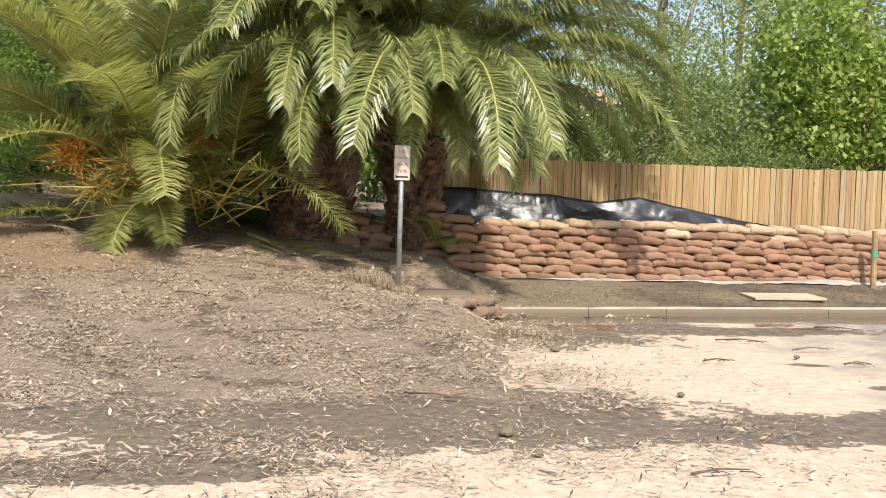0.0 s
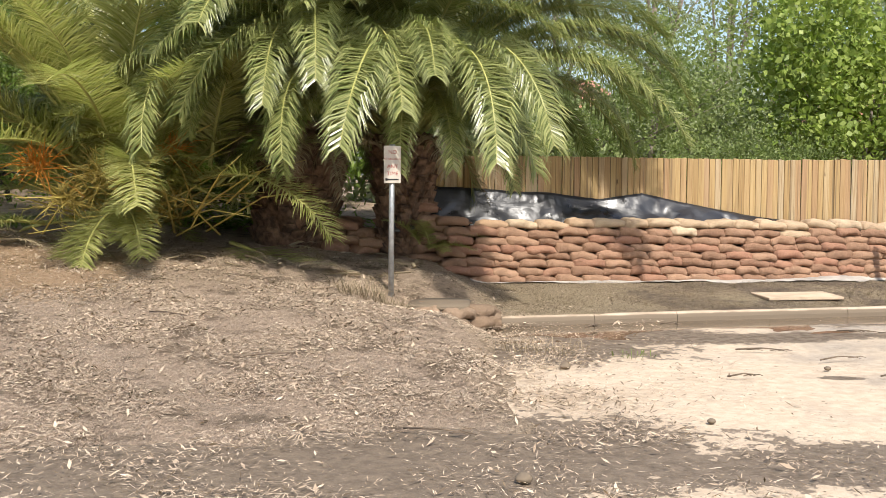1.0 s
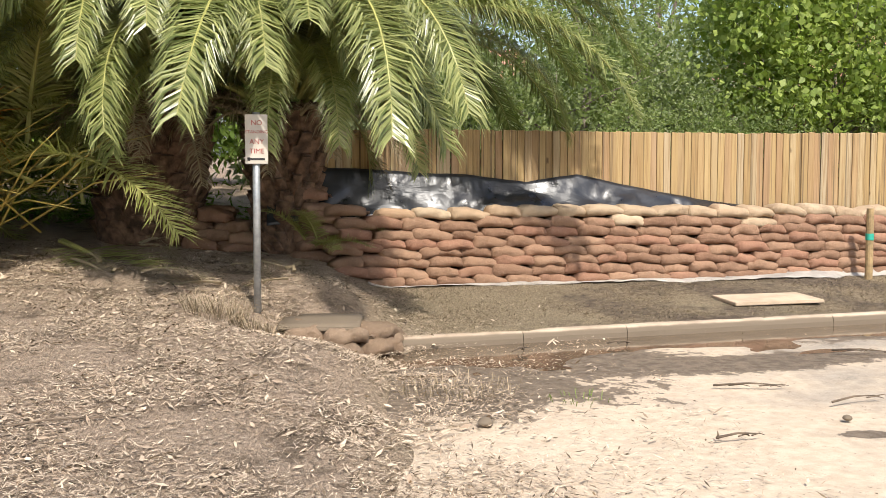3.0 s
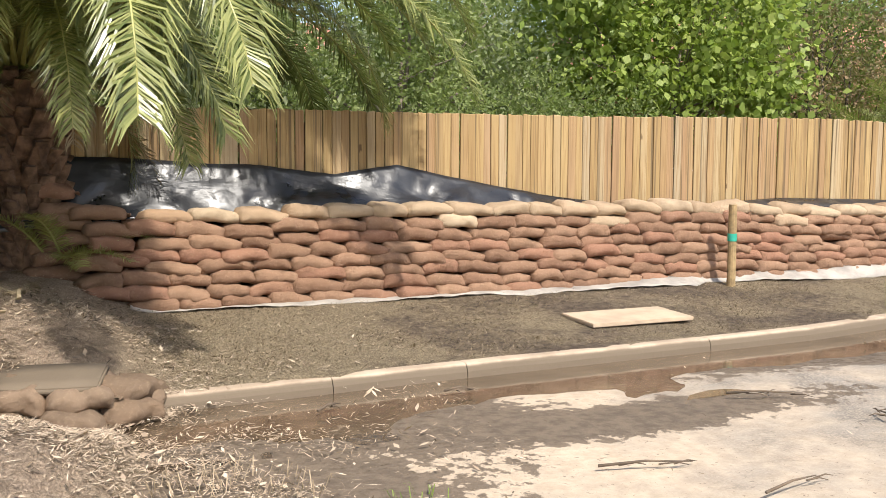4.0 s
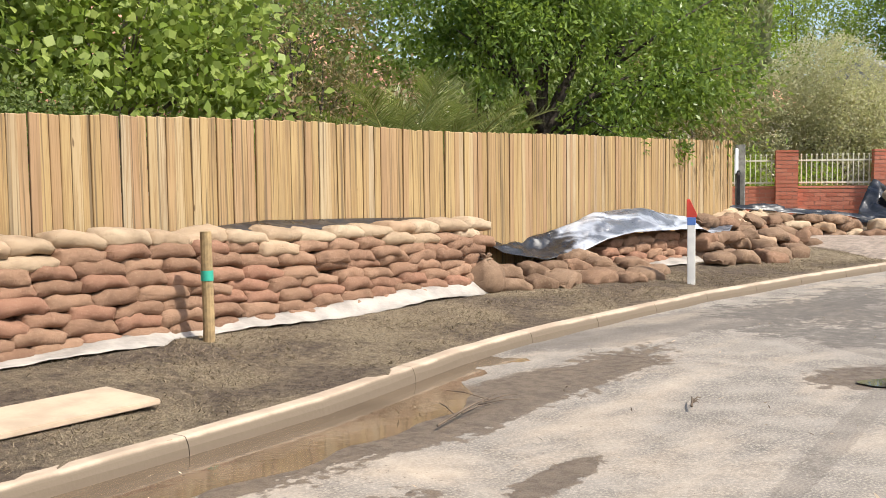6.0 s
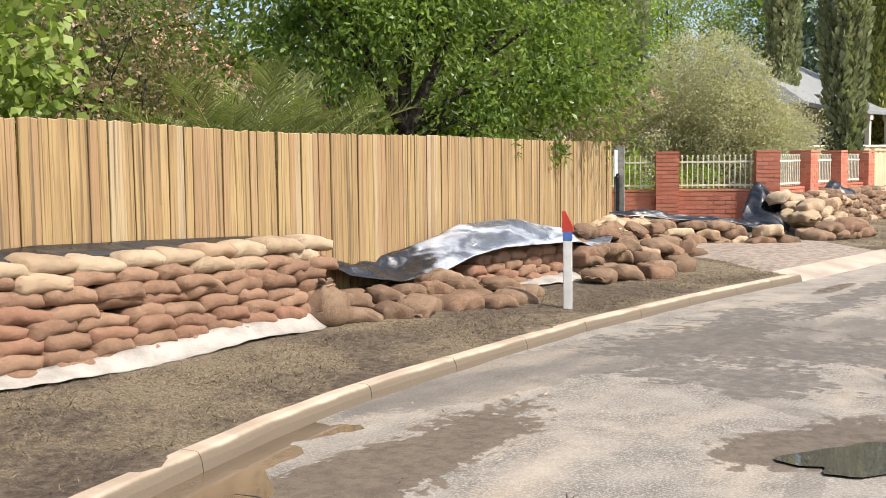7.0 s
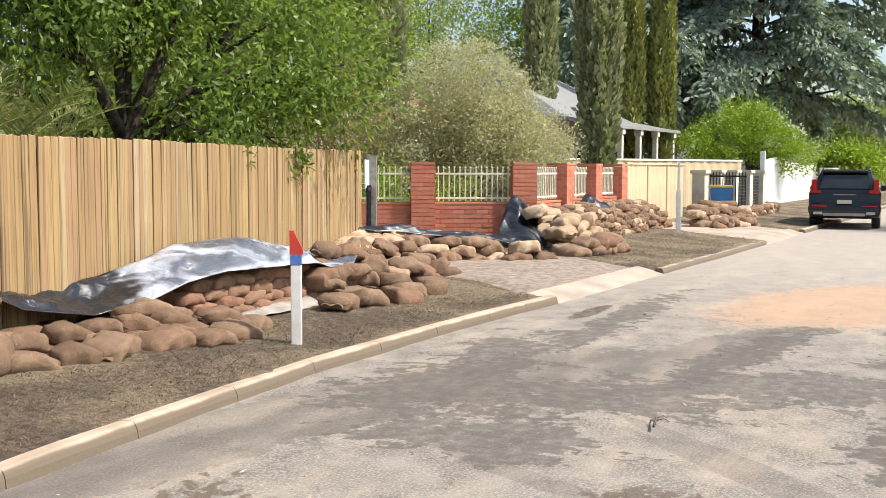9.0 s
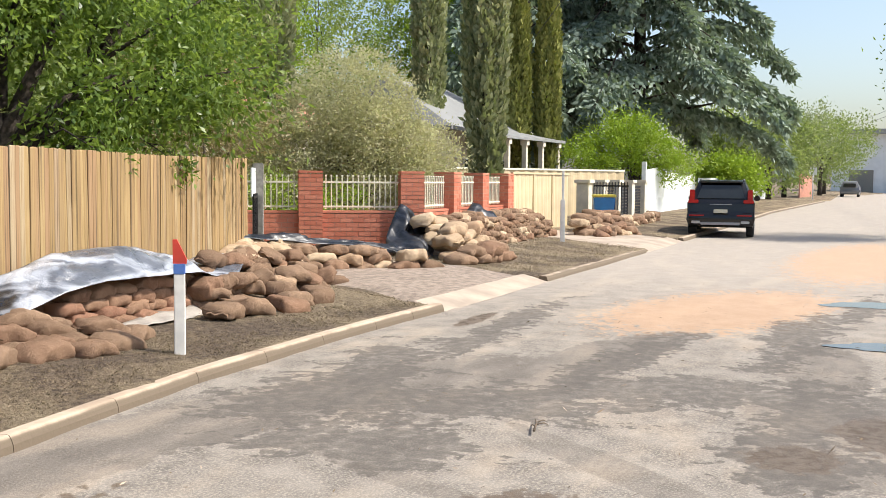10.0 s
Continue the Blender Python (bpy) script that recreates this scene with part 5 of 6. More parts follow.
def blades(name, x, y, z, high, wide, mat, label, lean=0.6):
    n = len(x)
    a, b = rng.uniform(0, 2 * math.pi, n), rng.uniform(0, 2 * math.pi, n)
    h, w = high * rng.uniform(0.4, 1.3, n), wide * rng.uniform(0.6, 1.3, n)
    l = lean * rng.uniform(0.3, 1.5, n) * h
    base = np.stack([x, y, z - 0.005], -1)
    tip = base + np.stack([l * np.cos(b), l * np.sin(b), h], -1)
    s = np.stack([np.cos(a), np.sin(a), 0 * a], -1) * w[:, None] / 2
    q = np.stack([base - s, base + s, tip + s * 0.25, tip - s * 0.25], 1)
    return put(name, quads(name, q, mat), label=label, category="grass", kind="stuff")


verge_ok = lambda x, y: sstep(0.16, 0.3, y - kerb_y(x)) * sstep(0.15, 0.0, y - foot_y(x) - 0.9 * (x > 8.6)) * (0.12 + 0.88 * sstep(-0.45, 0.45, wob(x, y, 2.1, 1.0)))
x, y = scatter(165000, -0.9, 16.5, -0.4, 5.2, verge_ok)
blades("dry_grass", x, y, ground_z(x, y), 0.019, 0.007, M["straw"], "flattened dry grass on the verge", 2.2)
x, y = scatter(50000, -0.9, 16.5, -0.4, 5.2, verge_ok)
blades("dry_grass", x, y, ground_z(x, y), 0.024, 0.010, M["litter_dark"], "dark muddy grass stubble on the verge", 2.2)
SITE = STREET
x, y = scatter(5000, 20.5, 28, 2.5, 5.5, lambda x, y: sstep(0.16, 0.4, y - street_y(x)))
blades("dry_grass", x, y, ground_z(x, y), 0.03, 0.014, M["straw"], "dry grass on the far verge", 2.0)


SITE = HERE


def tuft(x, y, n, r, high, mat, label):
    a, q = rng.uniform(0, 6.283, n), r * np.sqrt(rng.random(n))
    xs, ys = x + q * np.cos(a), y + q * np.sin(a)
    h = high * rng.uniform(0.5, 1.2, n)
    a = a + 0.9 * rng.normal(size=n)
    o = np.stack([np.cos(a), np.sin(a), 0 * a], -1)
    s = np.stack([-np.sin(a), np.cos(a), 0 * a], -1) * 0.0026
    b = np.stack([xs, ys, ground_z(xs, ys)], -1)
    m = b + o * (h * 0.4)[:, None] + np.array([0, 0, 1]) * (h * 0.75)[:, None]
    t = b + o * (h * 1.0)[:, None] + np.array([0, 0, 1]) * (h * 0.6)[:, None]
    quad = np.concatenate([np.stack([b - s, b + s, m + s, m - s], 1), np.stack([m - s, m + s, t + s * 0.2, t - s * 0.2], 1)])
    put("grass_tuft", quads("grass_tuft", quad, mat), label=label, category="grass tuft", group="grass tufts on the mound", kind="stuff")


tuft(-7.0, -0.6, 90, 0.10, 0.26, M["straw"], "pale dry grass tuft on bare earth")
tuft(-2.25, -0.5, 240, 0.26, 0.2, M["straw"], "bleached grass tuft by the sign pole")
tuft(-1.9, -0.75, 150, 0.2, 0.15, M["straw"], "bleached grass tuft by the drain")
tuft(-7.8, 1.0, 80, 0.14, 0.2, M["straw"], "pale dry grass tuft on bare earth")
tuft(-0.45, -1.95, 150, 0.42, 0.11, M["straw"], "thin dry weeds in the silt")
tuft(0.35, -2.3, 26, 0.2, 0.07, M["grass_green"], "low green weeds in the silt")
for x, y in ((-8.3, 2.8), (-7.9, 2.9), (-7.5, 2.7), (-8.7, 3.0), (-7.2, 3.0)):
    tuft(x, y, 160, 0.25, 0.2, M["grass_green"], "green grass tuft at the edge of the bare earth")


def twig(x, y, az, L, label, n=4):
    rr = []
    p = Vector((x, y, float(ground_z(x, y)) + 0.02))
    d = Vector((math.cos(radians(az)), math.sin(radians(az)), 0))
    rr.append(([p, p + d * L * 0.5 + Vector((0, 0, 0.02)), p + d * L + Vector((0.02, 0.03, 0.0))], [0.009, 0.007, 0.003]))
    for i in range(n):
        q = p + d * L * rng.uniform(0.2, 0.95)
        e = Vector((d.x + 0.9 * rng.normal(), d.y + 0.9 * rng.normal(), 0.15)).normalized()
        rr.append(([q, q + e * L * 0.2, q + e * L * 0.33 + Vector((0, 0, -0.02))], [0.005, 0.004, 0.002]))
    t = put("twig", tubes("twig", rr[:1], M["twig"], 5), label=label, category="twig", group="fallen twigs on the road")
    for run in rr[1:]:
        part("side_shoot", tubes("side_shoot", [run], M["twig"], 5), t)


for x, y, az, L, n in ((3.5, -1.75, 80, 0.35, 6), (2.9, -0.75, -20, 0.45, 4), (0.9, -3.4, 8, 0.28, 3), (1.4, -2.0, -10, 0.5, 3), (4.9, 0.1, 20, 0.9, 5), (0.2, -0.5, 40, 0.2, 5), (1.1, -0.2, 0, 0.2, 5),
                       (2.0, -2.6, 20, 0.4, 2), (3.1, -4.3, -15, 0.5, 2), (-0.2, -7.3, 14, 0.35, 3), (-1.8, -5.2, -25, 0.5, 3), (-4.2, -2.0, -40, 0.5, 2), (2.2, -3.4, 10, 0.25, 6), (10.3, -0.9, 10, 0.3, 3), (6.3, -0.7, 30, 0.25, 3), (-3.2, -3.4, 20, 0.6, 3)):
    twig(x, y, az, L, "dead twig washed onto the silted road", n)
for x, y, s in ((-1.15, -6.4, 0.05), (-1.0, -6.9, 0.035), (1.9, -3.0, 0.03), (-0.4, -2.9, 0.05), (0.3, -5.0, 0.03), (-3.6, -4.6, 0.03)):
    bm = bmesh.new()
    bmesh.ops.create_icosphere(bm, subdivisions=2, radius=s)
    for v in bm.verts:
        v.co.z *= 0.6
        v.co += v.normal * s * 0.25 * math.sin(40 * v.co.x + 31 * v.co.y)
    put("stone", bm_mesh("stone", bm, M["concrete"], True), None, (x, y, float(ground_z(x, y)) + s * 0.4), label="small pale stone on the mud", category="stone", group="stones on the mud")


# ---- trees and shrubs
def leaf_cloud(centres, radii, n, leaf, wide, clumps, spread, droop=0.0, shell=0.55):
    """(n, 4, 3) leaf corners gathered in clumps over ellipsoid blobs."""
    C, R = np.array(centres, float), np.array(radii, float)
    vol = R.prod(1) ** 0.7
    pick = rng.choice(len(C), clumps, p=vol / vol.sum())
    d = rng.normal(size=(clumps, 3))
    d /= np.linalg.norm(d, axis=1)[:, None]
    rad = shell + (1 - shell) * rng.random(clumps) ** 0.5
    inner = rng.random(clumps) < 0.25
    rad = np.where(inner, rng.uniform(0.2, 0.7, clumps), rad)
    K = C[pick] + d * R[pick] * rad[:, None]
    size = spread * rng.uniform(0.5, 1.4, clumps)
    w = rng.integers(0, clumps, n)
    off = rng.normal(size=(n, 3)) * size[w][:, None] * np.array([1, 1, 0.75])
    P = K[w] + off
    P[:, 2] -= droop * np.linalg.norm(off[:, :2], axis=1)
    out = d[w] + 0.9 * rng.normal(size=(n, 3)) + np.array([0, 0, -0.5 * droop - 0.15])
    out /= np.linalg.norm(out, axis=1)[:, None]
    s = np.cross(out, rng.normal(size=(n, 3)))
    s /= np.linalg.norm(s, axis=1)[:, None] + 1e-9
    L, W = leaf * rng.uniform(0.6, 1.3, n)[:, None], wide * rng.uniform(0.7, 1.3, n)[:, None]
    nrm = np.cross(out, s)
    return np.stack([P, P + out * L * 0.45 + s * W / 2 + nrm * W * 0.15, P + out * L, P + out * L * 0.45 - s * W / 2 + nrm * W * 0.15], 1)


def tree(name, label, base, blobs, n, leaf, wide, mat, bark="bark", trunk_r=0.12, clumps=None, spread=0.25, droop=0.0, shell=0.55, category="tree", lean=(0, 0), limbs=True, forks=3):
    """blobs: x, y, z, rx, ry, rz of the crown's masses."""
    b = Vector((base[0], base[1], base[2] if len(base) > 2 else float(ground_z(base[0], base[1]))))
    t = empty(name, (0, 0, 0), label, category)
    B = np.array(blobs, float)
    if limbs:
        top = Vector(B[:, :3].mean(0)) + Vector((0, 0, 0.0))
        mid = b.lerp(top, 0.5) + Vector((lean[0], lean[1], 0))
        runs = [([b - Vector((0, 0, 0.2)), b.lerp(mid, 0.5) + Vector((0.03, 0.02, 0)), mid, top], [trunk_r * 1.25, trunk_r, trunk_r * 0.75, trunk_r * 0.35])]
        for row in B:
            c = Vector(row[:3])
            s = b.lerp(mid, rng.uniform(0.6, 1.0)) if rng.random() < 0.6 else mid
            m = s.lerp(c, 0.5) + Vector((0.1 * rng.normal(), 0.1 * rng.normal(), 0.12))
            runs.append(([s, m, c], [trunk_r * 0.5, trunk_r * 0.33, trunk_r * 0.12]))
            for _ in range(forks):
                e = c + Vector((row[3] * rng.normal() * 0.45, row[4] * rng.normal() * 0.45, row[5] * rng.normal() * 0.45))
                runs.append(([m, m.lerp(e, 0.5) + Vector((0, 0, 0.06)), e], [trunk_r * 0.22, trunk_r * 0.15, trunk_r * 0.05]))
        part("trunk", tubes("tree_trunk", runs, M[bark], 7), t)
    q = leaf_cloud(B[:, :3], B[:, 3:], n, leaf, wide, clumps or max(40, n // 60), spread, droop, shell)
    part("crown", quads("tree_crown", q, M[mat]), t)
    return t


# behind the fence, along the street
tree("shrub_tree", "dense mid-green small-leaved tree behind the fence", (2.6, 7.4), [(2.2, 7.2, 2.6, 1.5, 1.2, 1.1), (3.6, 7.2, 2.4, 1.2, 1.1, 1.0), (2.9, 7.6, 3.9, 1.2, 1.2, 0.9), (1.0, 8.0, 2.9, 1.3, 1.2, 1.0), (4.3, 8.0, 3.5, 1.1, 1.1, 1.0)], 15000, 0.09, 0.042, "leaf_mid", "bark_pale", 0.07, spread=0.22)
tree("maple_tree", "bright green maple with broad leaves overhanging the fence", (5.9, 6.2), [(5.2, 6.1, 2.9, 0.9, 0.9, 0.9), (6.3, 5.7, 2.4, 1.0, 0.9, 0.75), (6.7, 5.9, 3.6, 1.0, 1.0, 0.9), (5.6, 6.4, 4.2, 1.2, 1.1, 1.0), (7.1, 5.6, 2.5, 0.55, 0.6, 0.6)], 10000, 0.118, 0.10, "leaf_bright", "bark_pale", 0.06, clumps=170, spread=0.24, droop=0.3)
tree("shrub", "mixed green shrub behind the fence", (4.2, 5.4), [(3.9, 5.4, 1.9, 1.0, 0.7, 0.6), (4.8, 5.3, 1.8, 0.8, 0.6, 0.5), (2.9, 5.4, 1.8, 0.7, 0.6, 0.5)], 9000, 0.06, 0.028, "leaf_mid", "bark", 0.03, spread=0.16, category="shrub")
SITE = STREET
tree("shrub", "dark bronze-tinted shrub behind the fence", (9.2, 7.6), [(8.6, 7.4, 2.3, 1.1, 0.9, 0.9), (9.8, 7.6, 2.6, 1.0, 0.9, 1.0), (10.6, 7.8, 2.3, 0.9, 0.9, 0.8), (9.3, 8.2, 3.6, 1.3, 1.0, 0.9)], 7000, 0.08, 0.036, "leaf_red", "bark", 0.05, spread=0.2, category="shrub")
tree("shrub_tree", "dense grey-green tree behind the bronze shrub", (8.8, 9.6), [(8.4, 9.4, 4.2, 1.6, 1.2, 1.2), (9.9, 9.6, 4.8, 1.5, 1.2, 1.4), (7.9, 9.0, 3.2, 1.2, 1.0, 1.0), (10.8, 9.8, 4.0, 1.2, 1.2, 1.3)], 13000, 0.09, 0.04, "leaf_mid", "bark", 0.09, spread=0.22)
tree("shade_tree", "large dark green tree with leaning trunk overhanging the fence", (14.3, 7.9), [(12.4, 7.6, 3.5, 0.9, 1.1, 0.7), (13.6, 7.2, 4.0, 1.2, 1.2, 0.9), (15.0, 6.6, 3.0, 1.3, 1.1, 0.9), (16.2, 6.3, 3.2, 1.1, 1.0, 0.9), (15.2, 6.4, 2.7, 0.8, 0.6, 0.4), (14.6, 7.6, 4.8, 1.9, 1.5, 1.2), (16.8, 7.2, 4.6, 1.6, 1.3, 1.1), (12.6, 8.0, 4.6, 1.5, 1.3, 1.2)], 33000, 0.125, 0.050, "leaf_dark", "bark", 0.17, clumps=270, spread=0.27, droop=0.6, lean=(-0.5, 0.1), forks=4)
for x, y, zc in ((13.4, 5.35, 1.85), (14.9, 5.55, 1.8)):
    tree("hanging_branch", "leafy green spray hanging over the fence", (x, y + 0.9, 2.3), [(x, y, zc, 0.28, 0.16, 0.18), (x + 0.15, y - 0.05, zc - 0.04, 0.14, 0.10, 0.12)], 260, 0.10, 0.04, "leaf_dark", "bark", 0.012, clumps=30, spread=0.08, droop=0.5, category="branch", forks=0)
tree("shrub", "dark twiggy shrub with bronze leaves by the fence end", (20.0, 9.0), [(19.4, 9.0, 2.2, 1.1, 0.9, 0.9), (20.6, 8.6, 2.4, 0.9, 0.9, 0.9), (19.8, 9.4, 3.4, 1.2, 1.0, 1.0)], 15000, 0.06, 0.026, "leaf_red", "bark_pale", 0.05, spread=0.2, category="shrub")
tree("shrub", "pale yellow-green bushes behind the gate", (22.4, 10.2), [(21.9, 10.4, 1.2, 0.9, 0.7, 0.8), (22.9, 9.6, 1.0, 0.8, 0.6, 0.7), (23.1, 8.2, 0.9, 0.7, 0.8, 0.6)], 10000, 0.06, 0.03, "leaf_lime", "bark", 0.03, spread=0.16, category="shrub")
tree("olive_bush", "large round grey-green bush behind the brick wall", (25.9, 9.3), [(25.2, 10.0, 2.2, 1.5, 1.3, 1.5), (26.2, 8.6, 2.0, 1.5, 1.2, 1.4), (25.8, 9.2, 3.4, 1.5, 1.3, 1.2), (27.0, 8.0, 1.8, 1.2, 0.9, 1.2), (24.4, 10.8, 1.9, 1.2, 1.1, 1.3)], 70000, 0.08, 0.04, "leaf_olive", "bark_pale", 0.08, clumps=1300, spread=0.2, shell=0.8, category="bush")
# second row that closes the view
for i, (x, y, h, r, m) in enumerate(((-9.5, 9.0, 5.0, 2.4, "leaf_mid"), (-5.0, 10.5, 5.5, 2.4, "leaf_dark"), (0.0, 12.0, 4.0, 2.2, "leaf_pale"), (4.5, 12.5, 3.6, 2.0, "leaf_pale"), (8.0, 13.5, 6.5, 2.4, "leaf_mid"), (12.0, 13.0, 6.0, 2.3, "leaf_dark"), (17.0, 12.5, 7.0, 2.6, "leaf_mid"), (21.5, 14.0, 6.5, 2.6, "leaf_dark"), (27.0, 17.0, 8.0, 3.0, "leaf_bright"), (33.0, 20.0, 9.0, 3.0, "leaf_bright"), (40.0, 24.0, 11.0, 3.5, "leaf_lime"), (55.0, 20.5, 14.5, 4.5, "leaf_lime"), (50.0, 25.0, 13.5, 4.2, "leaf_bright"))):
    SITE = STREET if x > 8 else HERE
    tree("garden_tree", ("tall bright green tree in the gardens beyond" if m in ("leaf_bright", "leaf_lime") else "leafy green tree in the gardens beyond"), (x, y), [(x - 0.4 * r, y, h * 0.5, r, r, h * 0.32), (x + 0.5 * r, y + 0.3, h * 0.62, r, r, h * 0.32), (x, y + 0.2, h * 0.86, r * 0.9, r, h * 0.28)], 9000 if x in (12.0, 17.0, 8.0) else 26000, 0.19, 0.085, m, "bark", 0.12, clumps=520, spread=0.36)
SITE = HERE
for i, (x, y, h) in enumerate(((6.5, 24.0, 12.0), (10.0, 27.0, 13.0), (3.5, 26.0, 11.0), (14.0, 25.0, 12.0))):
    tree("gum_tree", "tall pale gum tree far behind the gardens", (x, y), [(x - 1, y, h * 0.55, 2.2, 2, 1.8), (x + 1.2, y, h * 0.7, 2.0, 2, 1.8), (x, y, h * 0.9, 2.2, 2, 1.8)], 5500, 0.17, 0.06, "leaf_pale", "bark_pale", 0.2, clumps=180, spread=0.4)

# under-storey behind the palms
tree("shrub", "dark undergrowth behind the palm trunks", (-4.2, 4.9), [(-3.6, 4.6, 0.9, 1.2, 0.5, 0.8), (-5.2, 4.6, 1.2, 1.0, 0.6, 1.0), (-4.4, 5.0, 2.2, 1.6, 0.6, 0.9)], 12000, 0.14, 0.025, "leaf_dark", "bark", 0.03, spread=0.2, category="shrub")
tree("shrub", "dark green hedge behind the young palm", (-8.2, 5.6), [(-9.6, 5.4, 1.6, 1.2, 0.8, 0.9), (-8.0, 5.4, 1.7, 1.2, 0.8, 1.0), (-6.4, 5.2, 1.9, 1.2, 0.8, 1.1), (-10.8, 5.6, 1.8, 1.2, 0.8, 1.1), (-8.4, 6.2, 3.2, 2.2, 0.9, 1.3)], 22000, 0.10, 0.03, "leaf_dark", "bark", 0.04, spread=0.2, category="hedge")


SITE = STREET


def small_palm(x, y, z, s, label, mats="spiky", n=20):
    p = empty("small_palm", (0, 0, 0), label, "palm tree")
    for i in range(n):
        add_frond(p, mats, (x, y, z), 137.5 * i, 8 * rng.normal(), s * rng.uniform(0.85, 1.1), None)
    vs, fs = tube([(x, y, float(ground_z(x, y))), (x, y, z)], [0.12, 0.1], 8)
    part("trunk", mesh("palm_stem", vs, fs, M["palm_boot"], True), p)


small_palm(9.6, 6.0, 1.0, 0.8, "small spiky palm showing above the fence")
small_palm(7.9, 6.4, 0.9, 0.6, "small dark palm showing above the fence")
small_palm(10.9, 6.6, 1.1, 0.85, "small drooping palm showing above the fence")


def cypress(x, y, h, r, mat, label, n=9000):
    t = empty("cypress", (0, 0, 0), label, "cypress")
    zb = float(ground_z(x, y))
    vs, fs = tube([(x, y, zb - 0.2), (x, y, zb + h * 0.6)], [0.16, 0.05], 8)
    part("trunk", mesh("cypress_trunk", vs, fs, M["bark"], True), t)
    z = rng.random(n) ** 0.9
    prof = r * (np.sin(np.pi * np.clip(z * 0.93 + 0.06, 0, 1)) ** 0.55)
    a = rng.uniform(0, 6.283, n)
    q = prof * (0.55 + 0.45 * np.sqrt(rng.random(n))) * (1 + 0.12 * np.sin(5 * a + 9 * z) + 0.08 * np.sin(11 * a - 21 * z))
    P = np.stack([x + q * np.cos(a), y + q * np.sin(a), zb + 0.2 + z * h], -1)
    up = np.stack([0.35 * np.cos(a), 0.35 * np.sin(a), 1 + 0 * a], -1) + 0.25 * rng.normal(size=(n, 3))
    up /= np.linalg.norm(up, axis=1)[:, None]
    s = np.cross(up, rng.normal(size=(n, 3)))
    s /= np.linalg.norm(s, axis=1)[:, None]
    L, W = 0.24 * rng.uniform(0.6, 1.3, n)[:, None], 0.075 * rng.uniform(0.6, 1.3, n)[:, None]
    part("crown", quads("cypress_crown", np.stack([P, P + up * L * 0.5 + s * W, P + up * L, P + up * L * 0.5 - s * W], 1), M[mat]), t)


cypress(33.2, 9.0, 13.0, 0.62, "leaf_cypress", "tall narrow dark cypress behind the sheet fence", 14000)
cypress(40.0, 14.2, 16.0, 0.58, "leaf_cypress", "tall narrow dark cypress in the garden", 11000)
cypress(31.5, 15.5, 14.0, 0.8, "leaf_cypress", "tall narrow dark cypress behind the bushes", 9000)
cypress(45.0, 12.6, 9.5, 0.5, "leaf_cypress_gold", "golden-green narrow cypress behind the house", 9000)
cypress(45.8, 11.6, 10.0, 0.5, "leaf_cypress_gold", "golden-green narrow cypress beside its twin", 9000)


def cedar(x, y, h, r, label, n=42000):
    """Tiers of drooping, spreading boughs."""
    t = empty("cedar_tree", (0, 0, 0), label, "cedar tree")
    zb = 0.1
    runs = [([(x, y, zb), (x, y, zb + h * 0.5), (x, y, zb + h)], [0.45, 0.28, 0.05])]
    Q = []
    tiers = 62
    for i in range(tiers):
        f = i / tiers
        z = zb + 4.2 + f * (h - 4.2)
        L = r * (1 - f) ** 0.62 * rng.uniform(0.65, 1.1) * (1.0 if f > 0.12 else 0.8)
        a = 2.4 * i + 0.3 * rng.normal()
        d = np.array([math.cos(a), math.sin(a), 0])
        p0 = np.array([x, y, z])
        rise, fall = 0.18 * L, 0.42 * L
        runs.append(([p0, p0 + d * L * 0.5 + np.array([0, 0, rise * 0.6]), p0 + d * L + np.array([0, 0, rise - fall])], [0.10 * (1 - f) + 0.02, 0.05, 0.015]))
        k = n // tiers
        s = 0.2 + 0.8 * rng.random(k) ** 0.7
        w = rng.normal(size=k) * 0.20 * L * (1.15 - s)
        side = np.array([-d[1], d[0], 0])
        base = p0 + d * (s * L)[:, None] + side * w[:, None]
        base[:, 2] += rise * np.sin(np.minimum(1, s * 1.1) * 1.57) - fall * s ** 2.2 - np.abs(rng.normal(size=k)) * 0.30 * (0.4 + s) - 0.25 * np.abs(w)
        out = d * 0.5 + side * np.sign(w)[:, None] * 0.4 + np.array([0, 0, -0.75]) + 0.5 * rng.normal(size=(k, 3))
        out /= np.linalg.norm(out, axis=1)[:, None]
        sd = np.cross(out, rng.normal(size=(k, 3)))
        sd /= np.linalg.norm(sd, axis=1)[:, None]
        Lf, Wf = 0.42 * rng.uniform(0.6, 1.3, k)[:, None], 0.095 * rng.uniform(0.6, 1.3, k)[:, None]
        Q.append(np.stack([base, base + out * Lf * 0.5 + sd * Wf, base + out * Lf, base + out * Lf * 0.5 - sd * Wf], 1))
    part("trunk", tubes("cedar_trunk", runs, M["bark"], 7), t)
    part("crown", quads("cedar_crown", np.concatenate(Q), M["leaf_cedar"]), t)


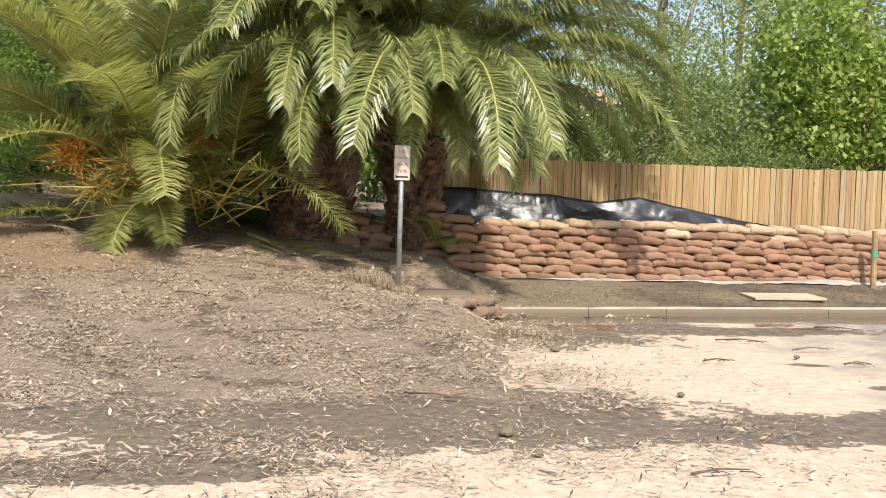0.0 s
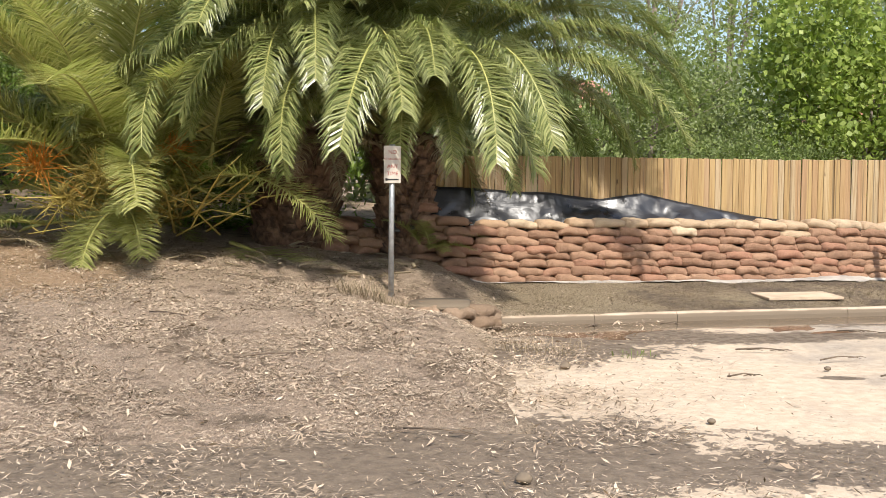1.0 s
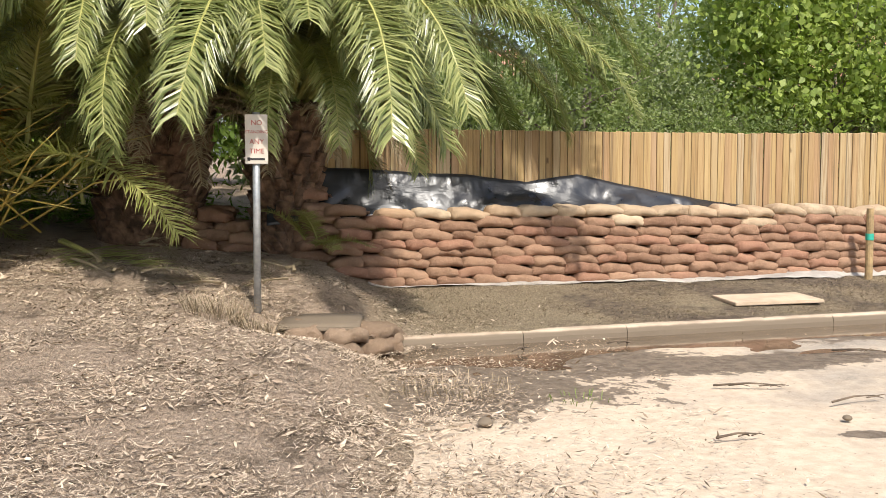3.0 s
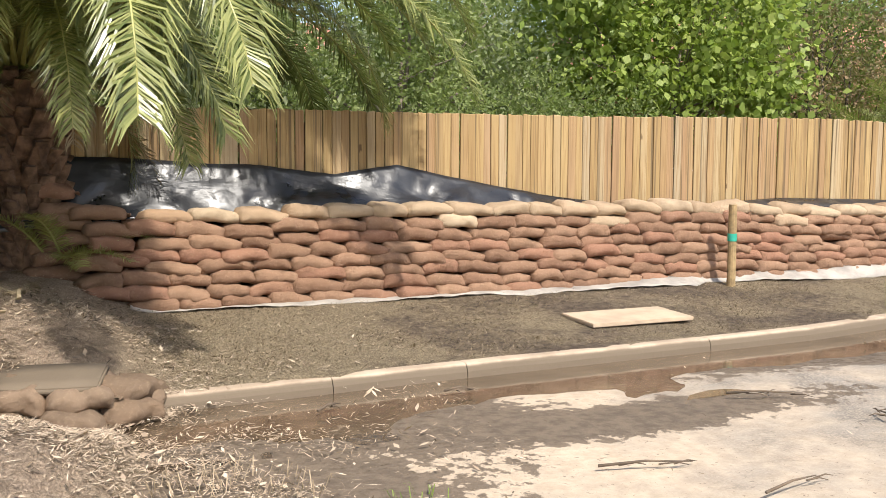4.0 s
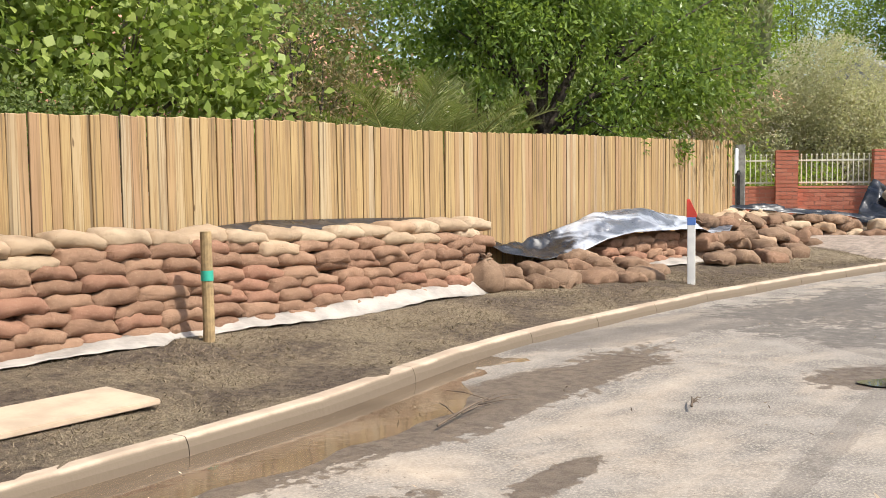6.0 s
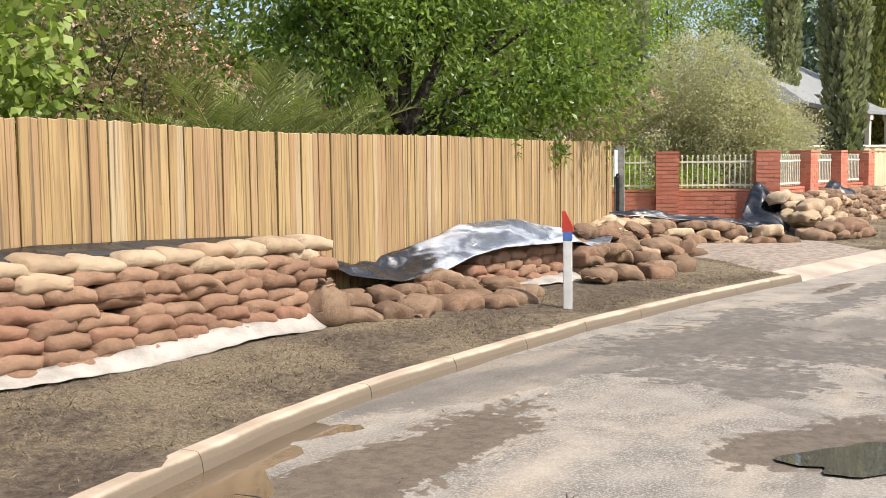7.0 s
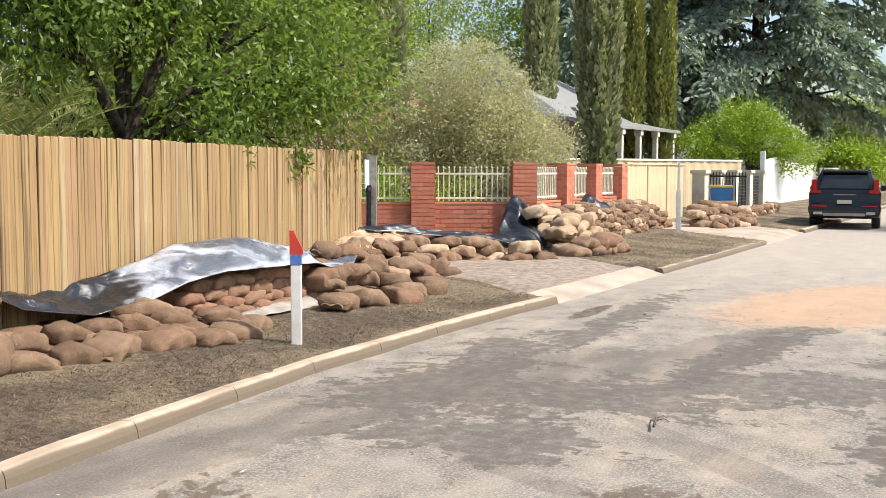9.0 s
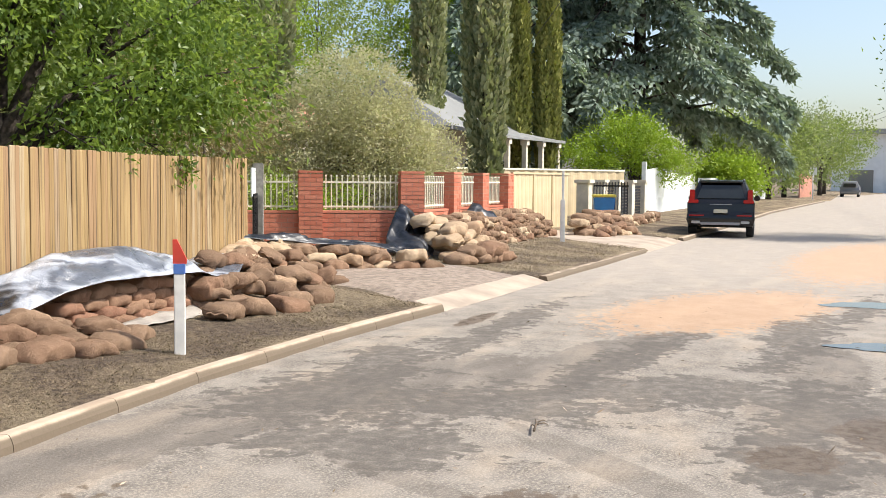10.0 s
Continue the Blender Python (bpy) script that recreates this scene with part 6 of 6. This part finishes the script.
cedar(61.5, 12.0, 24.0, 10.5, "huge blue-green cedar with drooping tiers of boughs", 120000)
cedar(55.0, 17.5, 17.0, 7.6, "blue-green conifer behind the lime-green bush", 50000)
tree("lime_bush", "bright lime-green spreading small tree over the fence", (49.0, 9.2), [(48.2, 10.4, 2.6, 1.5, 1.3, 0.9), (49.6, 8.4, 2.8, 1.6, 1.4, 1.0), (49.0, 9.2, 3.6, 1.5, 1.4, 0.9), (50.0, 7.4, 2.3, 1.0, 1.0, 0.8)], 16000, 0.15, 0.055, "leaf_lime", "bark", 0.08, clumps=360, spread=0.26, category="tree")
for x, y, h, r, m in ((76.0, 9.5, 6.5, 2.6, "leaf_mid"), (88.0, 9.0, 7.0, 3.0, "leaf_mid"), (100.0, 9.5, 8.5, 3.2, "leaf_pale"), (118.0, 8.5, 9.5, 4.0, "leaf_mid"), (132.0, 9.5, 9.0, 4.0, "leaf_mid"), (70.0, 8.6, 3.0, 1.4, "leaf_lime")):
    tree("street_tree", "leafy street tree far down the road", (x, y), [(x, y, h * 0.45, r, r, h * 0.32), (x + 0.4 * r, y - 0.4 * r, h * 0.62, r * 0.9, r * 0.9, h * 0.3), (x - 0.3 * r, y + 0.3 * r, h * 0.7, r * 0.9, r, h * 0.28)], 9000, 0.26, 0.12, m, "bark", 0.2, clumps=260, spread=0.45)
tree("street_tree", "leafy tree on the other side of the road", (37.5, -4.9), [(36.8, -3.6, 5.4, 1.6, 1.5, 1.2), (36.6, -3.3, 3.9, 1.1, 1.2, 0.9), (38.5, -5.0, 6.5, 2.6, 2.4, 1.8)], 16000, 0.13, 0.06, "leaf_dark", "bark", 0.2, clumps=300, spread=0.3)


# ---- houses behind the fence
def gable_house(label, x0, x1, y0, y1, eave, ridge, wall_mat, roof_mat, over=0.45, windows=()):
    h = empty("house", (0, 0, 0), label, "house")
    part("wall", boxes("house_wall", [((x0, y0, 0), (x1, y1, eave))], M[wall_mat], 0.0), h)
    a, b, c, d = x0 - over, x1 + over, y0 - over, y1 + over
    ym = (y0 + y1) / 2
    inset = (x1 - x0) * 0.22
    vs = [(a, c, eave), (b, c, eave), (b, d, eave), (a, d, eave), (a + inset, ym, ridge), (b - inset, ym, ridge), (a, c, eave - 0.14), (b, c, eave - 0.14), (b, d, eave - 0.14), (a, d, eave - 0.14)]
    fs = [(0, 1, 5, 4), (1, 2, 5), (2, 3, 4, 5), (3, 0, 4), (6, 7, 1, 0), (7, 8, 2, 1), (8, 9, 3, 2), (9, 6, 0, 3), (9, 8, 7, 6)]
    part("roof", mesh("house_roof", vs, fs, M[roof_mat]), h)
    for wx0, wx1, wz0, wz1 in windows:
        w = part("window", boxes("window", [((wx0, y0 - 0.05, wz0), (wx1, y0 - 0.01, wz1))], M["white_fence"], 0.0), h)
        part("pane", boxes("pane", [((wx0 + 0.07, y0 - 0.06, wz0 + 0.07), (wx1 - 0.07, y0 - 0.052, wz1 - 0.07))], M["glass_dark"], 0.0), w)
    return h


gable_house("house with red tiled roof half hidden by shrubs", 7.0, 19.0, 15.0, 23.0, 2.7, 5.4, "house_wall_tan", "roof_red", windows=((9.0, 10.6, 1.0, 2.2), (15.0, 16.6, 1.0, 2.2)))
SITE = HERE
gable_house("cream house behind the shrub tree", -2.0, 5.0, 17.0, 24.0, 2.7, 4.6, "house_wall", "roof_red")
SITE = STREET
gable_house("red-roofed house behind the grey-green bush", 24.5, 36.0, 16.5, 22.0, 3.4, 6.0, "house_wall", "roof_red")
vh = gable_house("cream house with grey roof and white verandah posts", 38.5, 46.0, 12.8, 19.0, 3.5, 5.4, "house_wall", "roof_grey", windows=((40.0, 41.2, 1.2, 2.4), (43.0, 44.0, 1.2, 2.4)))
vs = [(38.2, 11.0, 2.85), (46.4, 11.0, 2.85), (46.4, 12.8, 3.25), (38.2, 12.8, 3.25), (38.2, 11.0, 2.75), (46.4, 11.0, 2.75), (46.4, 12.8, 3.1), (38.2, 12.8, 3.1)]
vs = [(a, b, c + 0.35) for a, b, c in vs]
part("verandah_roof", mesh("verandah_roof", vs, [(0, 1, 2, 3), (7, 6, 5, 4), (0, 4, 5, 1), (1, 5, 6, 2), (3, 7, 4, 0)], M["roof_grey"]), vh)
for x in (38.6, 40.4, 42.2, 44.0, 45.9):
    part("verandah_post", boxes("verandah_post", [((x - 0.09, 11.1, 0), (x + 0.09, 11.28, 3.12)), ((x - 0.14, 11.05, 2.9), (x + 0.14, 11.33, 3.1))], M["cream_pier"], 0.01), vh)

# ---- brick wall with piers and iron infill
BR = {"x": boxes("brick", [((0, 0, 0), (0.226, 0.012, 0.072))], M["brick"], 0.003), "y": boxes("brick", [((0, 0, 0), (0.012, 0.226, 0.072))], M["brick"], 0.003)}


def brick_block(name, label, x, y, turn, long, deep, z1, group, z0=0.12, faces="fse"):
    """Brickwork from (x, y) along turn: front (f), start (s) and end (e) faces laid in bond over a mortar core."""
    t = empty(name, (x, y, 0), label, "brick pier" if "pier" in name else "brick wall", group, turn)
    t["kind"] = "structure"
    e = 0.009
    part("core", boxes("mortar_core", [((e, e, z0 - 0.2), (long - e, deep - e, z1 - 0.008))], M["mortar"], 0.0), t)
    rows = int((z1 - z0) / 0.083)
    ch = (z1 - z0) / rows
    for r in range(rows):
        z = z0 + r * ch
        for f in faces:
            b = long if f == "f" else deep
            s = -(0.118 if r % 2 else 0.0)
            while s < b - 0.03:
                p, q = max(s, 0.0), min(s + 0.226, b)
                if q - p > 0.03:
                    ob = new("brick", BR["x" if f == "f" else "y"])
                    k = (q - p) / 0.226
                    j = 0.002 * rng.normal()
                    if f == "f":
                        ob.matrix_basis = pose(p, j, z) @ Matrix.Diagonal((k, 1, ch / 0.083, 1))
                    else:
                        ob.matrix_basis = pose(j if f == "s" else long - 0.012 - j, p, z) @ Matrix.Diagonal((1, k, ch / 0.083, 1))
                    ob.parent = t
                s += 0.236
    part("cap", boxes("brick_cap", [((-0.004, -0.004, z1), (long + 0.004, deep + 0.004, z1 + 0.05))], M["brick"], 0.008), t)
    return t


def iron_panel(x0, y0, x1, y1, z0, z1, label):
    t = empty("iron_railing", (x0, y0, 0), label, "railing", "cream railings on the brick wall", math.degrees(math.atan2(y1 - y0, x1 - x0)))
    L = math.hypot(x1 - x0, y1 - y0)
    for z in (z0 + 0.04, z1 - 0.16):
        part("rail", boxes("iron_rail", [((0, -0.016, z), (L, 0.016, z + 0.035))], M["cream_iron"], 0.003), t)
    n = max(3, int(L / 0.105))
    me = boxes("iron_bar", [((-0.011, -0.011, z0), (0.011, 0.011, z1 - 0.03)), ((-0.018, -0.018, z1 - 0.035), (0.018, 0.018, z1))], M["cream_iron"], 0.004)
    for i in range(n):
        part("bar", me, t, "", ((i + 0.5) * L / n, 0, 0))


PG, WG = "brick piers along the corner", "low brick panels"
WT = 1.76
PW = 0.47


def pier_line(x, y, turn, starts, ends, skip_first=False):
    """Piers at these distances along a line, and panels with railings from each to the next."""
    d = Vector((math.cos(radians(turn)), math.sin(radians(turn))))
    n = Vector((-d.y, d.x))
    for i, a in enumerate(starts):
        if not (i == 0 and skip_first):
            brick_block("brick_pier", "square red brick pier of the front fence", x + d.x * a, y + d.y * a, turn, PW, PW, WT - 0.05, PG)
    for a, b in ends:
        px, py = x + d.x * a + n.x * 0.12, y + d.y * a + n.y * 0.12
        brick_block("brick_panel", "low red brick wall panel between piers", px, py, turn, b - a, 0.23, 0.93, WG, faces="f")
        px, py = px + n.x * 0.11, py + n.y * 0.11
        iron_panel(px + d.x * 0.02, py + d.y * 0.02, px + d.x * (b - a - 0.02), py + d.y * (b - a - 0.02), 1.0, 1.68, "cream painted iron railing above the low brick wall")


pier_line(21.38, 7.87, -55.0, (0.0, 2.0), ((-1.5, 0.0), (PW, 2.0)))
pier_line(22.78, 5.93, 5.0, (0.0, 1.98, 3.96, 6.0), ((0.25, 1.98), (1.98 + PW, 3.96), (3.96 + PW, 6.0)), True)

# ---- gate beside the fence end
g = empty("side_gate", (18.04, 6.56, 0.0), "dark iron side gate on a weathered grey post", "gate", turn=31)
part("gate_post", boxes("gate_post", [((0.95, -0.09, 0), (1.13, 0.09, 1.86))], M["grey_post"], 0.01), g, "weathered grey timber post")
for z in (0.25, 1.28):
    part("gate_rail", boxes("gate_rail", [((0.0, -0.015, z), (0.95, 0.015, z + 0.04))], M["black_iron"], 0.003), g)
bar = boxes("gate_bar", [((-0.009, -0.009, 0.2), (0.009, 0.009, 1.36))], M["black_iron"], 0.002)
for i in range(9):
    part("bar", bar, g, "", (0.06 + 0.1 * i, 0, 0))
part("panel", boxes("gate_panel", [((0.1, 0.03, 1.3), (0.95, 0.05, 1.78))], M["far_wall"], 0.003), g, "pale sheet above the gate")

# ---- cream sheet fence, posts and piers up the street
sf = empty("sheet_fence", (29.25, 6.55, 0.0), "cream ribbed steel sheet fence", "fence", turn=5.0)
for i in range(3):
    vs, fs = [], []
    n = 40
    for k in range(n + 1):
        x = 1.98 * k / n
        y = 0.012 if (k % 8) in (0, 1) else (-0.012 if (k % 8) in (4, 5, 6) else 0.0)
        vs += [(x, y, 0.1), (x, y, 1.76)]
    fs = [(2 * k, 2 * k + 2, 2 * k + 3, 2 * k + 1) for k in range(n)]
    ob = part("sheet", mesh("fence_sheet", vs, fs, M["cream_sheet"]), sf, "", (2.0 * i, 0, 0))
    ob.modifiers.new("thickness", "SOLIDIFY").thickness = 0.006
    part("post", boxes("sheet_post", [((-0.03, -0.03, 0), (0.03, 0.03, 1.80))], M["cream_sheet"], 0.004), sf, "", (2.0 * i, 0, 0))
part("top_rail", boxes("top_rail", [((0, -0.035, 1.75), (6.0, 0.035, 1.80))], M["cream_sheet"], 0.004), sf)
bf = empty("sheet_fence", (36.5, 12.2, 0.0), "low cream sheet fence in the next garden", "fence", turn=-19)
vs, fs = [], []
for k in range(81):
    x = 11.0 * k / 80
    y = 0.015 if k % 4 < 2 else -0.015
    vs += [(x, y, 0.1), (x, y, 1.96)]
fs = [(2 * k, 2 * k + 2, 2 * k + 3, 2 * k + 1) for k in range(80)]
ob = part("sheet", mesh("fence_sheet", vs, fs, M["cream_sheet"]), bf)
ob.modifiers.new("thickness", "SOLIDIFY").thickness = 0.01
part("top_rail", boxes("top_rail", [((0, -0.04, 1.95), (11.0, 0.04, 2.02))], M["cream_iron"], 0.004), bf)

put("signal_post", boxes("signal_post", [((-0.055, -0.055, 0), (0.055, 0.055, 1.05)), ((-0.03, -0.03, 1.0), (0.03, 0.03, 1.72))], M["white"], 0.01), None, (27.4, 4.55, 0.1), (0, 1.0, 20), "slim whitish street post on the verge", "post")

piers = [(36.6, 7.0), (38.6, 7.1), (40.7, 7.2), (43.0, 7.35), (45.4, 7.5)]
for i, (x, y) in enumerate(piers):
    t = empty("rendered_pier", (x, y, 0), "cream rendered gate pier with flat cap", "pier", "cream piers up the street")
    part("shaft", boxes("pier_shaft", [((-0.2, -0.2, 0), (0.2, 0.2, 1.5))], M["cream_pier"], 0.01), t)
    part("cap", boxes("pier_cap", [((-0.26, -0.26, 1.5), (0.26, 0.26, 1.62))], M["cream_pier"], 0.015), t)
for (xa, ya), (xb, yb) in zip(piers[1:], piers[2:]):
    t = empty("slatted_fence", (xa, ya, 0), "dark slatted infill between cream piers", "fence", "dark slatted infill between piers", math.degrees(math.atan2(yb - ya, xb - xa)))
    L = math.hypot(xb - xa, yb - ya)
    slat = boxes("slat", [((0.22, -0.012, 0), (L - 0.22, 0.012, 0.09))], M["black_iron"], 0.003)
    for k in range(11):
        part("slat", slat, t, "", (0, 0, 0.2 + 0.11 * k))
dg = empty("driveway_gate", (37.3, 6.9, 0), "open black iron driveway gate", "gate", turn=250)
bar = boxes("gate_bar", [((-0.012, -0.012, 0.12), (0.012, 0.012, 1.55))], M["black_iron"], 0.002)
for i in range(12):
    part("bar", bar, dg, "", (0.12 * i, 0, 0))
for z in (0.15, 1.4):
    part("gate_rail", boxes("gate_rail", [((0, -0.02, z), (1.35, 0.02, z + 0.05))], M["black_iron"], 0.003), dg)

b = empty("wheelie_bin", (36.1, 6.2, 0.1), "blue wheelie bin with yellow lid behind the sandbags", "bin", turn=200)
bm = bmesh.new()
box_bm(bm, (-0.36, -0.33, 0.08), (0.36, 0.33, 0.98), 0.03)
for v in bm.verts:
    k = 0.78 + 0.22 * (v.co.z - 0.08) / 0.9
    v.co.x *= k
    v.co.y *= k
part("body", bm_mesh("bin_body", bm, M["bin_blue"]), b)
part("lid", boxes("bin_lid", [((-0.38, -0.37, 0.98), (0.38, 0.37, 1.06))], M["bin_yellow"], 0.025), b, "yellow lid")
for sx in (-0.3, 0.3):
    vs, fs = tube([(sx - 0.03, 0.3, 0.1), (sx + 0.03, 0.3, 0.1)], [0.1, 0.1], 14)
    part("wheel", mesh("bin_wheel", vs, fs, M["tyre"], False), b)

wf = empty("board_fence", (46.2, 7.6, 0.0), "tall white board fence up the street", "fence", turn=4.0)
me = boxes("board", [((0, -0.012, 0.05), (0.235, 0.012, 1.0))], M["white_fence"], 0.004)
for i in range(58):
    o = new("board", me)
    o.matrix_basis = pose(0.24 * i, 0, 0) @ Matrix.Diagonal((1, 1, 2.0 + 0.15 * math.sin(i * 0.11) + (0.2 if i < 2 else 0), 1))
    o.parent = wf
part("post", boxes("fence_post", [((-0.09, -0.09, 0), (0.09, 0.09, 2.35))], M["white_fence"], 0.01), wf)
gf = empty("board_fence", (62.0, 8.8, 0.0), "pale painted fence further up the street", "fence", turn=2.0)
for i in range(40):
    o = new("board", me)
    o.matrix_basis = pose(0.8 * i, 0, 0) @ Matrix.Diagonal((3.3, 1, 1.75, 1))
    o.parent = gf
rf = empty("board_fence", (98.0, 8.0, 0.0), "red-brown fence far up the street", "fence", turn=2.0)
part("panel", boxes("fence_panel", [((0, -0.05, 0), (14, 0.05, 2.2))], M["roof_red"], 0.01), rf)


# ---- parked vehicles
def suv(label, x, y, turn, paint, s=1.0, detail=True):
    c = empty("car", (x, y, 0.0), label, "car", turn=turn)
    # side profile, x forward from the rear bumper, in metres
    prof = [(0.02, 0.36), (0.0, 0.52), (0.02, 0.66), (0.10, 0.72), (0.10, 0.98), (0.22, 1.12), (0.40, 1.44), (0.55, 1.585), (1.2, 1.645), (2.3, 1.62), (2.75, 1.5), (3.35, 1.08), (4.1, 0.98), (4.38, 0.80), (4.42, 0.45), (4.3, 0.28), (0.3, 0.28)]
    stations = [(-1, 0.86, 0.0), (-0.93, 0.97, 0.0), (-0.6, 1.0, 0.0), (0.0, 1.0, 0.0), (0.6, 1.0, 0.0), (0.93, 0.97, 0.0), (1, 0.86, 0.0)]
    n = len(prof)
    vs, fs = [], []
    for u, k, _ in stations:
        for px, pz in prof:
            tumble = 1 - 0.30 * float(sstep(0.95, 1.62, pz))
            cx = 2.2 + (px - 2.2) * (0.94 + 0.06 * k)
            vs.append((cx * s, u * 0.925 * tumble * (1.0 if pz > 0.4 else 0.96) * s, (0.28 + (pz - 0.28) * (0.90 + 0.10 * k)) * s))
    for i in range(len(stations) - 1):
        for j in range(n):
            q = (j + 1) % n
            fs.append((i * n + j, i * n + q, (i + 1) * n + q, (i + 1) * n + j))
    fs.append(tuple(range(n)))
    fs.append(tuple((len(stations) - 1) * n + j for j in range(n))[::-1])
    ob = part("body", mesh("car_body", vs, fs, M[paint], True), c)
    be = ob.modifiers.new("round", "BEVEL")
    be.width, be.segments, be.limit_method = 0.03 * s, 2, "ANGLE"
    for wx in (0.85, 3.5):
        for sy in (-1, 1):
            w = part("wheel", mesh("car_tyre", *tube([(wx * s, sy * 0.70 * s, 0.345 * s), (wx * s, sy * 0.72 * s, 0.345 * s), (wx * s, sy * 0.90 * s, 0.345 * s), (wx * s, sy * 0.93 * s, 0.345 * s)], [0.30 * s, 0.345 * s, 0.345 * s, 0.30 * s], 24), M["tyre"], True), c)
            part("rim", mesh("car_rim", *tube([(wx * s, sy * 0.80 * s, 0.345 * s), (wx * s, sy * 0.935 * s, 0.345 * s)], [0.22 * s, 0.21 * s], 10), M["alloy"], False), w)
    if not detail:
        part("rear_window", boxes("rear_window", [((-0.02, -0.6, 1.05), (0.3, 0.6, 1.4))], M["glass_dark"], 0.02), c)
        return c
    vs = [(0.205, -0.66, 1.105), (0.205, 0.66, 1.105), (0.425, 0.54, 1.475), (0.425, -0.54, 1.475)]
    vs = [(a - 0.022, b, d + 0.012) for a, b, d in vs] + [(a + 0.05, b, d - 0.03) for a, b, d in vs]
    part("rear_window", mesh("rear_window", vs, [(3, 2, 1, 0), (0, 1, 5, 4), (1, 2, 6, 5), (2, 3, 7, 6), (3, 0, 4, 7)], M["glass_dark"]), c)
    part("spoiler", boxes("spoiler", [((0.36, -0.60, 1.555), (0.75, 0.60, 1.60))], M[paint], 0.015), c)
    for sy in (-1, 1):
        y0, y1 = sorted((sy * 0.62, sy * 0.905))
        y2, y3 = sorted((sy * 0.735, sy * 0.87))
        lamp = boxes("tail_lamp", [((0.055, y0, 0.98), (0.30, y1, 1.075)), ((0.10, y2, 1.06), (0.34, y3, 1.36))], M["lamp_red"], 0.015)
        part("tail_lamp", lamp, c, "red tail lamp")
        y0, y1 = sorted((sy * 0.45, sy * 0.86))
        part("reflector", boxes("bumper_reflector", [((-0.02, y0, 0.615), (0.03, y1, 0.645))], M["lamp_red"], 0.004), c, "thin red reflector")
        part("mirror", boxes("mirror", [((3.0, sy * 0.99 - 0.09, 1.0), (3.14, sy * 0.99 + 0.09, 1.16))], M[paint], 0.03), c)
        part("roof_rail", boxes("roof_rail", [((0.8, sy * 0.6 - 0.02, 1.63), (2.4, sy * 0.6 + 0.02, 1.675))], M["bumper_grey"], 0.01), c)
    for sy in (-1, 1):
        y0, y1 = sorted((sy * 0.56, sy * 0.80))
        part("exhaust_trim", boxes("exhaust_trim", [((-0.025, y0, 0.40), (0.06, y1, 0.475))], M["alloy"], 0.012), c, "bright exhaust trim")
    part("wiper", boxes("wiper", [((0.215, -0.05, 1.16), (0.235, 0.36, 1.18))], M["tyre"], 0.003), c)
    part("number_plate", boxes("number_plate", [((-0.012, -0.19, 0.70), (0.10, 0.19, 0.80))], M["plate"], 0.004), c, "pale number plate")
    part("skid_plate", boxes("skid_plate", [((-0.015, -0.55, 0.36), (0.12, 0.55, 0.44))], M["bumper_grey"], 0.015), c, "grey lower bumper trim")
    part("badge_bar", boxes("badge_bar", [((0.078, -0.30, 0.935), (0.10, 0.30, 0.955))], M["bumper_grey"], 0.003), c)
    return c


suv("black compact car parked at the kerb", 34.7, 2.35, 9.0, "car_paint")
suv("grey car parked far up the street", 122.0, 6.0, 2.0, "car_grey", 1.0, False)

# ---- far end of the street
sh = empty("shed", (0, 0, 0), "large white building at the street's end", "building")
part("wall", boxes("shed_wall", [((165, -30, 0), (190, 12, 8.2))], M["far_wall"], 0.0), sh)
part("roof", boxes("shed_roof", [((164, -31, 8.2), (191, 13, 8.9))], M["roof_grey"], 0.0), sh)
for y in (-2, 3, 8):
    part("door", boxes("shed_door", [((164.8, y - 1.6, 0), (165.0, y + 1.6, 3.2))], M["grey_post"], 0.0), sh)
put("street_sign", boxes("street_sign", [((-0.04, -0.04, 0), (0.04, 0.04, 2.6)), ((-0.05, -0.3, 2.0), (-0.03, 0.3, 2.6))], M["far_wall"], 0.005), None, (95.0, 6.6, 0.1), label="pale street sign far up the road", category="sign")

# ---- overhead wires
for k, (za, zb_) in enumerate(((9.9, 9.0), (9.3, 8.5))):
    pts = [(40 + 110 * t, -9.5 + 18.0 * t, za + (zb_ - za) * t - 1.3 * math.sin(math.pi * t)) for t in np.linspace(0, 1, 24)]
    put("overhead_wire", mesh("overhead_wire", *tube(pts, [0.018] * 24, 5), M["black_iron"], True), label="thin dark overhead power line", category="wire", group="overhead wires", kind="structure")
pts = [(30 + 40 * t, 4 + 22 * t, 8.2 - 2.2 * t - 0.5 * math.sin(math.pi * t)) for t in np.linspace(0, 1, 16)]
put("overhead_wire", mesh("overhead_wire", *tube(pts, [0.012] * 16, 5), M["black_iron"], True), label="thin service wire to the houses", category="wire", group="overhead wires", kind="structure")

SITE = HERE
# ---- gardens and houses behind the camera, closing the place
put("wall_south", boxes("wall_south", [((-60, -30.4, 0), (160, -30, 2.0))], M["cream_sheet"], 0.0), label="plain fence on the other side of the street", category="fence", kind="structure")
